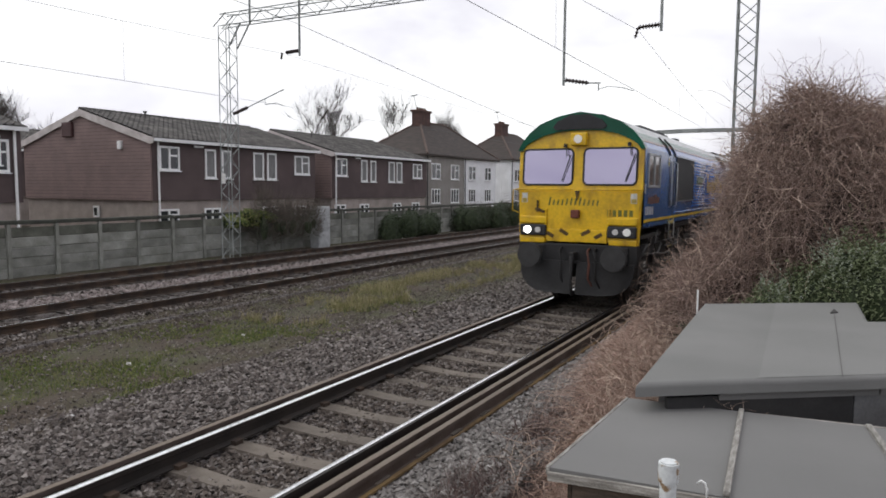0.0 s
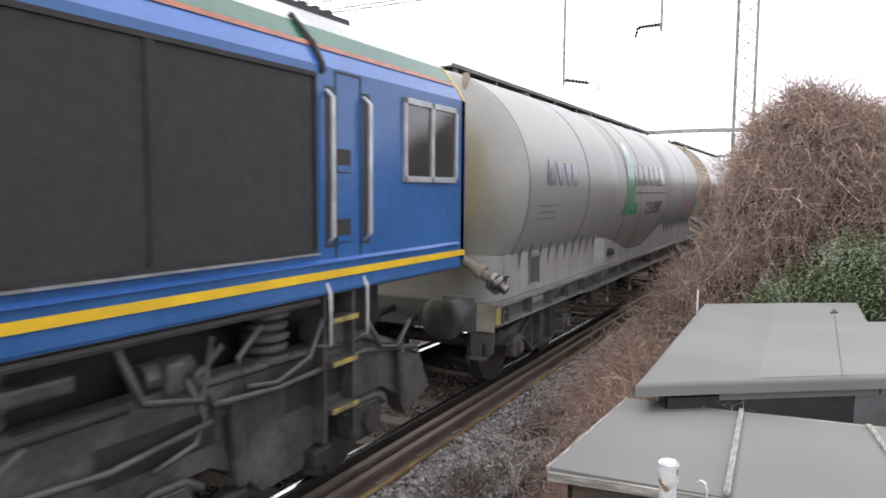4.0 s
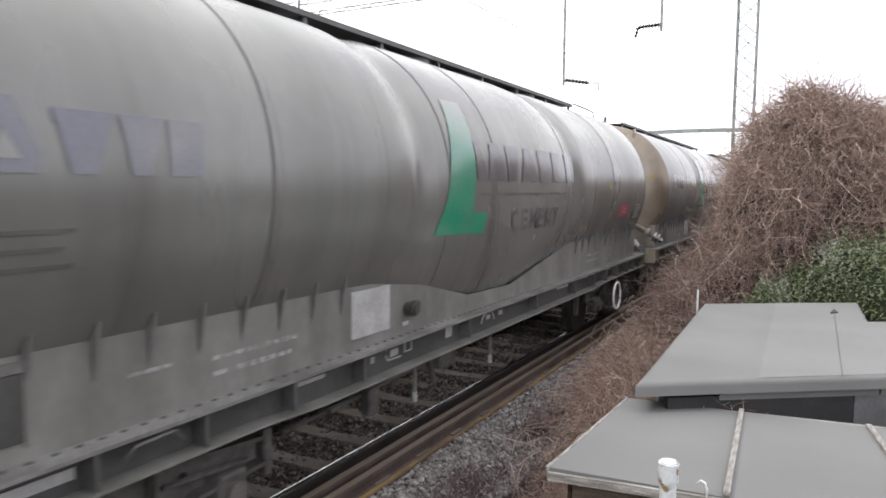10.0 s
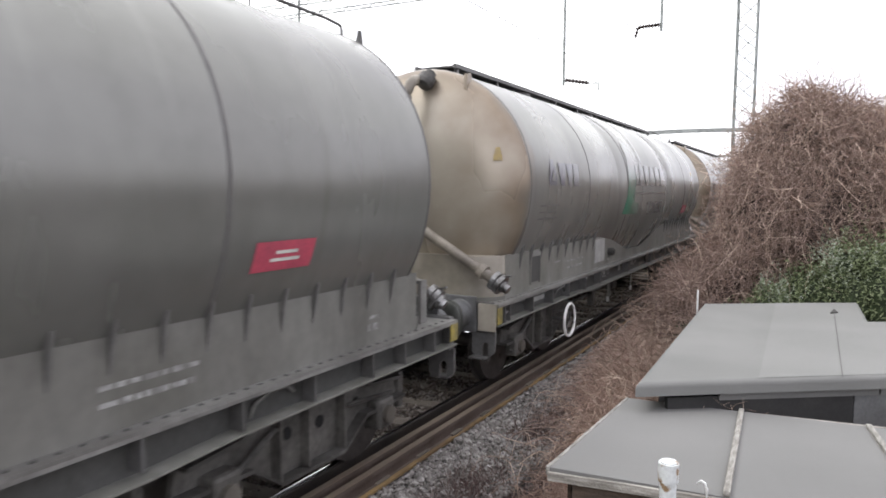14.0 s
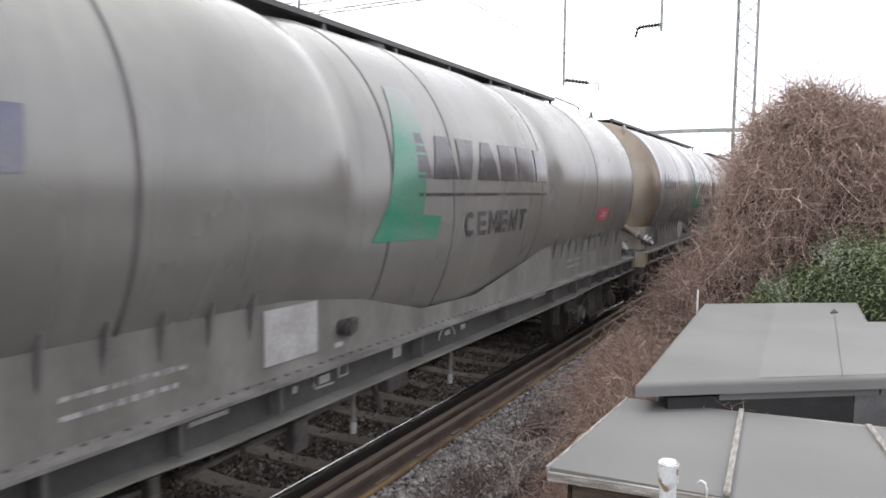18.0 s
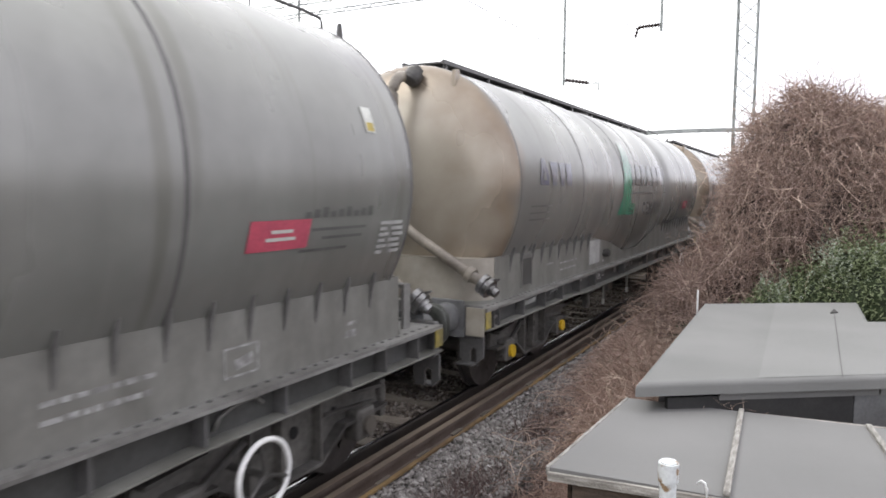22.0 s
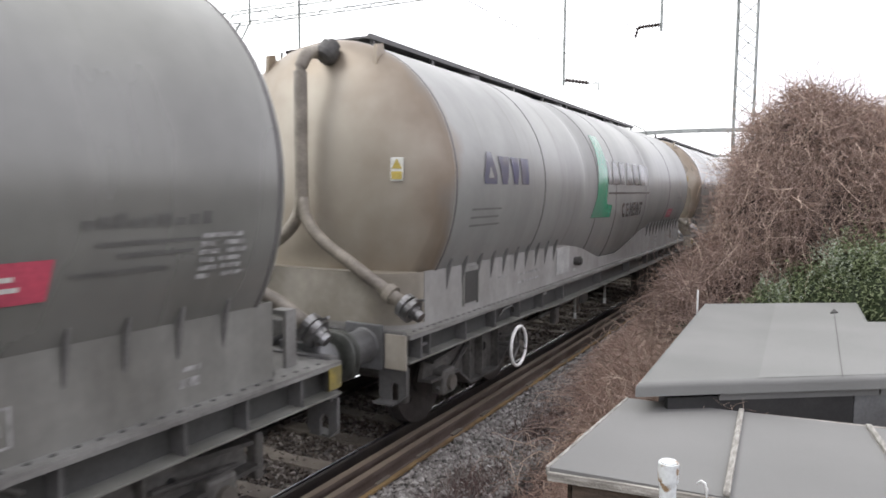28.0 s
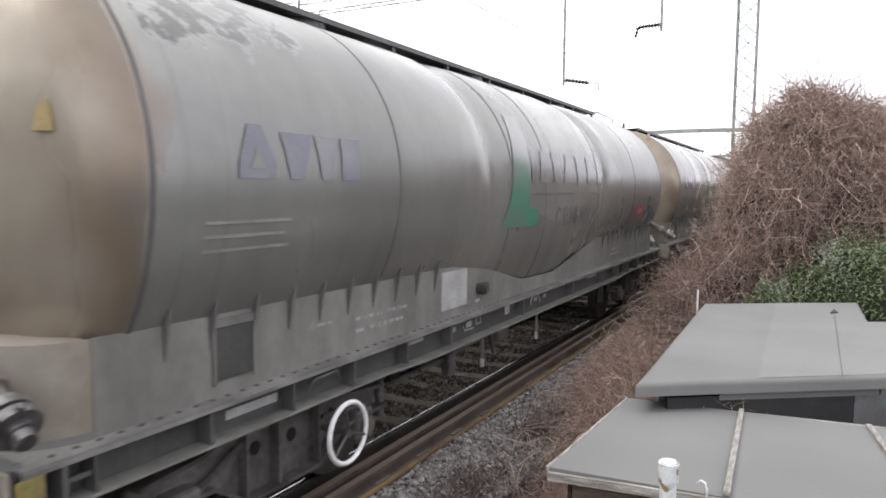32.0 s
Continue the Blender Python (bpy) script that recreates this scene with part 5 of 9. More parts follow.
    drip_m.inputs["Scale"].default_value = (0.3, 4.2, 0.28)
    drip_n.inputs["Scale"].default_value, drip_n.inputs["Detail"].default_value, drip_n.inputs["Roughness"].default_value = 1.0, 3.0, 0.45
    far2 = nt.nodes.new("ShaderNodeVectorMath")
    far2.operation = "MULTIPLY_ADD"
    far2.inputs[1].default_value = (17.0, 29.0, 23.0)
    nt.links.new(info.outputs["Random"], far2.inputs[0])
    nt.links.new(tc.outputs["Object"], drip_m.inputs["Vector"])
    nt.links.new(drip_m.outputs[0], far2.inputs[2])
    nt.links.new(far2.outputs[0], drip_n.inputs["Vector"])
    nt.links.new(drip_n.outputs["Fac"], drip_r.inputs[0])
    drip_r.color_ramp.elements[0].position, drip_r.color_ramp.elements[0].color = 0.28, (1.09, 1.09, 1.09, 1)
    drip_r.color_ramp.elements[1].position, drip_r.color_ramp.elements[1].color = 0.74, (0.76, 0.745, 0.71, 1)
    for pos in (0.36, 0.62):
        drip_r.color_ramp.elements.new(pos).color = (1, 1, 1, 1)
    drip.data_type, drip.blend_type = "RGBA", "MULTIPLY"
    drip.inputs[0].default_value = 1.0
    nt.links.new(wash.outputs[0], drip.inputs[6])
    nt.links.new(drip_r.outputs[0], drip.inputs[7])
    nt.links.new(drip.outputs[2], bs.inputs["Base Color"])
    # the dirt is duller than the paint
    gloss = nt.nodes.new("ShaderNodeMapRange")
    gloss.inputs["From Min"].default_value, gloss.inputs["From Max"].default_value = 0.34, 0.62
    gloss.inputs["To Min"].default_value, gloss.inputs["To Max"].default_value = dirty, clean
    nt.links.new(run_n.outputs["Fac"], gloss.inputs["Value"])
    nt.links.new(gloss.outputs[0], bs.inputs["Roughness"])
    return m


def fading(paint, z0, z1):
    """A marking worn to the grey towards its top, where the mix also paints sky glare."""
    m = paint.copy()
    m.name = paint.name + "_faded_top"
    nt = m.node_tree
    bs = nt.nodes["Principled BSDF"]
    base = bs.inputs["Base Color"].links[0].from_socket
    tc, sep, nz, off, ramp, mix = (nt.nodes.new("ShaderNode" + q) for q in ("TexCoord", "SeparateXYZ", "TexNoise", "Math", "MapRange", "Mix"))
    nt.links.new(tc.outputs["Object"], sep.inputs[0])
    nt.links.new(tc.outputs["Object"], nz.inputs["Vector"])
    nz.inputs["Scale"].default_value, nz.inputs["Detail"].default_value = 3.0, 4.0
    off.operation = "MULTIPLY_ADD"
    off.inputs[1].default_value = 0.3
    nt.links.new(nz.outputs["Fac"], off.inputs[0])
    nt.links.new(sep.outputs["Z"], off.inputs[2])
    ramp.inputs["From Min"].default_value, ramp.inputs["From Max"].default_value = z0 + 0.15, z1 + 0.15
    nt.links.new(off.outputs[0], ramp.inputs["Value"])
    mix.data_type = "RGBA"
    mix.inputs[7].default_value = (0.232, 0.236, 0.222, 1)
    nt.links.new(ramp.outputs[0], mix.inputs["Factor"])
    nt.links.new(base, mix.inputs[6])
    nt.links.new(mix.outputs[2], bs.inputs["Base Color"])
    return m


def flaking_shell(shell):
    """The barrel's paint where an old coat has come away along the shoulder: dark scabs with pale broken rims."""
    m = shell.copy()
    m.name = "tank_grey_flaking"
    nt = m.node_tree
    bs = nt.nodes["Principled BSDF"]
    base = bs.inputs["Base Color"].links[0].from_socket
    tc = nt.nodes.new("ShaderNodeTexCoord")
    sep, nz, soft = nt.nodes.new("ShaderNodeSeparateXYZ"), nt.nodes.new("ShaderNodeTexNoise"), nt.nodes.new("ShaderNodeTexNoise")
    nt.links.new(tc.outputs["Object"], sep.inputs[0])
    nz.inputs["Scale"].default_value, nz.inputs["Detail"].default_value, nz.inputs["Roughness"].default_value = 4.2, 8.0, 0.70
    soft.inputs["Scale"].default_value, soft.inputs["Detail"].default_value = 2.2, 2.0
    nt.links.new(tc.outputs["Object"], nz.inputs["Vector"])
    nt.links.new(tc.outputs["Object"], soft.inputs["Vector"])

    def span(sock, a, b, lo=0.0, hi=1.0):
        q = nt.nodes.new("ShaderNodeMapRange")
        q.inputs["From Min"].default_value, q.inputs["From Max"].default_value = a, b
        q.inputs["To Min"].default_value, q.inputs["To Max"].default_value = lo, hi
        nt.links.new(sock, q.inputs["Value"])
        return q.outputs[0]

    def both(op, a, b):
        q = nt.nodes.new("ShaderNodeMath")
        q.operation = op
        nt.links.new(a, q.inputs[0])
        nt.links.new(b, q.inputs[1])
        return q.outputs[0]

    # the band along the shoulder, rising and narrowing towards the middle of the tank
    slope = both("SUBTRACT", sep.outputs["Z"], span(sep.outputs["Y"], 0.7, 2.7, 0.0, 0.36))
    band = both("MULTIPLY", span(slope, 2.88, 3.16), both("MULTIPLY", span(sep.outputs["Y"], 0.66, 0.82), span(sep.outputs["Y"], 2.9, 2.2)))
    here = both("ADD", nz.outputs["Fac"], span(band, 0.0, 1.0, -0.42, 0.0))
    dark, rim = span(here, 0.46, 0.54, 0.0, 1.0), span(here, 0.445, 0.475, 0.0, 0.6)
    haze = both("MULTIPLY", span(band, 0.1, 1.0, 0.0, 0.75), span(soft.outputs["Fac"], 0.4, 0.62))
    last = base
    for fac, col in ((haze, (0.135, 0.132, 0.125, 1)), (rim, (0.36, 0.36, 0.35, 1)), (dark, (0.095, 0.092, 0.088, 1))):
        mix = nt.nodes.new("ShaderNodeMix")
        mix.data_type = "RGBA"
        mix.inputs[7].default_value = col
        nt.links.new(fac, mix.inputs["Factor"])
        nt.links.new(last, mix.inputs[6])
        last = mix.outputs[2]
    nt.links.new(last, bs.inputs["Base Color"])
    return m


M_SHELL = stained_shell(M_TANK)
M_SHELL_FLAKING = flaking_shell(M_SHELL)
M_SHELL_CLEAN = stained_shell(M_TANK_CLEAN, 0.46, 0.36)
M_SKIRT = mat("skirt_grey", (0.19, 0.189, 0.172), 0.45, 0, (0.128, 0.126, 0.112), 1.4, grain=0.09, bscale=12, rand=0.1, random_offset=True, stretch=(1, 2.0, 0.6))
M_SOLE = mat("frame_grey", (0.105, 0.104, 0.102), 0.5, 0, (0.075, 0.073, 0.07), 2.0, grain=0.15, bscale=25, random_offset=True)
M_WBOGIE = mat("wagon_bogie_grime", (0.112, 0.107, 0.098), 0.6, 0, (0.055, 0.052, 0.047), 3.0, bump=0.3, bscale=20, grain=0.3)
M_RIVET = mat("rivet_grime", (0.075, 0.073, 0.07), 0.7)
M_LOGOG = mat("logo_green", (0.015, 0.22, 0.125), 0.20, 0, (0.075, 0.20, 0.14), 1.3, random_offset=True, spec=0.9)
M_EMBLEM = fading(M_LOGOG, 2.75, 3.2)
M_LOGOB = mat("logo_blue", (0.072, 0.078, 0.135), 0.20, 0, (0.12, 0.122, 0.14), 3.0, random_offset=True, spec=0.9)
M_LETTER_MID = mat("half_worn_lettering", (0.085, 0.085, 0.088), 0.20, 0, (0.13, 0.13, 0.128), 2.5, random_offset=True, lo=0.3, hi=0.6, spec=0.9)
M_LETTER_WORN = mat("worn_lettering", (0.125, 0.124, 0.122), 0.20, 0, (0.165, 0.163, 0.158), 2.0, random_offset=True, lo=0.3, hi=0.6, spec=0.9)
M_EMBLEM_WORN = mat("worn_green_emblem", (0.05, 0.21, 0.14), 0.20, 0, (0.13, 0.165, 0.14), 1.6, random_offset=True, lo=0.35, hi=0.6, spec=0.9)
M_EMBLEM_FOOT = fading(M_EMBLEM_WORN, 2.35, 2.85)
M_OWNER_WORN = mat("worn_owner_marks", (0.10, 0.104, 0.13), 0.20, 0, (0.15, 0.15, 0.152), 2.0, random_offset=True, lo=0.35, hi=0.6, spec=0.9)
M_LETTER = mat("faded_dark_lettering", (0.048, 0.05, 0.054), 0.20, 0, (0.10, 0.10, 0.10), 2.5, random_offset=True, lo=0.3, hi=0.55, spec=0.9)
M_RED = mat("red_placard", (0.48, 0.075, 0.115), 0.4, 0, (0.38, 0.065, 0.1), 5.0)
M_PIPE = mat("dusty_pipe", (0.27, 0.243, 0.20), 0.5, 0, (0.15, 0.132, 0.108), 4.0)
M_WHEEL = mat("wheel_steel", (0.06, 0.055, 0.05), 0.6, 0.2, (0.035, 0.03, 0.028), 5.0)
M_WHITEP = mat("white_wheel_paint", (0.78, 0.78, 0.76), 0.5, var=0.12)
M_ENDSK = mat("stained_skirt_end", (0.33, 0.305, 0.26), 0.5, 0, (0.185, 0.165, 0.13), 1.3, grain=0.08, bscale=10, rand=0.08, random_offset=True)
M_PALEY = mat("pale_yellow_paint", (0.36, 0.28, 0.055), 0.6, 0, (0.17, 0.145, 0.06), 6.0, rand=0.25)
M_CAP = mat("dull_axle_cap", (0.115, 0.105, 0.09), 0.6, 0, (0.07, 0.062, 0.052), 4.0)
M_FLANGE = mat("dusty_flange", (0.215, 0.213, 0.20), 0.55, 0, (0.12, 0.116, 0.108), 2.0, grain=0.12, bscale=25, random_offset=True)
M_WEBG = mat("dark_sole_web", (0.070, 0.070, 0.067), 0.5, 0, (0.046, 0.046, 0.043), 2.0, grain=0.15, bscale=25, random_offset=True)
M_BUFFER = mat("buffer_casing_grey", (0.165, 0.168, 0.172), 0.5, 0.1, (0.09, 0.09, 0.088), 3.0, grain=0.15, bscale=20, random_offset=True)
M_STENCIL = mat("worn_white_stencil", (0.33, 0.33, 0.32), 0.6, 0, (0.19, 0.187, 0.18), 14.0, lo=0.42, hi=0.58)
M_PALEP = mat("pale_panel", (0.38, 0.38, 0.365), 0.6, var=0.2)

# half sections (x, z) of the locomotive
SIDE = [(1.31, 1.69), (1.31, 3.22)]
CANT = [(1.31, 3.22), (1.225, 3.36)]
GREEN = [(1.225, 3.36), (1.08, 3.54)]
ROOF = [(1.08, 3.54), (0.84, 3.72), (0.44, 3.90), (0.0, 3.93)]


def strip(bm, sec, y0, y1, both=True, lift=0.0):
    for sg in ((1, -1) if both else (1,)):
        for (xa, za), (xb, zb) in zip(sec, sec[1:]):
            q = [bm.verts.new(p) for p in ((sg * (xa + lift), y0, za), (sg * (xa + lift), y1, za), (sg * (xb + lift), y1, zb + lift), (sg * (xb + lift), y0, zb + lift))]
            bm.faces.new(q if sg > 0 else q[::-1])


def wheelset(parent, y, r, name="wheelset", gauge=0.7525):
    ob = new(name)
    ob.parent = parent
    ob.matrix_basis = pose(0, y, r)
    for s in (-1, 1):
        bm = B()
        rod(bm, (s * (gauge - 0.07), 0, 0), (s * (gauge - 0.045), 0, 0), r + 0.028, 36)
        rod(bm, (s * (gauge - 0.045), 0, 0), (s * (gauge + 0.065), 0, 0), r, 36)
        rod(bm, (s * (gauge + 0.06), 0, 0), (s * (gauge + 0.09), 0, 0), r * 0.35, 16)
        for k in range(5):
            a = 2 * math.pi * k / 5
            box(bm, (s * (gauge + 0.068), math.cos(a) * r * 0.6, math.sin(a) * r * 0.6), (0.012, 0.05, 0.05), rx=a)
        part("wheel", bm, M_WHEEL, ob)
    bm = B()
    rod(bm, (-0.7, 0, 0), (0.7, 0, 0), 0.085, 12)
    part("axle", bm, M_WHEEL, ob)
    return ob


def handrail(bm, x, y, z0, z1, r=0.016):
    tube(bm, [(x, y, z0), (x + 0.06, y, z0 + 0.05), (x + 0.06, y, z1 - 0.05), (x, y, z1)], r, 6)


def bars_word(bm, n, y, z, w, h, gap, x, slant=0.0, heights=None, flip=1):
    """Plain bars standing in for a word: n upright shapes of the letters' size."""
    for i in range(n):
        hh = h * (heights[i % len(heights)] if heights else 1.0)
        y0 = y + flip * i * (w + gap)
        y1 = y0 + flip * w
        prism(bm, [(y0, z), (y1, z), (y1 + flip * slant * hh, z + hh), (y0 + flip * slant * hh, z + hh)], x, x + 0.004)


def stroke_bars(parent, material, y, z, length, h, x):
    """Thin slanted strokes that keep the weight and rhythm of a painted name without its letters."""
    up = (1.45, 0.9, 0.9, 0.9, 1.15, 0.9, 0.9, 1.45, 0.9, 1.3, 1.45, 1.15, 0.9, 0.9, 0.9, 0.9)
    dn = (0, 0, 0, 0, 0, 0.25, 0.25, 0, 0, 0, 0, 0, 0, 0, 0, 0)
    n, w = len(up), 0.082 * length / 3.4
    word = thing_part("painted_name", parent)
    for i in range(n):
        bm = B()
        y0 = y + length * i / n
        za, zb = z - dn[i] * h, z + up[i] * h
        k = 0.22
        prism(bm, [(y0 + k * (za - z), za), (y0 + w + k * (za - z), za), (y0 + w + k * (zb - z), zb), (y0 + k * (zb - z), zb)], x + 0.002, x + 0.006)
        part("painted_stroke", bm, material, word)


def build_loco():
    L = thing("diesel_locomotive", "blue and yellow diesel freight locomotive with green roof edge, headlights lit", "locomotive")
    # body sides, cant rail, green band and roof
    bm = B()
    strip(bm, SIDE, 3.04, 19.04)
    part("body_side", bm, M_BODYBLUE, L, "blue painted hood side")
    for flip in (1, -1):
        bm = B()
        strip(bm, SIDE, 0.0, 3.04, both=False)
        if flip < 0:
            bmesh.ops.scale(bm, vec=(-1, 1, 1), verts=bm.verts[:])
            bmesh.ops.reverse_faces(bm, faces=bm.faces[:])
        part("cab_side", bm, M_CABBLUE, L, "deep blue painted cab side")
    bm = B()
    strip(bm, CANT, 0.02, 19.0)
    part("cant_rail", bm, M_BLUE, L)
    bm = B()
    strip(bm, GREEN, 0.02, 19.0)
    part("green_band", bm, M_GREEN, L, "green band along the roof edge")
    bm = B()
    strip(bm, [(1.236, 3.352), (1.214, 3.386)], 0.1, 18.95, True, 0.004)
    part("orange_stripe", bm, M_ORANGE, L)
    bm = B()
    strip(bm, ROOF, 0.02, 19.0)
    roof = part("roof", bm, M_ROOF, L, "weathered pale grey roof")
    for y0, y1, w, dz in ((3.6, 6.8, 0.8, 0.05), (14.2, 17.9, 1.44, -0.085)):
        bm = B()
        for k in range(int((y1 - y0) / 0.16)):
            box(bm, (0, y0 + k * 0.16, 3.90 + dz), (w, 0.07, 0.05))
        box(bm, (0, (y0 + y1) / 2, 3.835 + dz), (w + 0.06, y1 - y0 + 0.1, 0.11))
        part("roof_fan_grille", bm, M_BLACK, roof)
    bm = B()
    box(bm, (0, 8.6, 3.94), (0.8, 0.5, 0.08), bevel=0.02)
    part("exhaust", bm, M_DARK, roof)
    boxpart("floor_pan", (0, 9.52, 1.66), (2.58, 19.0, 0.07), M_DARK, L)
    bm = B()
    prism(bm, [(x, z) for x, z in SIDE + CANT[1:] + GREEN[1:] + ROOF[1:]] + [(-x, z) for x, z in (SIDE + CANT[1:] + GREEN[1:] + ROOF[1:-1])[::-1]], 18.96, 19.03, "xz")
    part("rear_wall", bm, M_YEL, L, "yellow rear end")
    # lower valance with its yellow line
    bm = B()
    for s in (-1, 1):
        box(bm, (s * 1.318, 9.52, 1.778), (0.012, 19.0, 0.055))
    part("yellow_line", bm, M_YEL, L)
    for s in (-1, 1):
        bm = B()
        loft(bm, [[(s * x, y, z) for x, z in ((1.310, 1.888), (1.336, 1.868), (1.336, 1.860), (1.310, 1.852))] for y in (3.2, 18.9)], smooth=False)
        part("sill_ledge", bm, M_BLUE, L)
        bm = B()
        loft(bm, [[(s * x, y, z) for x, z in ((1.310, 1.64), (1.310, 1.70), (1.318, 1.70), (1.318, 1.655), (1.30, 1.635))] for y in (0.05, 18.95)], smooth=False)
        part("sill_lip", bm, M_BODYBLUE, L)
    # ribbed panels
    for y0, y1 in ((5.9, 8.1), (8.22, 12.02)):
        for sg in (-1, 1):
            panel = thing_part("ribbed_panel", L)
            boxpart("backing", (sg * 1.315, (y0 + y1) / 2, 2.56), (0.012, y1 - y0, 1.24), M_BLUE, panel)
            bm = B()
            loft(bm, [[(sg * x, y, z) for x, z in ((1.309, -0.024), (1.326, -0.020), (1.336, -0.010), (1.338, 0.000), (1.333, 0.012), (1.322, 0.022), (1.309, 0.030))] for y in (y0, y1)])
            me = mesh_of(bm, "rib", M_BLUE)
            for k in range(16):
                rib = new("rib", me)
                rib.parent, rib.matrix_basis = panel, pose(0, 0, 1.985 + k * 0.0765)
    # side grilles in frames
    for y0, y1, z0, z1, mid in ((3.36, 5.82, 2.17, 3.15, None), (14.1, 16.75, 1.97, 3.13, 15.45)):
        for s in (-1, 1):
            g = thing_part("side_grille", L)
            boxpart("mesh", (s * 1.313, (y0 + y1) / 2, (z0 + z1) / 2), (0.012, y1 - y0, z1 - z0), M_GRILLE, g, "black radiator mesh")
            bm = B()
            for a, b, c, d in ((y0, y1, z0 - 0.03, z0), (y0, y1, z1, z1 + 0.03), (y0 - 0.03, y0, z0 - 0.03, z1 + 0.03), (y1, y1 + 0.03, z0 - 0.03, z1 + 0.03)) + (((mid - 0.02, mid + 0.02, z0, z1),) if mid else ()):
                box(bm, (s * 1.318, (a + b) / 2, (c + d) / 2), (0.03, b - a, d - c))
            part("grille_frame", bm, M_DARK, g)
            # pale grey here paints the light caught by the bottom ledge
            boxpart("grille_sill", (s * 1.326, (y0 + y1) / 2, z0 - 0.034), (0.05, y1 - y0 + 0.06, 0.014), M_SILL, g, "lower lip coloured pale for the light it catches")
    # doors: seams, handrails, footholds
    for y in (2.52, 3.16, 12.15, 12.86, 16.9, 17.35):
        for s in (-1, 1):
            bm = B()
            handrail(bm, s * 1.312, y, 2.0, 3.06)
            part("handrail", bm, M_RAILW, L, "white grab rail")
            # flat black strip for the shade in the recess behind the rail
            boxpart("rail_recess", (s * 1.312, y + 0.035, 2.53), (0.006, 0.085, 1.12), M_BLACK, L)
    for y0, y1 in ((2.2, 2.98), (12.35, 12.78), (17.0, 17.3)):
        for s in (-1, 1):
            bm = B()
            for a, b, c, d in ((y0, y0 + 0.015, 1.86, 3.2), (y1, y1 + 0.015, 1.86, 3.2), (y0, y1, 3.19, 3.205)) if y0 > 3 else ((y1, y1 + 0.028, 1.80, 3.22),):
                box(bm, (s * 1.3125, (a + b) / 2, (c + d) / 2), (0.006, b - a, d - c))
            part("door_seam", bm, M_BLACK, L)
    for y in (2.59, 12.25, 16.98):
        for z in (2.08, 2.58):
            for s in (-1, 1):
                # black plate paints the shade inside the foothold
                hole = boxpart("foothold", (s * 1.312, y + 0.115, z), (0.008, 0.17, 0.17), M_BLACK, L, "foothold, a black plate for the shade in its recess")
                boxpart("step_lip", (s * 1.3155, y + 0.115, z - 0.055), (0.006, 0.15, 0.045), M_CABBLUE, hole)
    for y in (2.5, 3.15, 12.15, 12.9, 16.85):
        for s in (-1, 1):
            bm = B()
            prism(bm, [(s * 1.312, 3.16), (s * 1.34, 3.19), (s * 1.335, 3.24), (s * 1.25, 3.39), (s * 1.06, 3.60), (s * 1.03, 3.57)], y - 0.016, y + 0.016, "xz")
            part("rain_fin", bm, M_DARK, L, "black rain fin beside the door")
    # cab side windows
    for y0, y1 in ((0.28, 1.44), (17.9, 18.85)):
        for s in (-1, 1):
            w = thing_part("cab_side_window", L)
            for i, (a, b) in enumerate(((y0, (y0 + y1) / 2), ((y0 + y1) / 2, y1))):
                boxpart("pane", (s * 1.312, (a + b) / 2, 2.78), (0.01, b - a - 0.05, 0.6), G_CAB, w)
            bm = B()
            for a, b, c, d in ((y0, y1, 2.44, 2.49), (y0, y1, 3.08, 3.13), (y0, y0 + 0.045, 2.44, 3.13), (y1 - 0.045, y1, 2.44, 3.13), ((y0 + y1) / 2 - 0.025, (y0 + y1) / 2 + 0.025, 2.44, 3.13)):
                box(bm, (s * 1.322, (a + b) / 2, (c + d) / 2), (0.03, b - a, d - c), bevel=0.004)
            part("window_frame", bm, mat("dull_window_frame", (0.46, 0.48, 0.49), 0.4, 0.4), w)
    # bars in place of the lettering
    stroke_bars(L, mat("gold_lettering", (0.74, 0.46, 0.03), 0.35, 0, (0.60, 0.37, 0.04), 6.0), 8.33, 2.32, 3.68, 0.40, 1.3365)
    stroke_bars(L, mat("faded_orange", (0.34, 0.15, 0.07), 0.3), 0.32, 2.12, 1.15, 0.14, 1.3115)
    bm = B()
    bars_word(bm, 5, 0.12, 1.89, 0.11, 0.17, 0.05, 1.3115)
    part("number_bars", bm, mat("dulled_white", (0.58, 0.60, 0.62), 0.3), L, "dull white bars in place of the number")
    pl = thing_part("name_plate", L)
    boxpart("plate_rim", (1.338, 6.91, 2.66), (0.012, 1.11, 0.26), M_ALU, pl)
    boxpart("plate", (1.344, 6.91, 2.66), (0.012, 1.06, 0.21), M_GREEN, pl, "dark green cast plate with pale bars")
    for a, b in ((6.46, 6.74), (6.83, 7.36)):
        boxpart("plate_bar", (1.352, (a + b) / 2, 2.66), (0.004, b - a, 0.10), mat("dull_gilt", (0.20, 0.22, 0.15), 0.5), pl)
    for y, z in ((2.42, 3.08), (13.3, 2.98)):
        boxpart("warning_label", (1.3135, y, z - 0.05), (0.004, 0.12, 0.22), M_STICK, L, "white and yellow hazard label")
        boxpart("warning_mark", (1.3165, y, z - 0.10), (0.004, 0.10, 0.09), M_STICKY, L)
        bm = B()
        prism(bm, [(y - 0.04, z - 0.03), (y + 0.04, z - 0.03), (y, z + 0.04)], 1.315, 1.3185)
        part("warning_mark", bm, M_STICKY, L)
    boxpart("builder_plate", (1.3125, 0.1, 2.42), (0.004, 0.12, 0.2), M_ALU, L)
    build_cab_front(L)
    build_loco_under(L)
    return L


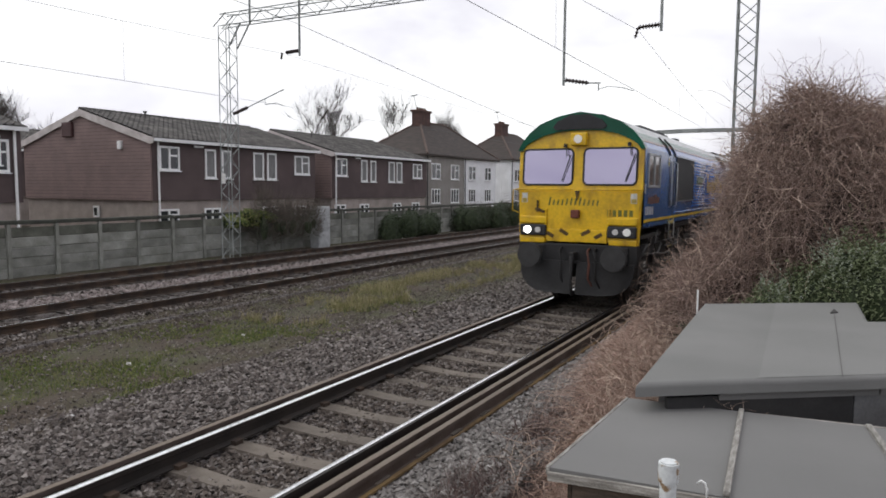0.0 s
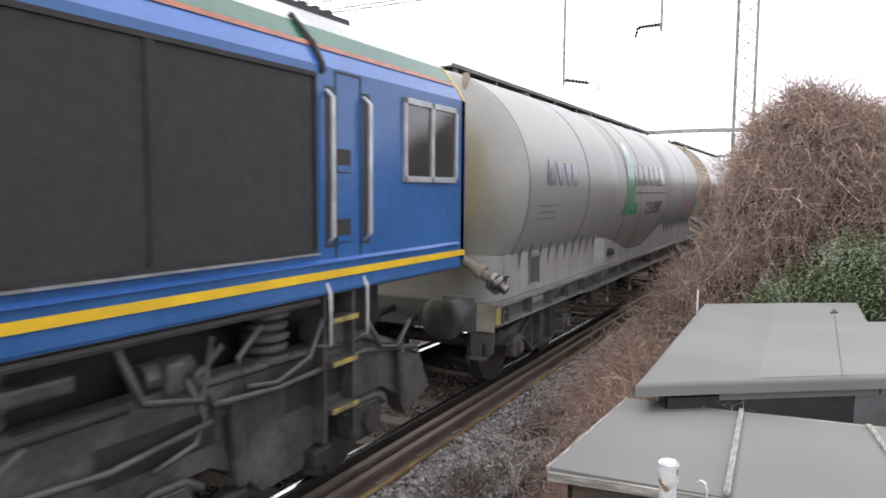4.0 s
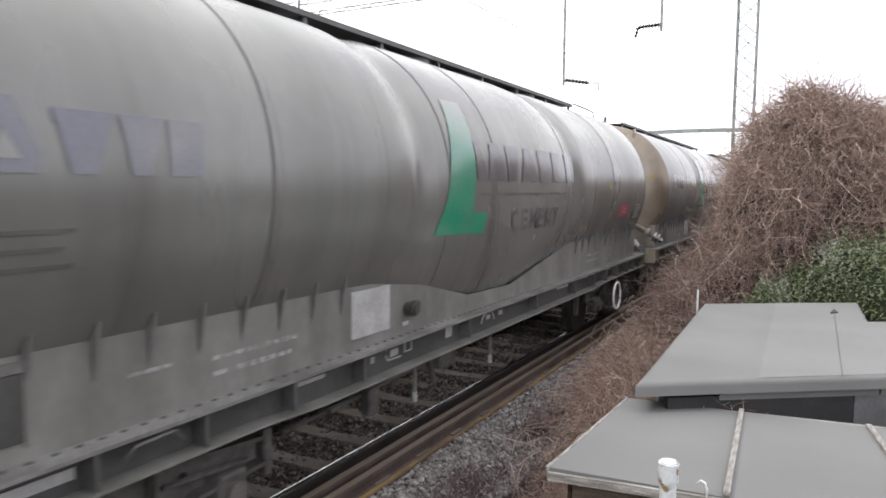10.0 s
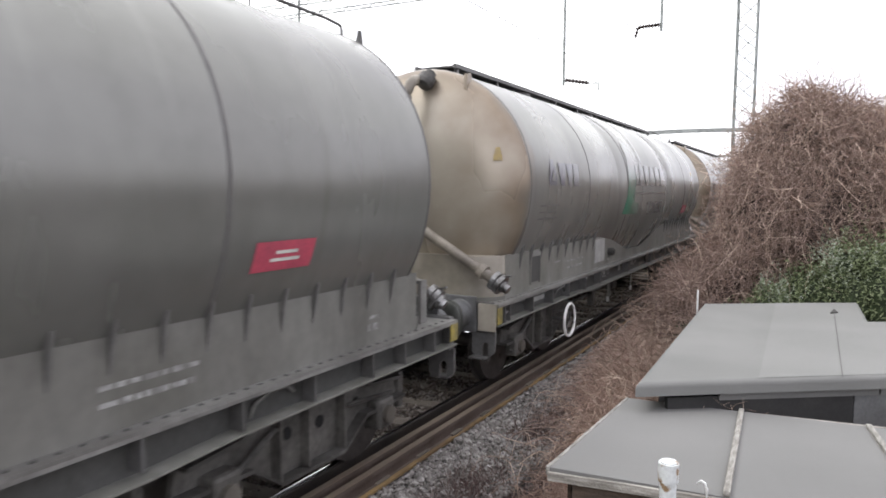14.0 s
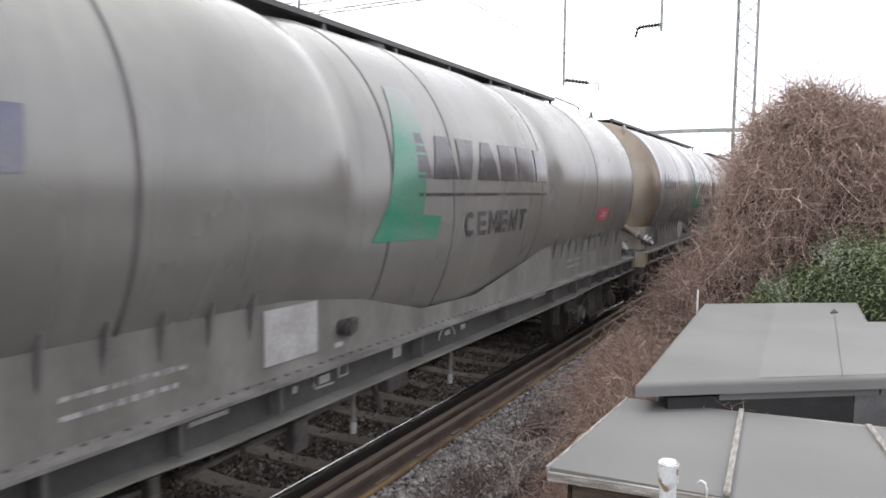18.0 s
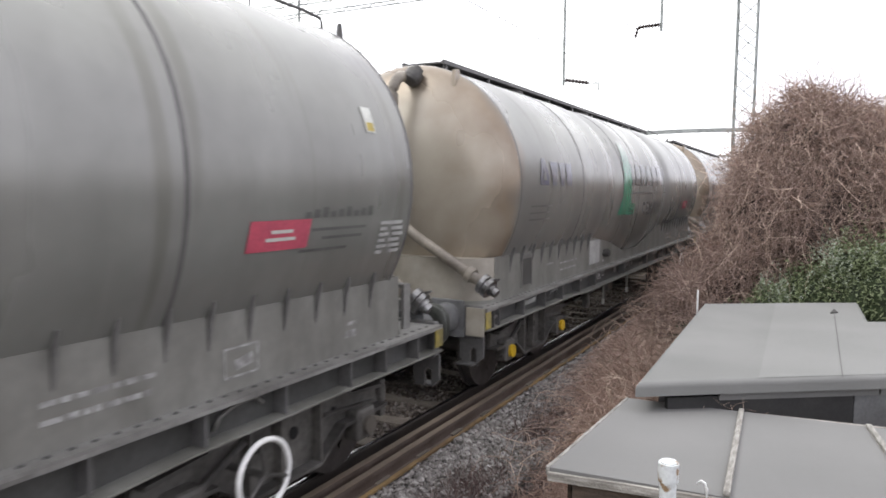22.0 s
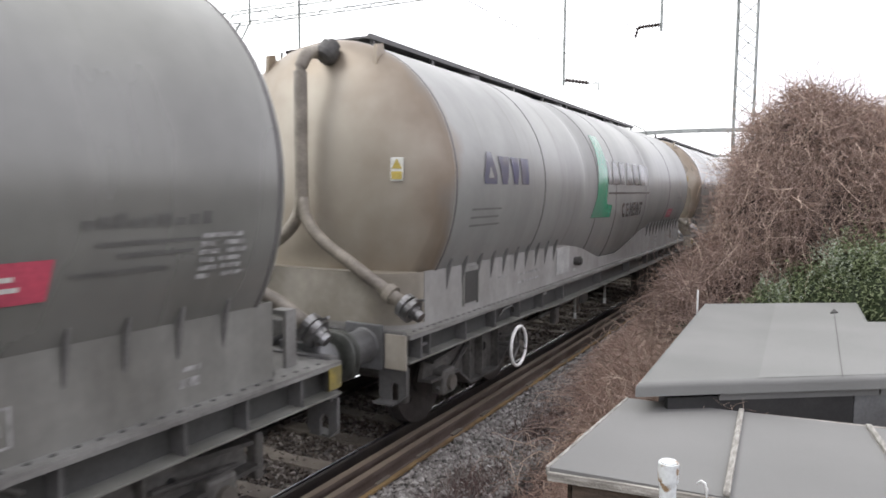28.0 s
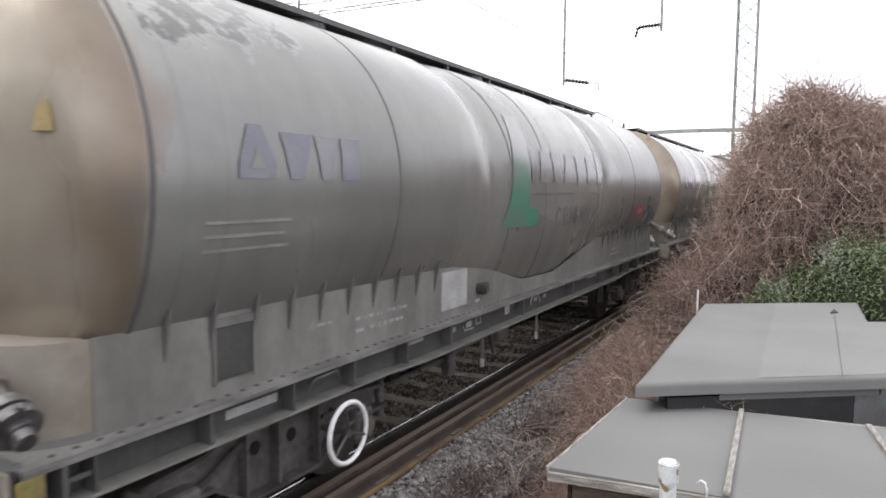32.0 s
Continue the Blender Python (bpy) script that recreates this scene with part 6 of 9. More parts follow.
def build_cab_front(L):
    f = thing_part("cab_front", L)
    # the nose below the ledge, and the raked upper front with the curved top
    bm = B()
    prism(bm, [(-1.25, 1.27), (-0.73, 1.27), (-0.66, 1.33), (0.66, 1.33), (0.73, 1.29), (1.25, 1.29), (1.29, 2.37), (-1.29, 2.37)], -0.10, 0.02, "xz")
    bmesh.ops.bevel(bm, geom=[e for e in bm.edges if all(abs(v.co.y + 0.10) < 1e-4 for v in e.verts)], offset=0.03, segments=2, affect="EDGES")
    part("nose_panel", bm, M_NOSE, f, "grimy warning-yellow lower nose")
    up = [(-1.30, 2.37), (1.30, 2.37), (1.30, 3.2), (1.2, 3.36), (0.84, 3.56), (0.44, 3.64), (0, 3.66), (-0.44, 3.64), (-0.84, 3.56), (-1.2, 3.36), (-1.30, 3.2)]
    bm = B()
    lo = [bm.verts.new((x, -0.07 + 0.10 * (z - 2.37) / 1.3, z)) for x, z in up]
    hi = [bm.verts.new((x, 0.12, z)) for x, z in up]
    bm.faces.new(lo)
    for i in range(len(up)):
        bm.faces.new((lo[i], lo[(i + 1) % len(up)], hi[(i + 1) % len(up)], hi[i]))
    bmesh.ops.recalc_face_normals(bm, faces=bm.faces[:])
    part("screen_panel", bm, M_NOSE, f)
    # green peak with its black centre
    outer = [(-1.33, 3.2), (-1.24, 3.37), (-1.09, 3.55), (-0.85, 3.735), (-0.45, 3.885), (0, 3.965), (0.45, 3.885), (0.85, 3.735), (1.09, 3.55), (1.24, 3.37), (1.33, 3.2)]
    inner = [(-1.24, 3.18), (-1.16, 3.30), (-1.0, 3.40), (-0.78, 3.50), (-0.42, 3.575), (0, 3.59), (0.42, 3.575), (0.78, 3.50), (1.0, 3.40), (1.16, 3.30), (1.24, 3.18)]
    bm = B()
    A = [bm.verts.new((x, -0.06, z)) for x, z in outer]
    C = [bm.verts.new((x, -0.04, z)) for x, z in inner]
    A2 = [bm.verts.new((x, 0.14, z)) for x, z in outer]
    C2 = [bm.verts.new((x, 0.14, z)) for x, z in inner]
    for i in range(len(outer) - 1):
        bm.faces.new((A[i], A[i + 1], C[i + 1], C[i]))
        bm.faces.new((A[i], A2[i], A2[i + 1], A[i + 1]))
        bm.faces.new((C[i], C[i + 1], C2[i + 1], C2[i]))
    bmesh.ops.recalc_face_normals(bm, faces=bm.faces[:])
    part("roof_peak", bm, M_GREEN, f, "dark green curved peak above the windscreens")
    bm = B()
    prism(bm, [(-0.56, 3.66), (-0.50, 3.61), (0.50, 3.61), (0.56, 3.66), (0.46, 3.78), (0.20, 3.90), (-0.20, 3.90), (-0.46, 3.78)], -0.085, -0.05, "xz")
    part("peak_panel", bm, M_BLACK, f, "black panel on the peak")
    boxpart("nose_step", (0, -0.115, 1.45), (1.26, 0.05, 0.26), M_NOSE, f, "", 0.012)
    for s in (-1, 1):
        boxpart("nose_rib", (s * 0.66, -0.12, 1.72), (0.04, 0.05, 0.55), M_NOSE, f, "", 0.01)
    # windscreens
    for x0, x1 in ((-1.20, -0.13), (0.10, 1.17)):
        w = thing_part("windscreen", f)
        z0, z1 = 2.49, 3.22
        r = 0.10
        prof = []
        for cx, cz, a0 in ((x1 - r, z1 - r, 0), (x0 + r, z1 - r, 90), (x0 + r, z0 + r, 180), (x1 - r, z0 + r, 270)):
            for k in range(5):
                a = radians(a0 + 22.5 * k)
                prof.append((cx + r * math.cos(a), cz + r * math.sin(a)))
        bm = B()
        bm.faces.new([bm.verts.new((x, -0.078 + 0.10 * (z - 2.37) / 1.3, z)) for x, z in prof])
        part("pane", bm, G_SCREEN, w, "mirror-like glass tinted lilac for the clouds it reflects")
        bm = B()
        tube(bm, [(x, -0.076 + 0.10 * (z - 2.37) / 1.3, z) for x, z in prof], 0.022, 6, True)
        part("rubber_seal", bm, M_BLACK, w)
        wx = x1 - 0.16
        bm = B()
        box(bm, (wx, -0.05, 3.29), (0.06, 0.06, 0.07))
        rod(bm, (wx + 0.02, -0.06, 3.30), (wx + 0.05, -0.10, 3.06), 0.010, 6)
        rod(bm, (wx + 0.13, -0.085, 3.10), (wx - 0.05, -0.105, 2.56), 0.011, 6)
        part("wiper", bm, M_BLACK, w)
    lamp = thing_part("top_headlight", f)
    boxpart("lamp_box", (0, -0.06, 3.41), (0.34, 0.16, 0.26), M_NOSE, lamp, "", 0.03)
    bm = B()
    rod(bm, (0, -0.14, 3.41), (0, -0.165, 3.41), 0.085, 20)
    part("lens", bm, glow("dim_lamp", (0.8, 0.78, 0.74), 0.12), lamp)
    # ledge handrail and lamp clusters
    bm = B()
    for a, b in ((-1.33, -0.12), (0.10, 1.27)):
        tube(bm, [(a, -0.1, 2.40), (a, -0.15, 2.39), (b, -0.15, 2.39), (b, -0.1, 2.40)], 0.014, 6)
    tube(bm, [(-1.30, -0.06, 2.40), (-1.42, -0.08, 2.38), (-1.43, -0.08, 1.95), (-1.3, -0.06, 1.9)], 0.014, 6)
    part("ledge_rail", bm, M_NOSE, f)
    white_on, white_off = glow("lit_headlight", (1.0, 0.97, 0.9), 6.0), glow("half_lit_lamp", (0.5, 0.5, 0.48), 0.12)
    for s in (-1, 1):
        c = thing_part("headlight_cluster", f)
        boxpart("housing", (s * 0.93, -0.12, 1.55), (0.58, 0.12, 0.235), M_BLACK, c, "", 0.03)
        for dx, r, m in ((0.11 * s, 0.078, white_on if s < 0 else glow("headlight_lens", (0.6, 0.6, 0.58), 0.45)), (-0.12 * s, 0.06, white_off)):
            bm = B()
            rod(bm, (s * 0.93 + dx, -0.16, 1.555), (s * 0.93 + dx, -0.20, 1.555), r, 20)
            part("lens", bm, m, c)
        boxpart("light_visor", (s * 0.93, -0.10, 1.76), (0.6, 0.12, 0.16), M_NOSE, c, "", 0.03)
        boxpart("lower_lip", (s * 0.95, -0.09, 1.34), (0.56, 0.10, 0.12), M_NOSE, c, "", 0.02)
        boxpart("warning_label", (s * 1.14, -0.108, 2.22), (0.12, 0.006, 0.2), M_STICK, f)
        boxpart("warning_mark", (s * 1.14, -0.113, 2.17), (0.09, 0.006, 0.08), M_STICKY, f)
    bm = B()
    box(bm, (-0.02, -0.16, 1.90), (0.17, 0.16, 0.17), bevel=0.03)
    part("horn_cover", bm, mat("rust_red", (0.19, 0.055, 0.035), 0.7), f, "rust-red socket cover")
    for x, w in ((-0.55, 0.17), (-0.26, 0.2), (0.2, 0.2), (0.46, 0.17)):
        bm = B()
        box(bm, (x, -0.143, 1.52 if abs(x) < 0.3 else 1.46), (w, 0.012, 0.075), ry=0.5 if x < 0 else -0.5)
        part("drain_slot", bm, mat("grimy_slot", (0.10, 0.06, 0.02), 0.8), f)
    bm = B()
    prism(bm, [(-0.05, 2.37), (0.05, 2.37), (0.0, 2.16)], -0.13, -0.10, "xz")
    box(bm, (-0.78, -0.14, 1.96), (0.2, 0.1, 0.05), ry=0.3)
    box(bm, (-0.84, -0.14, 2.05), (0.03, 0.05, 0.24))
    part("brackets", bm, mat("grimy_slot", (0.10, 0.06, 0.02)), f)
    bm = B()
    bars_word(bm, 12, 0, 0, 0.034, 0.13, 0.058, 0, 0.2, (1.25, 0.85, 0.85, 0.95, 1.05, 1.2, 1.1, 1.2, 0.95, 0.85, 0.85, 0.85))
    bmesh.ops.transform(bm, matrix=Matrix.Translation((-0.62, -0.102, 2.07)) @ Matrix.Rotation(radians(-90), 4, "Z"), verts=bm.verts[:])
    part("lettering_bars", bm, mat("olive_lettering", (0.17, 0.17, 0.025), 0.5), f, "faint olive bars of a painted name")
    bm = B()
    bars_word(bm, 5, 0, 0, 0.07, 0.13, 0.04, 0)
    bmesh.ops.transform(bm, matrix=Matrix.Translation((0.62, -0.102, 1.86)) @ Matrix.Rotation(radians(-90), 4, "Z"), verts=bm.verts[:])
    part("number_bars", bm, mat("olive_lettering", (0.17, 0.17, 0.025)), f)
    # buffer beam, buffers, hook, hoses and plough
    n = thing_part("buffer_beam", L)
    boxpart("beam", (0, 0.0, 1.08), (2.5, 0.25, 0.42), M_DARK, n, "", 0.03)
    for s in (-1, 1):
        bm = B()
        rod(bm, (s * 0.87, -0.1, 1.05), (s * 0.87, -0.45, 1.05), 0.13, 20)
        box(bm, (s * 0.87, -0.05, 1.05), (0.42, 0.2, 0.42), bevel=0.03)
        part("buffer_stock", bm, M_DARK, n)
        bm = B()
        rod(bm, (s * 0.87, -0.45, 1.05), (s * 0.87, -0.52, 1.05), 0.26, 28)
        bmesh.ops.bevel(bm, geom=[e for e in bm.edges if all(v.co.y < -0.51 for v in e.verts)], offset=0.02, segments=2, affect="EDGES")
        part("buffer_head", bm, mat("greasy_steel", (0.05, 0.05, 0.05), 0.5, 0.3), n)
        bm = B()
        edge = [(0.05, 0.27), (0.62, 0.27), (0.86, 0.31), (1.02, 0.39), (1.13, 0.52), (1.19, 0.70), (1.20, 0.90)]
        row = [[(s * x, -0.30 + 0.16 * (x / 1.2) ** 2 + q, z) for x, z in edge] + [(s * x, -0.20 + 0.10 * (x / 1.2) ** 2 + q, 0.93) for x in (1.20, 0.9, 0.6, 0.3, 0.05)] for q in (0.0, 0.045)]
        loft(bm, row, smooth=False)
        part("plough_blade", bm, M_DARK, n, "black snowplough blade")
    bm = B()
    box(bm, (0, -0.25, 1.05), (0.10, 0.34, 0.16), bevel=0.02)
    tube(bm, [(0, -0.42, 1.05), (0.02, -0.46, 0.8), (0, -0.44, 0.55), (0.02, -0.42, 0.26)], 0.03, 8)
    part("coupling_hook", bm, M_DARK, n)
    for x, m in ((0.28, mat("red_hose", (0.12, 0.045, 0.03), 0.7)), (0.42, M_DARK), (-0.3, M_DARK)):
        bm = B()
        tube(bm, [(x, -0.12, 1.2), (x, -0.26, 1.15), (x + 0.05, -0.3, 0.9), (x + 0.02, -0.26, 0.6), (x + 0.12, -0.22, 0.42)], 0.025, 8)
        part("brake_hose", bm, m, n)


def build_loco_under(L):
    under = mat("under_tank_black", (0.085, 0.085, 0.083), 0.42, 0, (0.055, 0.053, 0.05), 2.2, grain=0.12, bscale=30, bump=0.15, stretch=(1, 1, 0.4))
    for yc in (3.05, 15.6):
        b = thing_part("bogie", L)
        front = 2.62 if yc < 8 else 3.05
        for s in (-1, 1):
            bm = B()
            half = [(2.0, 1.24), (2.85, 0.93), (3.05, 0.52), (2.62, 0.38), (2.5, 0.58), (2.25, 0.72), (1.62, 0.72), (1.36, 0.55), (1.2, 0.36), (0.8, 0.36), (0.62, 0.55), (0.36, 0.68)]
            prism(bm, [(yc + y, z) for y, z in half] + [(yc - min(y, front), z) for y, z in half[::-1]], s * 1.0, s * 1.14)
            part("side_frame", bm, M_BOGIE, b)
            bm = B()
            for d in (-1, 1):
                e = front if d < 0 else 3.05
                tube(bm, [(s * 1.14, yc + d * 0.2, 1.21), (s * 1.14, yc + d * 1.95, 1.20), (s * 1.14, yc + d * min(e, 2.8), 0.91)], 0.03, 6)
            part("frame_flange", bm, M_BOGIE, b)
            for a in (-1.95, 0.0, 1.95):
                bm = B()
                box(bm, (s * 1.10, yc + a, 0.54), (0.22, 0.36, 0.34), bevel=0.05)
                rod(bm, (s * 1.18, yc + a, 0.53), (s * 1.26, yc + a, 0.53), 0.10, 16)
                part("axle_box", bm, M_BOGIE, b)
                bm = B()
                tube(bm, [(s * 1.17, yc + a - 0.28, 0.62), (s * 1.19, yc + a - 0.1, 0.70), (s * 1.19, yc + a + 0.12, 0.69), (s * 1.17, yc + a + 0.26, 0.6)], 0.03, 6)
                part("brake_hanger", bm, M_BOGIE, b)
            for a in (-0.95, 0.95):
                bm = B()
                prof = [(0, 0.13)]
                for k in range(5):
                    r = 0.17 - 0.012 * (k % 2)
                    prof += [(0.075 * k + 0.008, r - 0.012), (0.075 * k + 0.018, r), (0.075 * k + 0.044, r), (0.075 * k + 0.054, r - 0.012), (0.075 * k + 0.062, 0.115)]
                turned(bm, (s * 1.04, yc + a, 1.20), (0, 0, 1), prof + [(0.42, 0.11)], 18)
                part("rubber_spring", bm, M_BOGIE, b, "stacked rubber spring")
            bm = B()
            tube(bm, [(s * 1.16, yc + 0.45, 1.42), (s * 1.22, yc + 0.2, 1.30), (s * 1.24, yc + 0.3, 1.10), (s * 1.22, yc + 0.9, 1.06), (s * 1.2, yc + 1.9, 1.10), (s * 1.2, yc + 2.7, 0.98)], 0.024, 7)
            part("brake_pipe", bm, M_PIPEG, b)
            bm = B()
            tube(bm, [(s * 1.2, yc - 2.4, 1.06), (s * 1.24, yc - 1.4, 1.02), (s * 1.24, yc - 0.4, 0.94), (s * 1.22, yc + 0.3, 1.0)], 0.022, 6)
            part("brake_pipe", bm, M_PIPEG, b)
            bm = B()
            tube(bm, [(s * 1.18, yc - 0.3, 1.6), (s * 1.26, yc - 0.2, 1.25), (s * 1.26, yc + 0.2, 1.16), (s * 1.18, yc + 0.35, 1.5)], 0.025, 6)
            part("brake_pipe", bm, M_PIPEG, b)
            # slack hoses, dampers and sanding gear along the frame
            for pts in ([(0.72, 1.5), (0.52, 1.34), (0.58, 1.14), (0.86, 1.10), (1.2, 1.2), (1.35, 1.45)], [(0.12, 1.3), (0.24, 1.05), (0.18, 0.9), (-0.12, 0.84)], [(-1.3, 1.5), (-1.5, 1.25), (-1.42, 1.05), (-1.1, 1.02), (-0.8, 1.2)], [(1.9, 1.35), (2.1, 1.1), (2.35, 1.05), (2.55, 1.25)]):
                bm = B()
                tube(bm, [(s * 1.23, yc + y, z) for y, z in pts], 0.02, 7)
                part("air_hose", bm, M_PIPEG, b)
            for a in (0.5, -1.45, 2.45):
                bm = B()
                rod(bm, (s * 1.2, yc + a, 0.98), (s * 1.2, yc + a + 0.05, 0.52), 0.045, 10)
                rod(bm, (s * 1.2, yc + a, 1.1), (s * 1.2, yc + a, 0.9), 0.028, 8)
                part("damper", bm, M_BOGIE, b)
            for a in (0.48, -0.62, 1.35, -2.4):
                bm = B()
                box(bm, (s * 1.17, yc + a, 0.42), (0.12, 0.22, 0.16), bevel=0.03)
                rod(bm, (s * 1.18, yc + a, 0.50), (s * 1.18, yc + a + 0.1, 0.26), 0.022, 6)
                part("brake_unit", bm, M_DARK, b)
            for a, w in ((-1.45, 0.9), (0.0, 0.8), (1.45, 0.8)):
                # thin dark plates paint the shade of hollows in the frame
                boxpart("frame_recess", (s * 1.1415, yc + a, 0.93), (0.003, w, 0.22), M_DARK, b)
            for a, w in ((-1.5, 0.5), (0.1, 0.34), (1.6, 0.42)):
                bm = B()
                rod(bm, (s * 1.06, yc + a - w / 2, 1.32), (s * 1.06, yc + a + w / 2, 1.32), 0.085, 12)
                box(bm, (s * 1.06, yc + a, 1.30), (0.24, w * 0.4, 0.2), bevel=0.03)
                part("brake_cylinder", bm, M_BOGIE, b)
            bm = B()
            box(bm, (s * 1.12, yc - 1.55, 1.42), (0.1, 2.1, 0.09), bevel=0.02)
            part("cable_trunk", bm, M_BOGIE, b)
            bm = B()
            box(bm, (s * 1.143, yc - 2.05, 0.86), (0.004, 0.2, 0.05))
            box(bm, (s * 1.143, yc - 2.05, 0.79), (0.004, 0.17, 0.03))
            part("stencil_bars", bm, M_STICK, b)
        boxpart("bolster", (0, yc, 0.92), (1.3, 4.7, 0.55), M_DARK, b)
    boxpart("underframe_core", (0, 9.5, 1.4), (1.6, 17.6, 0.46), M_DARK, L)
    boxpart("main_tank", (0, 8.9, 0.82), (1.5, 5.2, 0.66), M_DARK, L)
    # added dark blocks that stand for the shade under the locomotive
    for y in (6.1, 12.3):
        boxpart("drag_box", (0, y, 0.80), (1.3, 1.5, 0.8), M_DARK, L, "", 0.03)
    for s in (-1, 1):
        # equipment cupboard with an open end bay
        cup = thing_part("equipment_cupboard", L)
        boxpart("body", (s * 1.0, 7.21, 0.755), (0.5, 0.86, 0.63), M_BOGIE, cup, "grimy grey cupboard", 0.015)
        boxpart("door", (s * 1.254, 7.21, 0.86), (0.012, 0.8, 0.36), M_BOGIE, cup, "", 0.006)
        boxpart("kick_plate", (s * 1.254, 7.21, 0.555), (0.012, 0.8, 0.2), M_BOGIE, cup, "", 0.006)
        boxpart("latch", (s * 1.265, 6.9, 0.86), (0.02, 0.06, 0.02), M_RAILW, cup)
        boxpart("latch", (s * 1.265, 7.52, 0.86), (0.02, 0.04, 0.02), M_RAILW, cup)
        bm = B()
        prism(bm, [(7.17, 0.50), (7.27, 0.50), (7.22, 0.60)], s * 1.261, s * 1.264)
        part("warning_mark", bm, M_STICKY, cup)
        for c3, s3 in (((s * 1.0, 6.64, 1.05), (0.5, 0.28, 0.03)), ((s * 1.0, 6.64, 0.46), (0.5, 0.28, 0.03)), ((s * 1.0, 6.51, 0.75), (0.5, 0.025, 0.6)), ((s * 0.78, 6.64, 0.75), (0.03, 0.28, 0.6)), ((s * 1.23, 6.53, 0.75), (0.04, 0.05, 0.6)), ((s * 1.23, 6.64, 0.52), (0.04, 0.28, 0.1))):
            boxpart("bay_plate", c3, s3, M_BOGIE, cup)
        boxpart("bay_handle", (s * 1.1, 6.6, 0.82), (0.08, 0.06, 0.2), M_YEL, cup, "yellow isolating handle", 0.02)
        # air ducting, louvred cooler and pipes over the cupboard
        cooler = thing_part("louvred_cooler", L)
        boxpart("case", (s * 0.86, 7.4, 1.38), (0.3, 1.7, 0.42), M_DARK, cooler)
        for k in range(6):
            boxpart("louvre", (s * 1.025, 7.4, 1.23 + 0.062 * k), (0.05, 1.6, 0.014), M_BOGIE, cooler)
        for y in (6.62, 7.2, 7.85):
            boxpart("post", (s * 1.06, y, 1.38), (0.06, 0.07, 0.44), M_BOGIE, cooler)
        bm = B()
        tube(bm, [(s * 1.24, 6.1, 0.86), (s * 1.28, 6.25, 1.03), (s * 1.29, 6.5, 1.12), (s * 1.29, 6.9, 1.17), (s * 1.29, 7.5, 1.2), (s * 1.27, 8.6, 1.2), (s * 1.2, 9.4, 1.14)], 0.022, 8)
        part("side_pipe", bm, M_PIPEG, L)
        boxpart("pipe_clip", (s * 1.28, 7.42, 1.08), (0.03, 0.03, 0.26), M_PIPEG, L)
        bm = B()
        tube(bm, [(s * 1.2, 8.22, 1.43), (s * 1.22, 8.0, 1.46), (s * 1.22, 7.84, 1.36), (s * 1.22, 7.8, 1.1), (s * 1.15, 7.75, 0.7)], 0.045, 10)
        part("hose", bm, M_PIPEG, L)
        boxpart("junction_box", (s * 1.18, 8.3, 1.42), (0.16, 0.16, 0.18), M_BOGIE, L, "", 0.02)
        boxpart("junction_box", (s * 1.16, 10.27, 1.48), (0.2, 0.36, 0.26), mat("box_grey", (0.17, 0.17, 0.165), 0.6, var=0.3), L, "square grey electrical box", 0.02)
        bm = B()
        rod(bm, (s * 1.16, 10.2, 1.36), (s * 1.16, 10.22, 1.2), 0.04, 8)
        part("cable_gland", bm, M_PIPEG, L)
        for y0, y1 in ((8.45, 9.55), (10.6, 11.78)):
            bm = B()
            prism(bm, [(0.8 * s, 1.14), (1.17 * s, 1.14), (1.25 * s, 1.22), (1.25 * s, 1.38), (1.1 * s, 1.57), (0.8 * s, 1.57)], y0, y1, "xz")
            eq = part("equipment_case", bm, M_BOGIE, L, "dusty case with a sloping lid")
            boxpart("rim", (s * 1.253, (y0 + y1) / 2, 1.385), (0.03, y1 - y0 + 0.02, 0.03), M_PIPEG, eq)
            for y in (y0 + 0.3, y1 - 0.3):
                bm = B()
                prism(bm, [(s * 1.245, 1.402), (s * 1.257, 1.409), (s * 1.127, 1.566), (s * 1.115, 1.559)], y - 0.22, y + 0.22, "xz")
                part("lid_panel", bm, M_BOGIE, eq)
        tank = thing_part("fuel_tank", L)
        bm = B()
        box(bm, (s * 0.93, 9.53, 0.76), (0.64, 3.48, 0.66), bevel=0.085)
        part("shell", bm, under, tank, "black fuel tank with rounded edges")
        # dark plate for the shade around the filler
        boxpart("filler_recess", (s * 1.251, 9.42, 0.76), (0.006, 0.62, 0.34), M_DARK, tank)
        bm = B()
        rod(bm, (s * 1.24, 9.2, 0.86), (s * 1.29, 9.2, 0.86), 0.06, 16)
        part("filler_cap", bm, mat("brass_cap", (0.42, 0.32, 0.18), 0.5), tank, "dull brass filler cap")
        boxpart("filler_label", (s * 1.254, 9.2, 0.985), (0.006, 0.09, 0.06), M_STICK, tank)
        boxpart("sight_slot", (s * 1.251, 8.3, 0.9), (0.006, 0.16, 0.13), M_BLACK, tank)
        bm = B()
        rod(bm, (s * 1.245, 8.72, 0.86), (s * 1.256, 8.72, 0.86), 0.075, 18)
        part("gauge", bm, M_PIPEG, tank)
        bm = B()
        tube(bm, [(s * 1.12, 9.4, 1.12), (s * 1.14, 9.9, 1.12), (s * 1.14, 10.9, 1.12), (s * 1.05, 11.3, 1.2)], 0.03, 8)
        part("tank_pipe", bm, M_PIPEG, tank)
        for xx, zz, r, y0, y1 in ((1.2, 1.56, 0.03, 3.9, 6.7), (1.17, 1.49, 0.022, 3.9, 6.5), (1.2, 1.58, 0.03, 12.6, 17.0)):
            bm = B()
            rod(bm, (s * xx, y0, zz), (s * xx, y1, zz), r, 8)
            part("side_pipe", bm, M_PIPEG, L)
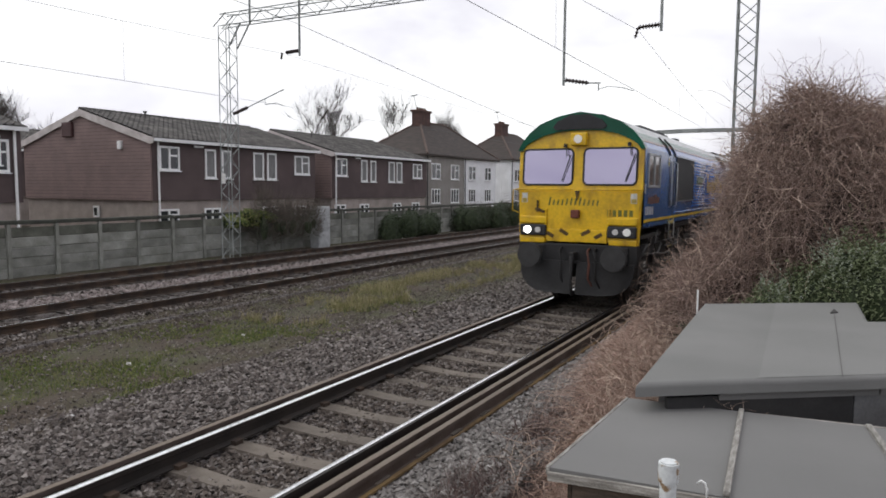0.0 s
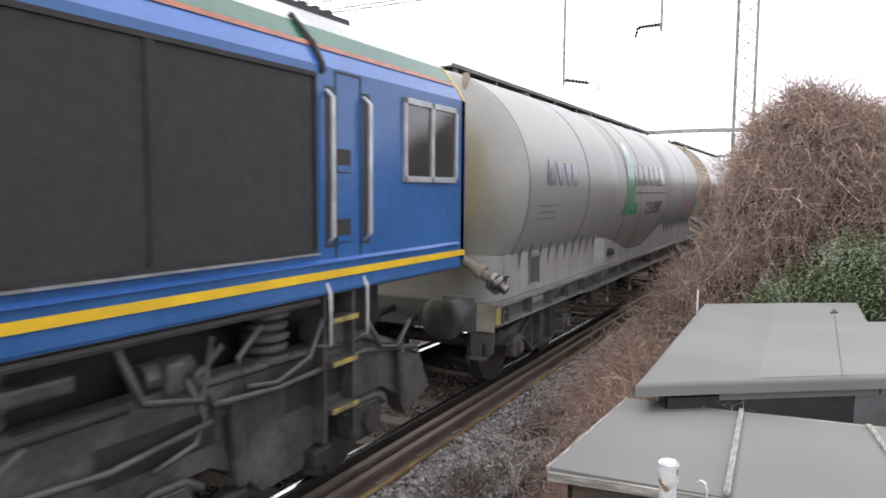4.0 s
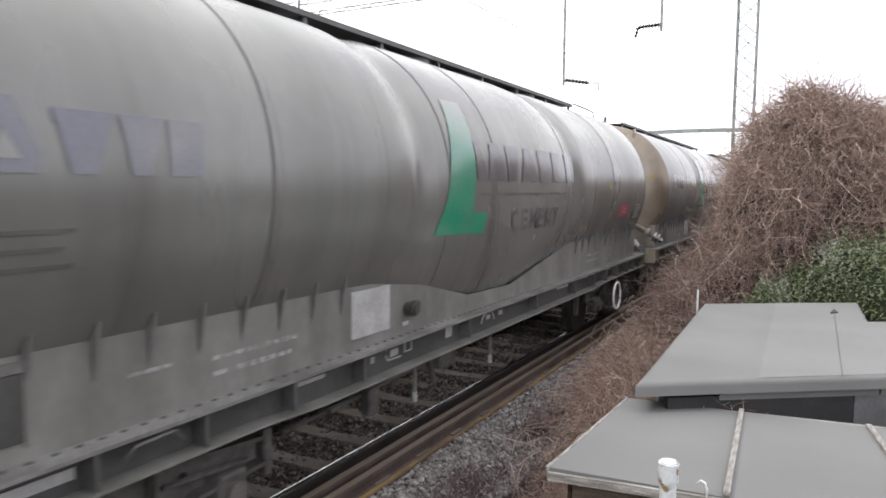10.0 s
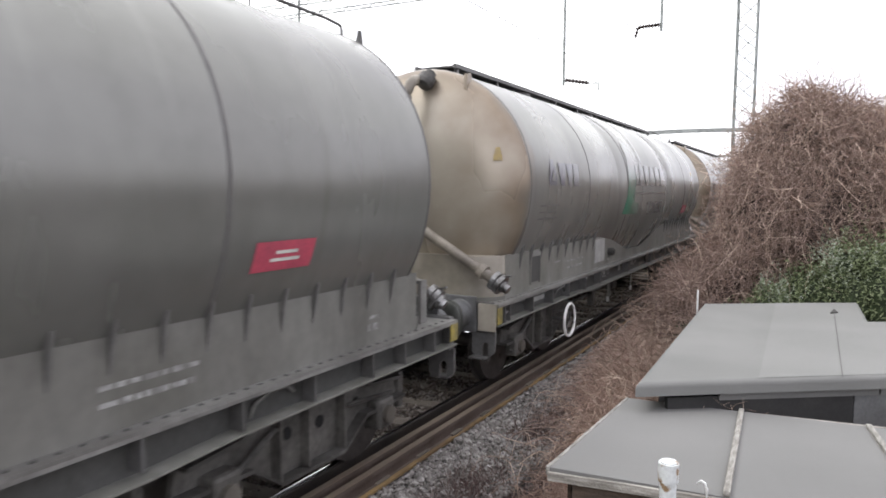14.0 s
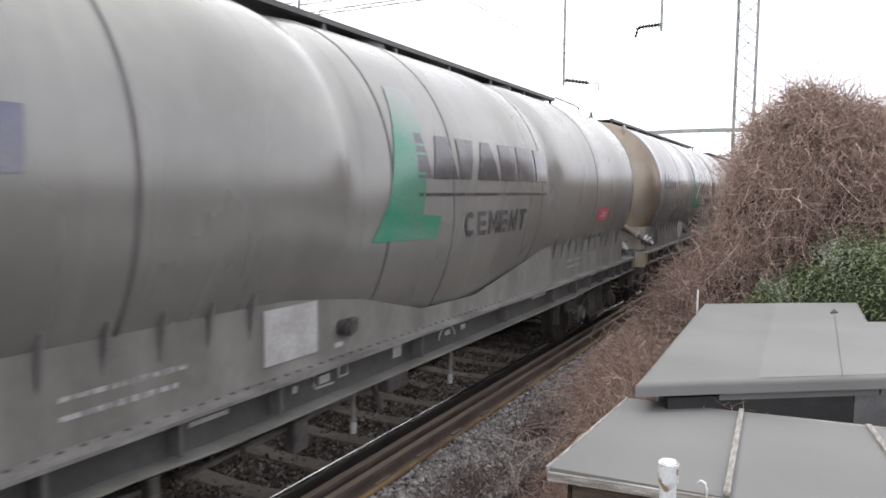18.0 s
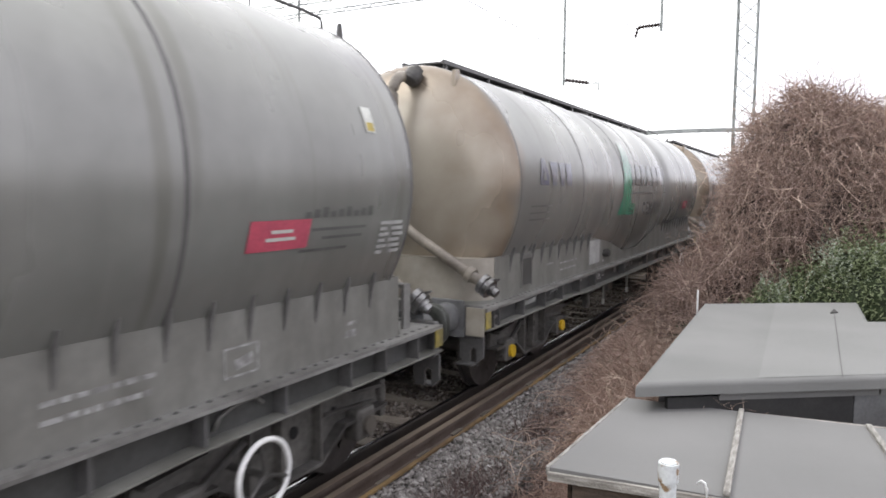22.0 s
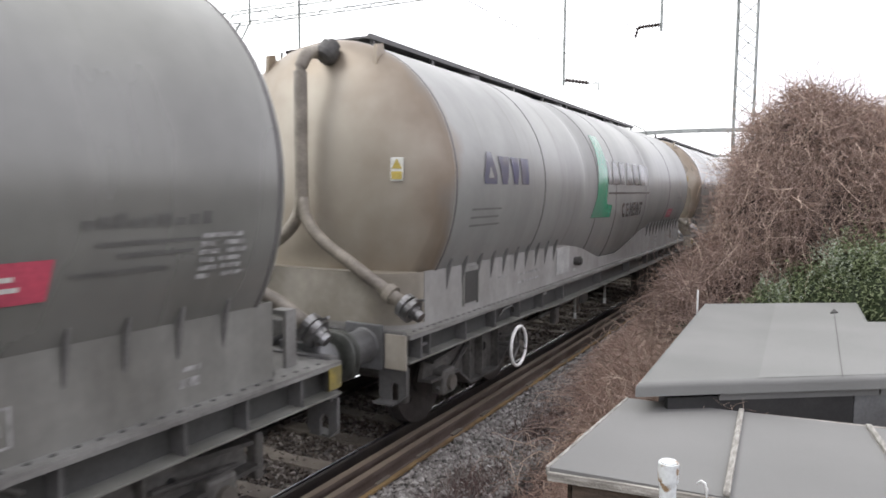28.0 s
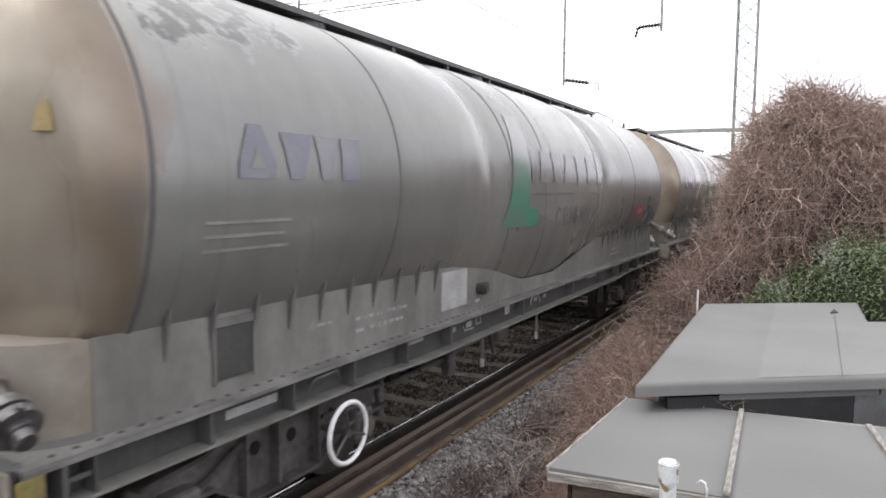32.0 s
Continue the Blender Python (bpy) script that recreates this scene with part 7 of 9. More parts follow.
        boxpart("valance_label", (s * 1.3125, 6.07, 1.715), (0.004, 0.14, 0.06), M_STICK, L)
        boxpart("valance_label", (s * 1.3125, 6.23, 1.717), (0.004, 0.14, 0.06), M_STICKY, L)
    for y0, y1 in ((2.5, 3.1), (11.9, 12.48), (16.9, 17.35)):
        for s in (-1, 1):
            st = thing_part("cab_steps", L)
            for y in (y0, y1):
                bm = B()
                tube(bm, [(s * 1.30, y, 1.72), (s * 1.34, y, 1.65), (s * 1.34, y, 1.28), (s * 1.22, y, 1.26)], 0.0125, 6)
                part("step_rail", bm, M_RAILW, st)
            for y in (y0 + 0.05, y1 - 0.05):
                boxpart("step_side", (s * 1.17, y, 1.08), (0.16, 0.03, 1.1), M_BOGIE, st)
            for z in (1.43, 1.11, 0.76):
                boxpart("tread", (s * 1.21, (y0 + y1) / 2, z), (0.18, y1 - y0 - 0.14, 0.03), M_BOGIE, st)
                boxpart("tread_edge", (s * 1.302, (y0 + y1) / 2, z), (0.012, y1 - y0 - 0.14, 0.035), M_TREAD, st)
            if y0 < 3:
                bm = B()
                prism(bm, [(y0 - 0.03, 1.755), (y0 - 0.03, 1.635), (y1, 1.635), (y1 + 0.03, 1.80), (y1 - 0.04, 1.765), (y1 - 0.09, 1.705), (y0 + 0.08, 1.695), (y0 + 0.03, 1.745)], s * 1.324, s * 1.336)
                part("sill_patch", bm, mat("pale_yellow_sill", (0.58, 0.47, 0.12), 0.5, 0, (0.42, 0.34, 0.10), 8.0), st, "pale yellow lip under the door")


# ---- tank wagon: y = 0 at the front flange, body to y = 14.0 ----
def tank_shape(y):
    """Belly depth and squareness of the section at y."""
    t = max(0.0, 1 - abs(y - 6.75) / 2.5)
    t = min(1.0, t * 1.25)
    return 1.50 + 0.22 * t, 2.0 + 0.3 * t


def tank_knuckle(y, r=1.42):
    """Depth below the axis at which the upright cheek folds into the belly, and the belly's half width."""
    b, n = tank_shape(y)
    d = 0.48 * max(0.0, 1 - abs(y - 6.8) / 2.3)
    return d, r / (1 - (d / b) ** n) ** (1 / n)


def tank_waist(y, below=0.0):
    """How far the skin draws in where the end barrels run into the deeper middle; it dies out below the axis."""
    u = min(1.0, (4.8 - y) / 0.45 if y < 4.8 else (y - 4.8) / 0.9 if y < 6.9 else (8.95 - y) / 0.9 if y < 8.95 else (y - 8.95) / 0.45)
    return 1 - 0.042 * (1 - u) ** 2 * max(0.0, 1 - below / 0.8)


def tank_x(y, z, r=1.42, zc=2.43):
    b, n = tank_shape(y)
    d, R = tank_knuckle(y)
    k = tank_waist(y, zc - z if z < zc else 0.0)
    if z >= zc:
        return k * r * math.sqrt(max(0.0, 1 - ((z - zc) / 1.41 / k) ** 2))
    if zc - z < d:
        return k * r
    return k * R * max(0.0, 1 - ((zc - z) / b) ** n) ** (1 / n)


def tank_ring(y, k=1.0, zc=2.43, N=56):
    b, n = tank_shape(y)
    d, R = tank_knuckle(y)
    e = d if d > 0.2 else 0.334
    fold = math.asin((e / b) ** (n / 2))
    out = []
    for i in range(N):
        a = 2 * math.pi * i / N
        j = i - N // 2
        if j <= 0:
            x, z = tank_waist(y) * 1.42 * math.cos(a), tank_waist(y) * 1.41 * math.sin(a)
        elif j == 1 or j == N // 2 - 1:
            x, z = (-1 if j == 1 else 1) * tank_x(y, 2.43 - 0.503 * e), -0.503 * e
        else:
            q = fold + (math.pi - 2 * fold) * (j - 2) / (N // 2 - 4)
            c, s = -math.cos(q), math.sin(q)
            z = -b * abs(s) ** (2 / n)
            x = tank_waist(y, -z) * R * math.copysign(abs(c) ** (2 / n), c)
        out.append((x * k, y, zc + z * k))
    return out


def dome_rings(y0, sgn, depth=0.62):
    return [[(x, y0 + sgn * depth * math.sin(a), z) for x, _, z in tank_ring(y0 if 0 < y0 < 14 else 1, math.cos(a))] for a in [radians(q) for q in (0, 12, 24, 36, 48, 60, 70, 78, 84, 88.5)]]


def END_Y(x, z):
    """Where the front dome's skin lies at (x, z)."""
    q = math.hypot(x / 1.42, (z - 2.43) / 1.41)
    return 0.62 - 0.43 * math.sqrt(max(0.0, 1 - q * q))


def on_tank(bm, poly, lift=0.005, step=0.08):
    """A flat sign shape in (y, z) laid onto the tank's side."""
    vs = [bm.verts.new((0, y, z)) for y, z in poly]
    bm.faces.new(vs)
    zs = [z for _, z in poly]
    z = min(zs) + step
    while z < max(zs) - 0.01:
        bmesh.ops.bisect_plane(bm, geom=bm.verts[:] + bm.edges[:] + bm.faces[:], plane_co=(0, 0, z), plane_no=(0, 0, 1))
        z += step
    y = min(p[0] for p in poly) + 0.12
    while y < max(p[0] for p in poly) - 0.02:
        bmesh.ops.bisect_plane(bm, geom=bm.verts[:] + bm.edges[:] + bm.faces[:], plane_co=(0, y, 0), plane_no=(0, 1, 0))
        y += 0.12


def wrap(bm, lift=0.006):
    for v in bm.verts:
        v.co.x = tank_x(v.co.y, v.co.z) + lift
    bmesh.ops.remove_doubles(bm, verts=bm.verts[:], dist=0.0005)
    bmesh.ops.recalc_face_normals(bm, faces=bm.faces[:])
    if bm.faces and sum(f.normal.x for f in bm.faces) < 0:
        bmesh.ops.reverse_faces(bm, faces=bm.faces[:])
    for f in bm.faces:
        f.smooth = True


# bold block capitals as strokes in a unit cell
E_STROKES = [[(0, 0), (0.28, 0), (0.28, 1), (0, 1)]] + [[(0.28, v), (0.9, v), (0.9, v + 0.2), (0.28, v + 0.2)] for v in (0, 0.4, 0.8)]
C_ARC = [radians(a) for a in range(45, 316, 30)]
LETTERS = {
    "C": [[(0.52 + r * 0.52 * math.cos(q), 0.5 + r * 0.52 * math.sin(q)) for r, q in ((1, a), (1, b), (0.55, b), (0.55, a))] for a, b in zip(C_ARC, C_ARC[1:])],
    "E": E_STROKES,
    "M": [[(0, 0), (0.25, 0), (0.25, 1), (0, 1)], [(0.85, 0), (1.1, 0), (1.1, 1), (0.85, 1)], [(0.25, 1), (0.25, 0.7), (0.55, 0.2), (0.55, 0.5)], [(0.85, 1), (0.55, 0.5), (0.55, 0.2), (0.85, 0.7)]],
    "N": [[(0, 0), (0.25, 0), (0.25, 1), (0, 1)], [(0.75, 0), (1.0, 0), (1.0, 1), (0.75, 1)], [(0.25, 1), (0.25, 0.58), (0.75, 0), (0.75, 0.42)]],
    "T": [[(0, 0.8), (1, 0.8), (1, 1), (0, 1)], [(0.36, 0), (0.64, 0), (0.64, 0.8), (0.36, 0.8)]],
}


def build_wagon():
    W = thing("cement_tank_wagon", "dusty grey bogie cement tank wagon with green and dark markings", "tank wagon", "cement tank wagons")
    ys = [0.62, 0.8, 1.6, 2.4, 3.2, 4.0, 4.3, 4.42, 4.54, 4.64, 4.72, 4.8, 4.92, 5.06, 5.2, 5.4, 5.6, 5.8, 6.2, 6.5, 6.8, 7.1, 7.4, 7.8, 8.1, 8.35, 8.55, 8.72, 8.85, 8.95, 9.03, 9.11, 9.2, 9.3, 9.4, 9.8, 10.6, 11.4, 12.2, 13.0, 13.15]
    bm = B()
    loft(bm, [tank_ring(y) for y in ys], cap=False)
    bm.verts.ensure_lookup_table()
    for k in range(len(ys) - 1):
        for j in (30, 54):
            e = bm.edges.get((bm.verts[k * 56 + j], bm.verts[k * 56 + 56 + j]))
            if e and 5.5 < ys[k] and ys[k + 1] < 8.1:
                e.smooth = False
    part("tank_barrel", bm, M_SHELL, W)
    bm = B()
    loft(bm, dome_rings(0.62, -1, 0.43), cap=False)
    bm.faces.new([v for v in bm.verts[-56:]])
    part("tank_end", bm, M_SHELL, W, "domed end stained tan by cement")
    bm = B()
    loft(bm, dome_rings(13.15, 1, 0.45), cap=False)
    bm.faces.new([v for v in bm.verts[-56:]])
    part("tank_end", bm, M_TANK, W)
    for y in (0.66, 2.98, 5.28, 6.29, 8.62, 10.9, 13.17):
        bm = B()
        loft(bm, [tank_ring(y - 0.018, 1.0), tank_ring(y - 0.010, 1.003), tank_ring(y + 0.010, 1.003), tank_ring(y + 0.018, 1.0)], cap=False)
        part("weld_band", bm, mat("seam_grey", (0.105, 0.102, 0.098), 0.5, random_offset=True), W)
    # saddle skirts with gussets
    for s in (-1, 1):
        bm = B()
        prism(bm, [(0.45, 1.12), (13.32, 1.12), (13.32, 1.64), (9.4, 1.64), (7.2, 1.28), (6.1, 1.30), (4.62, 1.64), (0.45, 1.635)], s * 1.185, s * 1.20)
        skirt = part("skirt", bm, M_SKIRT, W)
        for y in [0.88, 1.21, 1.56, 1.90, 2.23, 2.57, 2.91, 3.25, 3.59, 3.93] + [9.62, 9.94, 10.27, 10.59, 10.91, 11.22, 11.55, 11.88, 12.21, 12.55, 12.89]:
            bm = B()
            a = [bm.verts.new(p) for p in ((s * 1.20, y - 0.010, 1.42), (s * 1.262, y - 0.010, 1.72), (s * 1.20, y - 0.010, 1.72))]
            b = [bm.verts.new((v.co.x, y + 0.010, v.co.z)) for v in a]
            bm.faces.new(a)
            bm.faces.new(b[::-1])
            for i in range(3):
                bm.faces.new((a[i], b[i], b[(i + 1) % 3], a[(i + 1) % 3]))
            bmesh.ops.recalc_face_normals(bm, faces=bm.faces[:])
            part("gusset", bm, mat("gusset_grey", (0.15, 0.147, 0.14), 0.6), skirt)
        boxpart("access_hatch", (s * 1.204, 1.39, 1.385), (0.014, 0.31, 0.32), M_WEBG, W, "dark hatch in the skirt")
        for q in (0.165, -0.165):
            boxpart("hatch_frame", (s * 1.206, 1.39 + q, 1.40), (0.024, 0.02, 0.40), M_SKIRT, W)
        boxpart("hatch_frame", (s * 1.207, 1.39, 1.575), (0.022, 0.31, 0.05), M_FLANGE, W, "pale lintel over the hatch")
        boxpart("document_panel", (s * 1.204, 4.32, 1.40), (0.012, 0.54, 0.37), M_PALEP, W, "pale blank panel")
        bm = B()
        rod(bm, (s * 1.2, 4.88, 1.34), (s * 1.29, 4.88, 1.34), 0.062, 14)
        rod(bm, (s * 1.29, 4.88, 1.34), (s * 1.31, 4.88, 1.34), 0.045, 14)
        box(bm, (s * 1.23, 4.98, 1.345), (0.06, 0.1, 0.11), bevel=0.015)
        part("valve", bm, M_BOGIE, W)
        boxpart("valve_plate", (s * 1.203, 4.85, 1.215), (0.006, 0.10, 0.035), M_PALEP, W, "small pale plate under the valve")
    # rounded skirt ends under the domes
    for y, d in ((0.45, -1), (13.32, 1)):
        plan = [(1.1925, y)] + [(1.1925 - 0.38 * (1 - math.cos(a)), y + d * (0.36 if d < 0 else 0.05) * math.sin(a)) for a in [radians(15 * k) for k in range(1, 7)]]
        plan += [(-x, yy) for x, yy in reversed(plan)]
        bm = B()
        loft(bm, [[(x, yy, 1.12) for x, yy in plan], [(x, yy, 1.635) for x, yy in plan]], close=False)
        top = [bm.verts.new((x * 0.99, yy, 1.625)) for x, yy in plan]
        bm.faces.new(top)
        part("end_skirt", bm, M_ENDSK if d < 0 else M_SKIRT, W)
        bm = B()
        loft(bm, [[(x * 1.01, yy + d * 0.005, 1.115) for x, yy in plan], [(x * 1.01, yy + d * 0.005, 1.17) for x, yy in plan]], close=False)
        part("skirt_foot", bm, M_SKIRT, W)
    # underframe
    deck = thing_part("underframe", W)
    boxpart("deck", (0, 6.97, 1.115), (2.62, 13.9, 0.03), M_FLANGE, deck)
    for s in (-1, 1):
        bm = B()
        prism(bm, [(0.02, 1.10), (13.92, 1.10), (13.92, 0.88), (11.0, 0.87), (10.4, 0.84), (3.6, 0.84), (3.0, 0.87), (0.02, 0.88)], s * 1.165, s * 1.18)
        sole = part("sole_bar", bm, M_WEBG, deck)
        bm = B()
        box(bm, (s * 1.246, 6.97, 1.10), (0.13, 13.9, 0.022))
        part("flange", bm, M_FLANGE, sole)
        bm = B()
        prism(bm, [(0.02, 0.895), (3.0, 0.885), (3.6, 0.855), (10.4, 0.855), (11.0, 0.885), (13.92, 0.895), (13.92, 0.88), (11.0, 0.87), (10.4, 0.84), (3.6, 0.84), (3.0, 0.87), (0.02, 0.88)], s * 1.181, s * 1.31)
        part("flange", bm, M_SKIRT, sole)
        for y in (0.39, 1.12, 1.84, 2.53, 3.3, 4.11, 5.95, 7.85, 9.4, 10.38, 11.1, 11.79, 12.51, 12.99, 13.5):
            boxpart("rib", (s * 1.238, y, 0.99), (0.115, 0.02, 0.2), M_SOLE, sole)
        bm = B()
        for k in range(112):
            rod(bm, (s * 1.238, 0.2 + k * 0.122, 1.11), (s * 1.238, 0.2 + k * 0.122, 1.135), 0.017, 6)
        tagged(part("rivets", bm, M_RIVET, sole), kind="stuff")
        boxpart("end_plate", (s * 1.205, -0.045, 0.99), (0.21, 0.02, 0.30), M_ENDSK, deck, "dusty tan corner plate")
        boxpart("end_plate", (s * 1.314, 0.05, 1.0), (0.01, 0.13, 0.18), M_PALEY, deck, "small yellow end panel")
        boxpart("rib", (s * 1.25, 0.22, 0.99), (0.115, 0.02, 0.2), M_SOLE, sole)
        boxpart("rib", (s * 1.262, 0.305, 0.995), (0.02, 0.15, 0.025), M_SOLE, sole)
        boxpart("end_plate", (s * 1.314, 13.84, 1.02), (0.01, 0.14, 0.16), M_PALEY, deck, "small yellow end panel")
        for y, w in ((3.6, 0.3), (9.17, 0.56)):
            boxpart("stencil_bar", (s * 1.1825, y, 1.01), (0.004, w, 0.03), M_PALEP, deck)
        bm = B()
        tube(bm, [(s * 1.27, 2.0, 0.98), (s * 1.29, 2.06, 1.05), (s * 1.29, 2.3, 1.06), (s * 1.27, 2.38, 0.98)], 0.012, 6)
        part("grab_handle", bm, M_SOLE, deck)
        bm = B()
        tube(bm, [(s * 1.20, 11.24, 0.92), (s * 1.21, 11.28, 1.00), (s * 1.215, 11.42, 1.05), (s * 1.215, 11.58, 1.05), (s * 1.20, 11.66, 0.99)], 0.013, 8)
        part("grab_handle", bm, M_FLANGE, deck)
        # painted frame marks: outlined plates, an arch and small squares
        for y, w, h in ((4.70, 0.12, 0.06), (5.70, 0.13, 0.10), (6.62, 0.10, 0.05), (6.96, 0.10, 0.05), (1.56, 0.46, 0.06), (4.37, 0.05, 0.05)):
            boxpart("stencil_plate", (s * 1.1825, y, 0.985), (0.004, w, h), M_PALEP, deck)
        bm = B()
        tube(bm, [(s * 1.183, 6.61 + 0.16 * math.cos(a), 0.935 + 0.12 * math.sin(a)) for a in [radians(20 * k) for k in range(0, 10)]], 0.011, 5)
        part("stencil_arch", bm, M_PALEP, deck)
        bm = B()
        tube(bm, [(s * 1.183, 4.58, 1.03), (s * 1.183, 4.56, 0.98), (s * 1.183, 4.60, 0.935), (s * 1.183, 4.80, 0.93)], 0.010, 5)
        part("stencil_hook", bm, M_PALEP, deck)
        bm = B()
        tube(bm, [(s * 1.183, 4.87, 1.05), (s * 1.183, 4.87, 0.955), (s * 1.183, 4.98, 0.955), (s * 1.183, 4.98, 1.05)], 0.010, 5)
        part("stencil_outline", bm, M_PALEP, deck)
        # brake gear hung behind the sole bar
        bm = B()
        rod(bm, (s * 0.95, 4.1, 0.60), (s * 0.95, 6.9, 0.74), 0.028, 6)
        rod(bm, (s * 0.8, 3.7, 0.52), (s * 0.8, 6.2, 0.58), 0.022, 6)
        rod(bm, (s * 1.02, 5.5, 0.84), (s * 1.02, 5.7, 0.46), 0.03, 6)
        box(bm, (s * 0.98, 5.95, 0.66), (0.14, 0.34, 0.2), bevel=0.03)
        box(bm, (s * 1.0, 4.6, 0.56), (0.1, 0.16, 0.24), bevel=0.02)
        part("brake_lever", bm, M_WBOGIE, deck)
        for y in (5.1, 6.75):
            bm = B()
            rod(bm, (s * 1.15, y, 0.86), (s * 1.15, y, 0.52), 0.02, 8)
            drain = part("drain_pipe", bm, M_SKIRT, deck)
            bm = B()
            rod(bm, (s * 1.15, y, 0.53), (s * 1.15, y, 0.44), 0.026, 8)
            part("pipe_tip", bm, M_PALEP, drain, "white painted tip")
    bm = B()
    box(bm, (0, 6.97, 0.95), (0.5, 13.2, 0.26))
    for y in (3.5, 5.0, 7.0, 9.0, 10.5):
        box(bm, (0, y, 0.98), (2.3, 0.12, 0.18))
    part("centre_sill", bm, M_DARK, deck)
    bm = B()
    rod(bm, (-0.5, 6.3, 0.72), (0.5, 6.3, 0.72), 0.2, 16)
    rod(bm, (0.2, 7.2, 0.68), (0.2, 8.1, 0.68), 0.17, 16)
    part("air_reservoir", bm, M_BOGIE, deck)
    bm = B()
    for x in (-0.35, 0.35):
        rod(bm, (x, 2.5, 0.62), (x, 11.5, 0.62), 0.025, 6)
    part("brake_rigging", bm, M_BOGIE, deck)
    for yc in (1.95, 12.0):
        b = thing_part("bogie", W)
        for s in (-1, 1):
            bm = B()
            prism(bm, [(yc - 1.25, 0.52), (yc - 1.2, 0.70), (yc - 0.75, 0.74), (yc - 0.45, 0.88), (yc + 0.45, 0.88), (yc + 0.75, 0.74), (yc + 1.2, 0.70), (yc + 1.25, 0.52),
                       (yc + 0.66, 0.50), (yc + 0.36, 0.30), (yc - 0.36, 0.30), (yc - 0.66, 0.50)], s * 0.98, s * 1.03)
            fr = part("side_frame", bm, M_WBOGIE, b)
            for line in ([(-1.25, 0.52), (-0.66, 0.50), (-0.36, 0.30), (0.36, 0.30), (0.66, 0.50), (1.25, 0.52)], [(-1.2, 0.70), (-0.75, 0.74), (-0.45, 0.87), (0.45, 0.87), (0.75, 0.74), (1.2, 0.70)]):
                bm = B()
                prism(bm, [(yc + y, z) for y, z in line] + [(yc + y, z + 0.028) for y, z in reversed(line)], s * 1.031, s * 1.13)
                part("frame_flange", bm, M_BOGIE, fr)
            for a, z0, z1 in ((-0.37, 0.33, 0.87), (-0.06, 0.33, 0.87), (0.37, 0.33, 0.87)):
                boxpart("frame_rib", (s * 1.075, yc + a, (z0 + z1) / 2), (0.085, 0.022, z1 - z0), M_WBOGIE, fr)
            # near-black discs paint the shade inside the frame's lightening holes
            for a, z in ((-0.22, 0.62), (0.15, 0.60), (0.62, 0.64)):
                bm = B()
                rod(bm, (s * 1.02, yc + a, z), (s * 1.036, yc + a, z), 0.05 if z < 0.63 else 0.03, 14)
                part("lightening_hole", bm, mat("hollow_dark", (0.008, 0.008, 0.008), 0.9), fr)
            bm = B()
            rod(bm, (s * 1.09, yc - 1.05, 0.40), (s * 1.09, yc - 0.4, 0.72), 0.024, 6)
            part("brace", bm, M_BOGIE, fr)
            bm = B()
            rod(bm, (s * 1.09, yc + 0.42, 0.66), (s * 1.09, yc + 1.08, 0.60), 0.02, 6)
            part("brace", bm, M_BOGIE, fr)
            for a in (-0.91, 0.91):
                bm = B()
                box(bm, (s * 1.08, yc + a, 0.47), (0.16, 0.24, 0.26), bevel=0.03)
                part("axle_box", bm, M_WBOGIE, b)
                bm = B()
                rod(bm, (s * 1.14, yc + a, 0.46), (s * 1.2, yc + a, 0.46), 0.075, 18)
                part("axle_cap", bm, M_CAP, b, "round axle end cap")
            for a in (-1.42, 1.42, -0.42, 0.42):
                boxpart("brake_block", (s * 0.93, yc + a, 0.52), (0.1, 0.08, 0.34), M_WBOGIE, b, "", 0.02)
        boxpart("bolster", (0, yc, 0.72), (1.9, 0.4, 0.26), M_DARK, b)
    # hand brake wheel
    for y in (2.35, 11.5):
        hw = thing_part("hand_brake_wheel", W)
        hw.matrix_basis = pose(1.36, y, 0.59)
        bm = B()
        ring_y(bm, (0, 0, 0), 0.225, 0.019, 30, "x")
        part("rim", bm, M_WHITEP, hw, "white painted brake wheel")
        bm = B()
        for k in range(3):
            a = radians(-20 + 120 * k)
            rod(bm, (0, 0, 0), (0, 0.22 * math.cos(a), 0.22 * math.sin(a)), 0.012, 6)
        part("spokes", bm, M_BOGIE, hw)
        bm = B()
        rod(bm, (-0.36, 0, 0), (0.02, 0, 0), 0.025, 8)
        part("shaft", bm, M_BOGIE, hw)
    # roof walkway
    wk = thing_part("roof_walkway", W)
    bm = B()
    for x in (0.28, -0.28):
        box(bm, (x, 6.5, 3.91), (0.04, 11.2, 0.05))
    box(bm, (0, 6.5, 3.905), (0.52, 11.2, 0.02))
    part("walk_grating", bm, M_SOLE, wk)
    for k in range(10):
        for x in (-0.26, 0.26):
            boxpart("stand", (x, 1.0 + 1.22 * k, 3.84), (0.04, 0.05, 0.14), M_SOLE, wk)
    for y in (3.4, 6.8, 10.2):
        bm = B()
        rod(bm, (0, y, 3.8), (0, y, 3.92), 0.28, 18)
        part("fill_hatch", bm, M_SOLE, wk)
    for x in (-0.3, 0.3):
        bm = B()
        tube(bm, [(x, 12.1, 3.95), (x, 13.2, 3.93), (x, 13.42, 3.91), (x, 13.44, 3.86), (x, 13.44, 3.62)], 0.014, 6)
        part("end_rail", bm, M_SOLE, wk)
    bm = B()
    rod(bm, (0.56, 13.36, 3.50), (0.56, 13.36, 3.82), 0.06, 10, 0.022)
    part("end_vent", bm, M_SOLE, wk)
    # discharge pipework on the front end
    pw = thing_part("discharge_pipes", W)
    bm = B()
    bend = [(0.11 + 0.02 * math.cos(a), 0.24 - 0.19 * math.sin(a), 3.44 + 0.21 * math.cos(a)) for a in [radians(15 * k) for k in range(7)]]
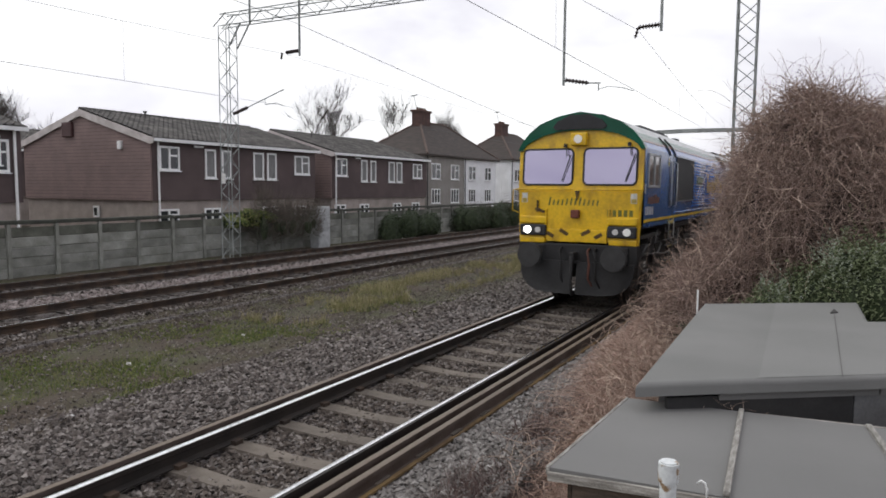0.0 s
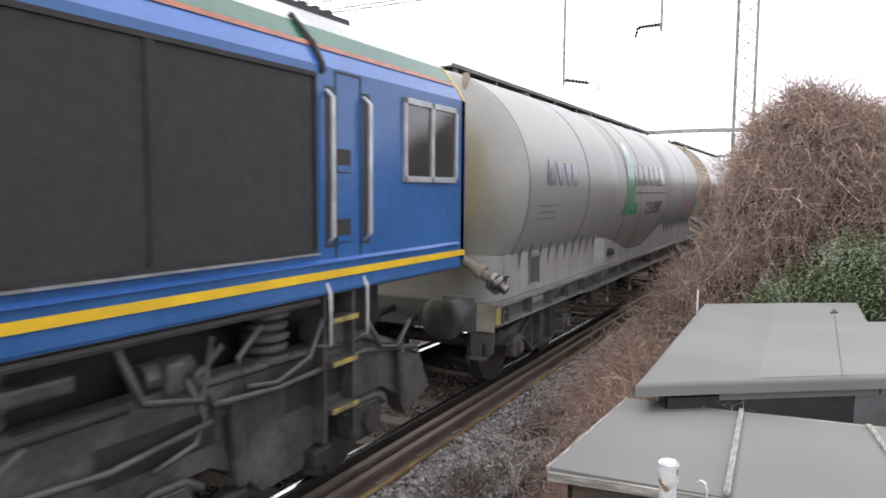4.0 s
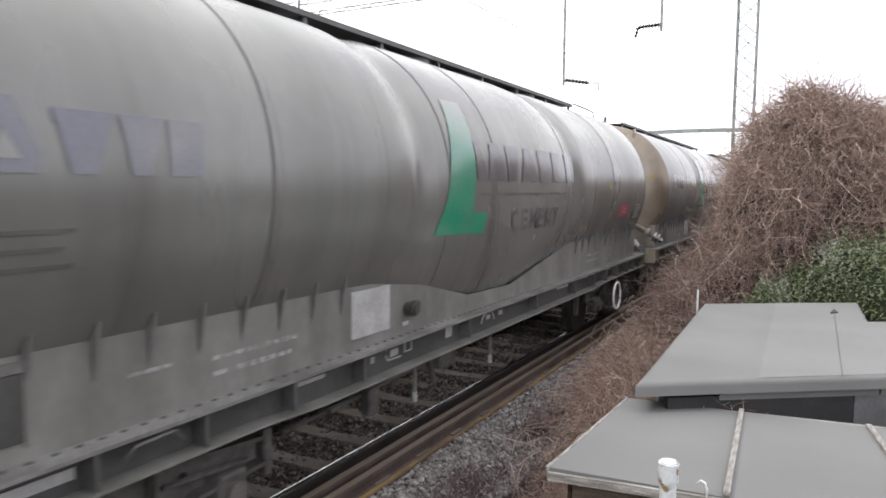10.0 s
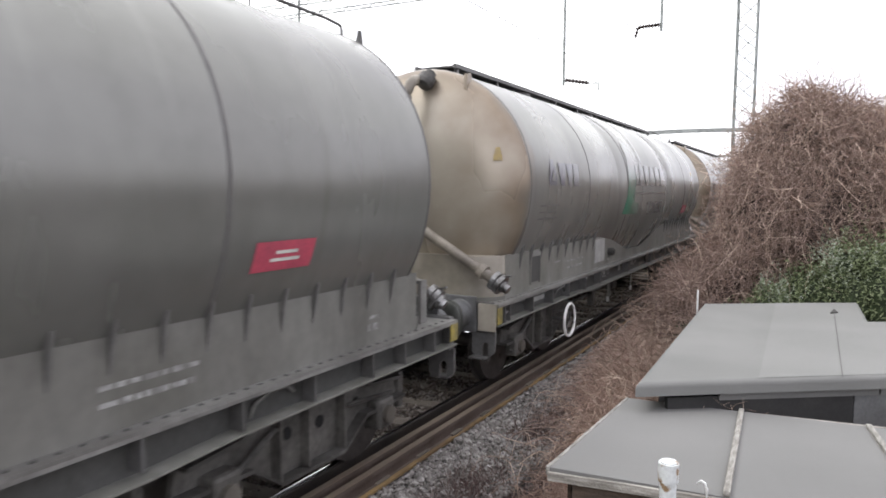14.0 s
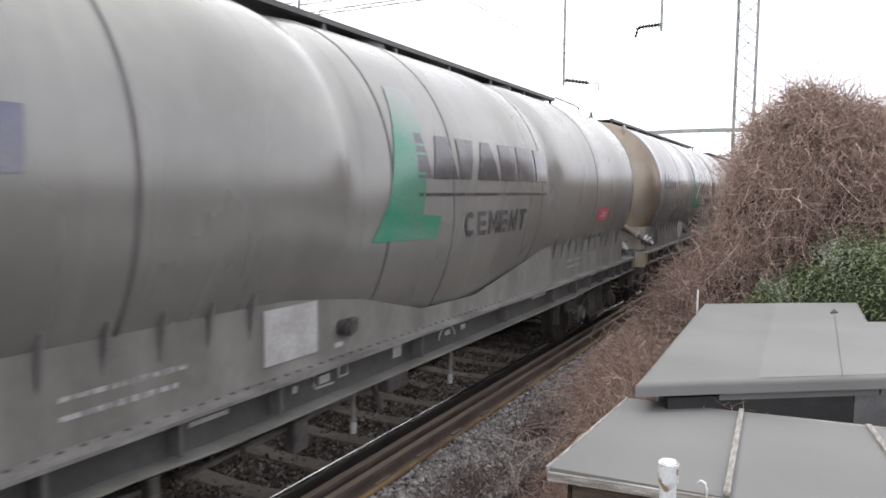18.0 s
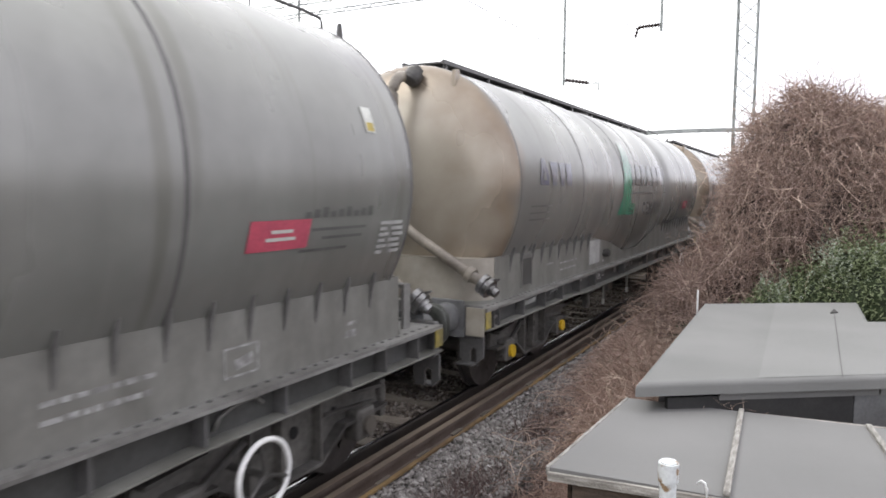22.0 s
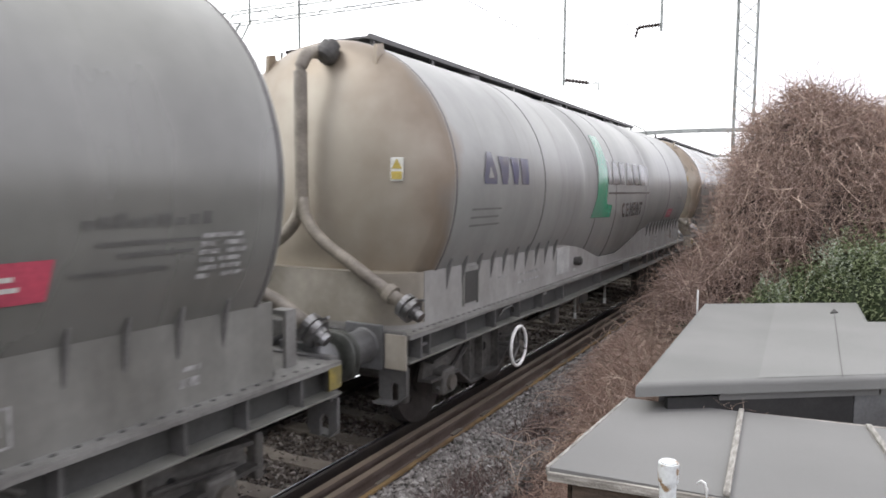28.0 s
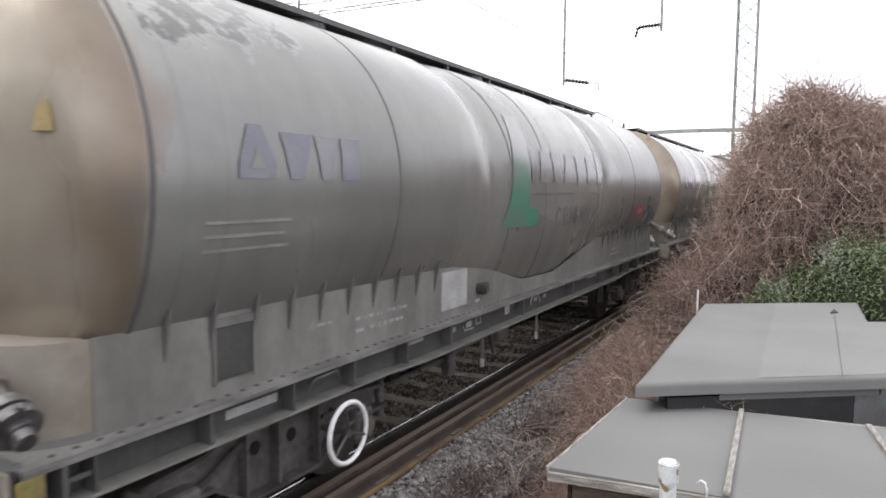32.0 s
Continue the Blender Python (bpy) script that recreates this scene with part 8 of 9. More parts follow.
    tube(bm, [(0.14, 0.52, 3.62), (0.14, 0.34, 3.66)] + bend + [(0.11, 0.05, 3.0), (0.11, 0.05, 2.28), (0.11, 0.05, 2.12)], 0.062, 16)
    part("down_pipe", bm, M_PIPE, pw, "dusty vertical pipe")
    for s in (-1, 1):
        bm = B()
        end = Vector((0.11 + s * 1.16, -0.02, 1.405))
        knee = Vector((0.11, 0.05, 2.04))
        curve = []
        for k in range(9):
            u = k / 8
            a, c = Vector((0.11 + 0.012 * s, 0.05, 2.30)), knee.lerp(end, 0.30)
            curve.append(a * (1 - u) ** 2 + knee * 2 * u * (1 - u) + c * u * u)
        tube(bm, curve + [end], 0.058, 16)
        part("branch_pipe", bm, M_PIPE, pw)
        d = Vector((s * 0.86, -0.04, -0.50)).normalized()
        p = end
        steel = mat("worn_steel", (0.30, 0.30, 0.30), 0.32, 0.8, (0.14, 0.135, 0.13), 9.0, bump=0.3, bscale=30)
        bm = B()
        turned(bm, p, d, [(-0.20, 0.06), (-0.20, 0.086), (-0.13, 0.086), (-0.13, 0.062)])
        part("pipe_collar", bm, M_PIPE, pw)
        bm = B()
        turned(bm, p, d, [(-0.01, 0.06), (-0.01, 0.108), (0.04, 0.108), (0.04, 0.075), (0.065, 0.075), (0.065, 0.112), (0.115, 0.112), (0.115, 0.066), (0.15, 0.066), (0.15, 0.052), (0.20, 0.048)])
        cup = part("flange_coupling", bm, steel, pw, "worn steel bolted hose flange")
        bm = B()
        box(bm, p + d * 0.14 + Vector((s * 0.02, -0.01, 0.115)), (0.14, 0.03, 0.022), ry=s * -0.2, bevel=0.004)
        part("cam_lever", bm, steel, cup, "bright steel lever")
        bm = B()
        tube(bm, [(s * 0.40, 13.60, 1.70), (s * 0.55, 13.80, 1.62), (s * 0.72, 13.90, 1.51), (s * 0.98, 13.95, 1.34)], 0.066, 14)
        part("rear_pipe", bm, M_PIPE, pw)
        p, d = Vector((s * 0.98, 13.95, 1.34)), Vector((s * 0.82, 0.1, -0.5)).normalized()
        bm = B()
        turned(bm, p, d, [(-0.02, 0.066), (-0.02, 0.115), (0.04, 0.115), (0.04, 0.08), (0.055, 0.08), (0.055, 0.118), (0.105, 0.118), (0.105, 0.075), (0.15, 0.075), (0.15, 0.058), (0.19, 0.05)])
        cup = part("flange_coupling", bm, steel, pw, "worn steel bolted hose flange")
        bm = B()
        box(bm, p + d * 0.11 + Vector((s * 0.03, -0.01, 0.125)), (0.14, 0.03, 0.022), ry=s * -0.3, bevel=0.004)
        part("cam_lever", bm, steel, cup, "bright steel lever")
        bm = B()
        prism(bm, [(s * 1.115, 1.12), (s * 1.085, 1.12), (s * 1.085, 1.50), (s * 0.98, 1.50), (s * 0.98, 1.535), (s * 1.115, 1.535)], 13.545, 13.655, "xz")
        part("pipe_bracket", bm, M_FLANGE, pw, "pale upright bracket")
    bm = B()
    turned(bm, (0.19, 0.26, 3.58), (0.2, 0.62, 0.75), [(0, 0.05), (0.02, 0.09), (0.06, 0.108), (0.15, 0.105), (0.17, 0.07), (0.22, 0.065), (0.23, 0.03)], 16)
    part("top_valve", bm, M_BOGIE, pw, "dark round valve on top of the pipe")
    for x in (-0.66, 0.66):
        bm = B()
        prism(bm, [(0.44, 3.50), (0.60, 3.58), (0.56, 3.74), (0.46, 3.72)], x - 0.02, x + 0.02)
        part("lifting_lug", bm, M_DOME, W)
    # headstocks, buffers, drawgear
    for y, d in ((0.02, -1), (13.92, 1)):
        e = thing_part("headstock", W)
        boxpart("beam", (0, y, 0.98), (2.5, 0.1, 0.34), M_SOLE, e, "", 0.02)
        for s in (-1, 1):
            bm = B()
            rod(bm, (s * 0.87, y, 1.01), (s * 0.87, y + d * 0.36, 1.01), 0.148, 28)
            rod(bm, (s * 0.87, y + d * 0.045, 1.01), (s * 0.87, y + d * 0.085, 1.01), 0.185, 24, 0.15)
            box(bm, (s * 0.87, y + d * 0.055, 1.01), (0.40, 0.03, 0.40), bevel=0.012)
            part("buffer_stock", bm, M_BUFFER, e, "grey cylindrical buffer casing")
            bm = B()
            rod(bm, (s * 0.87, y + d * 0.34, 1.01), (s * 0.87, y + d * 0.44, 1.01), 0.118, 20)
            head = [[(s * 0.87 + r * 1.12 * math.copysign(abs(math.cos(a)) ** 0.72, math.cos(a)), y + d * q, 1.01 + r * math.copysign(abs(math.sin(a)) ** 0.72, math.sin(a))) for a in [radians(12 * k) for k in range(30)]] for r, q in ((0.15, 0.425), (0.20, 0.435), (0.212, 0.448), (0.205, 0.468), (0.12, 0.482), (0.02, 0.486))]
            loft(bm, head)
            part("buffer_head", bm, mat("buffer_steel", (0.075, 0.078, 0.070), 0.5, 0.2, (0.04, 0.042, 0.036), 5.0), e, "dark oval buffer face")
            bm = B()
            prism(bm, [(s * 1.28, 0.84), (s * 1.00, 0.84), (s * 1.00, 0.58), (s * 1.05, 0.53), (s * 1.12, 0.53), (s * 1.12, 0.66), (s * 1.15, 0.71), (s * 1.20, 0.69), (s * 1.20, 0.53), (s * 1.28, 0.60)], y - 0.015, y + 0.015, "xz")
            box(bm, (s * 1.10, y + d * 0.06, 0.535), (0.2, 0.12, 0.018))
            part("step_bracket", bm, M_SOLE, e)
        bm = B()
        tube(bm, [(0, y, 1.0), (0, y + d * 0.35, 0.98), (0.03, y + d * 0.48, 0.9)], 0.045, 8)
        tube(bm, [(0.3, y, 0.95), (0.32, y + d * 0.25, 0.85), (0.25, y + d * 0.42, 0.6), (0.2, y + d * 0.48, 0.7)], 0.028, 8)
        part("drawgear", bm, M_DARK, e)
    # markings
    mk = thing_part("side_markings", W)
    bm = B()
    on_tank(bm, [(5.47, 3.22), (5.83, 3.22), (5.80, 2.74), (5.76, 2.33), (5.72, 2.17), (6.04, 2.15), (6.0, 1.955), (5.05, 1.975), (5.24, 2.31), (5.33, 2.72)])
    wrap(bm)
    part("green_emblem", bm, M_EMBLEM, mk, "faded green emblem")
    for a, b, c, d in ((1.68, 1.81, 1.61, 1.91), (1.99, 2.10, 1.94, 2.19), (2.21, 2.42, 2.22, 2.45)):
        bm = B()
        on_tank(bm, [(a, 2.44), (b, 2.44), (d, 2.73), (c, 2.73)], step=0.06)
        wrap(bm)
        part("owner_bar", bm, M_LOGOB, mk, "faded blue bar")
    bm = B()
    on_tank(bm, [(1.24, 2.44), (1.54, 2.44), (1.55, 2.53), (1.45, 2.76), (1.34, 2.76), (1.24, 2.53)], step=0.06)
    wrap(bm)
    part("owner_emblem", bm, M_LOGOB, mk, "faded blue emblem")
    bm = B()
    on_tank(bm, [(1.33, 2.50), (1.46, 2.50), (1.395, 2.62)])
    wrap(bm, 0.010)
    part("emblem_centre", bm, M_TANK, mk)
    for k in range(9):
        a = 11.86 + 0.088 * k
        bm = B()
        on_tank(bm, [(a, 2.19), (a + 0.06, 2.19), (a + 0.06, 2.19 + 0.04 + 0.015 * (k % 3)), (a, 2.19 + 0.04 + 0.015 * (k % 3))])
        wrap(bm)
        part("data_bar", bm, M_FAINT, mk)
    for z, a, b in ((2.18, 1.0, 1.7), (2.10, 1.0, 1.65), (2.02, 1.0, 1.7), (2.10, 11.94, 12.56), (2.04, 12.06, 12.52), (1.96, 11.84, 12.36)):
        bm = B()
        on_tank(bm, [(a, z), (b, z), (b, z + 0.02), (a, z + 0.02)])
        wrap(bm)
        part("data_bar", bm, M_FAINT, mk)
    for k in range(6):
        z = 1.88 + k * 0.046
        for a, w in ((12.57, 0.1 + 0.04 * (k % 2)), (12.75 - 0.02 * (k % 3), 0.16)):
            bm = B()
            on_tank(bm, [(a, z), (a + w, z), (a + w, z + 0.028), (a, z + 0.028)])
            wrap(bm)
            part("data_bar", bm, M_STENCIL, mk, "worn pale bars of a data panel")
    # rows of small painted figures on the skirt, as plain bars
    rng = random.Random(7)
    for y0, y1, z, h in ((2.67, 3.42, 1.37, 0.030), (2.67, 3.36, 1.275, 0.034), (10.2, 10.86, 1.37, 0.030), (10.2, 10.8, 1.28, 0.034), (2.09, 2.39, 1.40, 0.02), (12.56, 12.72, 1.27, 0.05), (12.58, 12.70, 1.35, 0.03)):
        y = y0
        while y < y1:
            w = min(rng.uniform(0.03, 0.11), y1 - y + 0.01)
            boxpart("stencil_bar", (1.202, y + w / 2, z), (0.003, w, h * rng.uniform(0.75, 1.1)), M_STENCIL, mk)
            y += w + 0.022
    # an outlined box with a bright mark, and a small dark data plate
    for ya, za, dy, dz in ((11.34, 1.31, 0.012, 0.19), (11.62, 1.31, 0.012, 0.19), (11.48, 1.40, 0.27, 0.012), (11.48, 1.22, 0.27, 0.012)):
        boxpart("box_outline", (1.202, ya, za), (0.004, dy, dz), M_STENCIL, mk)
    boxpart("box_mark", (1.203, 11.50, 1.30), (0.003, 0.15, 0.07), M_STENCIL, mk, rx=radians(10))
    boxpart("data_plate", (1.204, 12.29, 1.35), (0.008, 0.16, 0.19), M_WEBG, mk, "small dark data plate")
    for k in range(4):
        boxpart("plate_bar", (1.209, 12.29, 1.285 + 0.043 * k), (0.002, 0.12 - 0.02 * (k % 2), 0.018), M_STENCIL, mk)
    return W


def paint_name(w, dy=0.0):
    """The painted name as plain blocks (foot and head of each), its underline and the word below; dy: set further along."""
    mk = [c for c in w.children if c.name.startswith("side_markings")][0]
    for a, b, c, d in ((5.82, 6.05, 5.82, 5.93), (6.07, 6.54, 6.19, 6.40), (6.58, 6.80, 6.58, 6.93), (6.94, 7.46, 7.12, 7.31), (7.52, 7.92, 7.53, 7.90), (7.97, 8.49, 8.02, 8.50), (8.55, 8.96, 8.56, 8.98)):
        bm = B()
        on_tank(bm, [(a + dy, 2.475), (b + dy, 2.475), (d + dy, 2.85), (c + dy, 2.85)], step=0.06)
        wrap(bm)
        part("lettering_bar", bm, M_LETTER, mk, "dark grey block of a painted name")
    bm = B()
    on_tank(bm, [(5.83 + dy, 2.325), (8.98 + dy, 2.325), (8.98 + dy, 2.352), (5.83 + dy, 2.352)])
    wrap(bm)
    part("underline", bm, M_LETTER, mk)
    bm = B()
    for j, ch in enumerate("CEMENT"):
        for poly in LETTERS[ch]:
            bm.faces.new([bm.verts.new((0, 6.67 + dy + 0.272 * j + 0.215 * u, 1.935 + 0.235 * v)) for u, v in poly])
    for k in range(8):
        bmesh.ops.bisect_plane(bm, geom=bm.verts[:] + bm.edges[:] + bm.faces[:], plane_co=(0, 0, 1.92 + 0.035 * k), plane_no=(0, 0, 1))
    wrap(bm, 0.007)
    part("lettering", bm, M_LETTER, mk, "dark grey painted word")

# ---- assembly ----
build_ground()
build_tracks()
build_gantry(18.4)
for gy in (68.4, -31.6, 118.4):
    build_gantry(gy, False)
catenary(0.0, 4.95, 6.5, 0.03)
catenary(-11.75, 5.15, 6.88, 0.0, 0.5)
wire("feeder_wire", [(-8.2, -40, 8.4), (-8.2, -10, 7.6), (-8.2, 14.7, 6.78), (-8.2, 23, 6.1), (-8.2, 32.4, 5.43), (-8.2, 44, 5.2), (-8.2, 68, 6.6)], 0.008, "thin dark wire over the middle track")
build_fence()
terrace(24.63, 37.9, 2)
terrace(39.8, 53.3, 2, first=False)
end_house = terrace(4.4, 17.9, 2, first=False)
window(end_house, -26.28, 15.9, 17.35, 2.95, 4.35, 2)
bm = B()
rod(bm, (-26.15, 17.55, 4.75), (-26.15, 17.55, -0.3), 0.06, 8)
part("downpipe", bm, M_WHITE, end_house)
terrace(14.0, 34.0, 2, xf=-44.0, first=False)
GREYD = mat("grey_pebbledash", (0.30, 0.285, 0.262), 0.95, 0, (0.24, 0.225, 0.205), 1.0, bump=0.6, bscale=40)
WHITED = mat("white_render", (0.86, 0.87, 0.88), 0.9, 0, (0.74, 0.75, 0.75), 1.0, bump=0.3, bscale=40)
hip_house(59.7, 76.4, -30.0, (GREYD, WHITED), 5.85, 9.6)
hip_house(81.2, 98.0, -30.0, (WHITED, GREYD), 6.2, 10.0)
# plain walls of the gardens that close the place behind the camera
brickw = mat("garden_brick", (0.11, 0.075, 0.06), 0.95, 0, (0.07, 0.05, 0.042), 1.5, bump=0.4)
for nm, c3, s3 in (("wall_east", (14.5, 20, 0.2), (0.25, 110, 3.2)), ("wall_south", (6.0, -34.9, 1.2), (14.0, 0.25, 5.2))):
    bm = B()
    box(bm, c3, s3)
    tagged(part(nm, bm, brickw), "plain dark brick boundary wall", "wall", kind="structure")
build_sheds()
build_bramble()
build_shade_hedge()
build_bank_growth()
build_evergreen()
M_STONE = island_mat("ballast_stone", [(0.032, 0.0274, 0.0246), (0.128, 0.111, 0.1), (0.304, 0.278, 0.258), (0.068, 0.0564, 0.0492), (0.192, 0.166, 0.152)], 0.95)
stones("ballast_stones", "loose angular grey-brown ballast stones", [(-3.5, -0.86, 2.5, 9, 12500, 0.033), (-3.6, -0.86, 9, 24, 7000, 0.042), (-6.9, -3.2, 3.5, 12, 7500, 0.017), (-7.3, -3.2, 3.5, 20, 3500, 0.026), (-7.2, -3.2, 10, 22, 7000, 0.02), (-13.8, -7.2, 5, 26, 5600, 0.05)], M_STONE, 3)
M_GREYSTONE = island_mat("grey_ballast_stone", [(0.126, 0.116, 0.107), (0.21, 0.198, 0.185), (0.361, 0.344, 0.324), (0.16, 0.146, 0.134), (0.269, 0.251, 0.235)], 0.9)
stones("shoulder_stones", "small pale grey ballast stones on the track's shoulder", [(1.15, 2.4, 3.0, 9, 12300, 0.030), (1.15, 2.2, 9, 17, 6900, 0.032)], M_GREYSTONE, 5)
M_PINKSTONE = island_mat("clean_ballast_stone", [(0.14, 0.115, 0.108), (0.24, 0.205, 0.193), (0.34, 0.298, 0.285), (0.19, 0.16, 0.149)], 0.95)
stones("six_foot_stones", "paler pinkish ballast between the two distant tracks", [(-11.4, -9.5, 4, 45, 9500, 0.055)], M_PINKSTONE, 13)
M_BROWNSTONE = island_mat("grimy_ballast_stone", [(0.044, 0.0357, 0.0306), (0.0968, 0.08, 0.068), (0.264, 0.239, 0.217), (0.066, 0.0522, 0.0425), (0.15, 0.126, 0.109)], 0.95)
stones("grimy_stones", "oil-browned ballast stones between and beside the rails", [(-7.72, -6.2, 3.5, 30, 9000, 0.026), (-0.66, 0.66, 2.5, 9, 9500, 0.028), (-0.66, 0.66, 9, 20, 6000, 0.032)], M_BROWNSTONE, 8)
blades("rough_grass", "patchy short rough grass and moss between the tracks", [(-6.8, -3.4, 3.2, 16, 62000, 0.055), (-6.8, -3.5, 4, 16, 4500, 0.11), (-5.2, -3.6, 5, 10, 1500, 0.1)], M_GRASS, 4)
M_DRYGRASS = island_mat("dry_grass", [(0.15, 0.15, 0.06), (0.30, 0.265, 0.14), (0.44, 0.385, 0.24), (0.18, 0.19, 0.07), (0.36, 0.31, 0.17)], 0.9)
blades("dry_grass", "longer pale dry grass between the tracks", [(-6.6, -4.2, 10.5, 30, 22000, 0.24)], M_DRYGRASS, 6)
for tx, ty, th, sd in ((-60, 82.7, 17.5, 3), (-60, 98, 16, 6), (-60, 119.6, 18, 8), (-60, 37, 11.5, 9)):
    bare_tree(tx, ty, th, 0.75, sd, "leafless winter tree with fine branches behind the houses")
far_wood()
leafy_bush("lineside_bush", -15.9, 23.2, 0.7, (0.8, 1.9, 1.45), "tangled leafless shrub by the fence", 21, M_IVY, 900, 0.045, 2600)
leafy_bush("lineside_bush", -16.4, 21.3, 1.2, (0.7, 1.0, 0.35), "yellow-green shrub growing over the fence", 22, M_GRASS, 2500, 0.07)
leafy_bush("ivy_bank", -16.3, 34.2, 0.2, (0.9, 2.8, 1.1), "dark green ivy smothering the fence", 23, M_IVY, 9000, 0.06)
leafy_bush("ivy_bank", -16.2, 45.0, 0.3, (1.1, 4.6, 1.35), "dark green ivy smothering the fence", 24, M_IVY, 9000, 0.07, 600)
cab = thing("relay_cabinet", "pale grey lineside equipment cabinet", "cabinet")
boxpart("body", (-16.0, 25.5, 0.58), (0.5, 0.85, 1.9), mat("cabinet_grey", (0.5, 0.52, 0.52), 0.6), cab, "", 0.03)
boxpart("door", (-15.74, 25.5, 0.6), (0.03, 0.75, 1.7), mat("cabinet_grey", (0.5, 0.52, 0.52)), cab, "", 0.01)

# a few pale stones that catch the eye
for px, py in ((-5.05, 7.0), (-5.0, 9.4), (-3.3, 4.9), (1.95, 9.6), (1.75, 5.7), (2.1, 6.6)):
    st = thing("pale_stone", "small chalk-white stone lying on the ballast", "stone", "pale stones", at=pose(px, py, bed_z(px, py)))
    bm = B()
    bmesh.ops.create_icosphere(bm, subdivisions=2, radius=0.04)
    for v in bm.verts:
        v.co = v.co * (1 + 0.4 * noise.noise(v.co * 40 + Vector((px, py, 0))))
        v.co.z = v.co.z * 0.6 + 0.02
    part("stone", bm, mat("chalk", (0.7, 0.69, 0.66), 0.9), st)

loco = build_loco()
loco_wheels = [wheelset(loco, y, 0.53) for y in (1.1, 3.05, 5.0, 13.65, 15.6, 17.55)]
first_wagon = build_wagon()
first_wheels = [wheelset(first_wagon, y, 0.46) for y in (1.04, 2.86, 11.09, 12.91)]
wagons = [first_wagon] + [copy_thing(first_wagon, pose(0, 0, 0)) for _ in range(12)]

# the brake wheel sits at one end only; one wagon has bright axle caps
REAR_BRAKE = (1, 2, 3, 7, 8)
END_SIGN = {1: (0.72, 2.8, 0), 2: (0.62, 3.10, 0), 3: (0.45, 2.95, 1), 4: (1.10, 2.70, 1), 5: (1.12, 2.78, 1), 6: (0.42, 3.07, 1), 7: (0.46, 3.02, 0), 9: (0.30, 2.96, 1), 10: (0.99, 2.56, 0), 11: (1.06, 2.72, 1), 12: (0.72, 2.8, 0)}


def end_sign(w, x, z, worn):
    """A small hazard sign on the front dome; the worn ones keep only a dull yellow patch."""
    u, v = (END_Y(x + 0.05, z) - END_Y(x - 0.05, z)) / 0.1, (END_Y(x, z + 0.05) - END_Y(x, z - 0.05)) / 0.1
    at = Matrix.Translation((x, END_Y(x, z) - 0.008, z)) @ Matrix.Rotation(math.atan(u), 4, "Z") @ Matrix.Rotation(-math.atan(v), 4, "X")
    bm = B()
    if worn:
        prism(bm, [(-0.055, -0.07), (0.055, -0.07), (0.045, 0.0), (0.02, 0.08), (-0.02, 0.08), (-0.045, 0.0)], -0.003, 0.003, "xz")
        bm.transform(at)
        part("end_sign", bm, mat("dulled_yellow_sign", (0.34, 0.25, 0.075), 0.6, 0, (0.28, 0.225, 0.14), 9.0), w, "dull yellow patch of a worn sign")
        return
    box(bm, (0, 0, 0), (0.12, 0.008, 0.21), bevel=0.003)
    bm.transform(at)
    sign = part("end_sign", bm, M_STICK, w, "small white and yellow hazard sign")
    bm = B()
    prism(bm, [(-0.05, 0.005), (0.05, 0.005), (0.0, 0.095)], -0.0085, -0.0045, "xz")
    bm.transform(at)
    part("sign_mark", bm, M_STICKY, sign)
    bm = B()
    box(bm, (0, -0.006, -0.055), (0.10, 0.005, 0.07))
    bm.transform(at)
    part("sign_mark", bm, M_STICKY, sign)


# where the small yellow triangle stands on the rear of the barrel, and its size
WARNING = {1: (12.26, 2.67, 0.06), 2: (12.45, 2.83, 0.13), 3: (10.66, 2.47, 0.13), 5: (12.03, 2.84, 0.13), 6: (12.2, 2.56, 0.06), 10: (12.18, 2.56, 0.07), 12: (12.2, 2.55, 0.06)}


def warning_mark(w, y, z, h):
    bm = B()
    on_tank(bm, [(y - 0.45 * h, z - 0.5 * h), (y + 0.45 * h, z - 0.5 * h), (y + 0.1 * h, z + 0.5 * h), (y - 0.1 * h, z + 0.5 * h)], step=0.04)
    wrap(bm)
    part("warning_mark", bm, M_STICKY, w, "small yellow warning triangle")


def rear_sticker(w):
    """A small white and yellow notice high on the rear of the barrel."""
    bm = B()
    on_tank(bm, [(12.60, 2.80), (12.72, 2.80), (12.72, 2.99), (12.60, 2.99)])
    wrap(bm)
    note = part("notice", bm, M_STICK, w, "small white and yellow notice")
    bm = B()
    on_tank(bm, [(12.615, 2.812), (12.705, 2.812), (12.705, 2.875), (12.615, 2.875)])
    wrap(bm, 0.009)
    part("notice_mark", bm, M_STICKY, note)

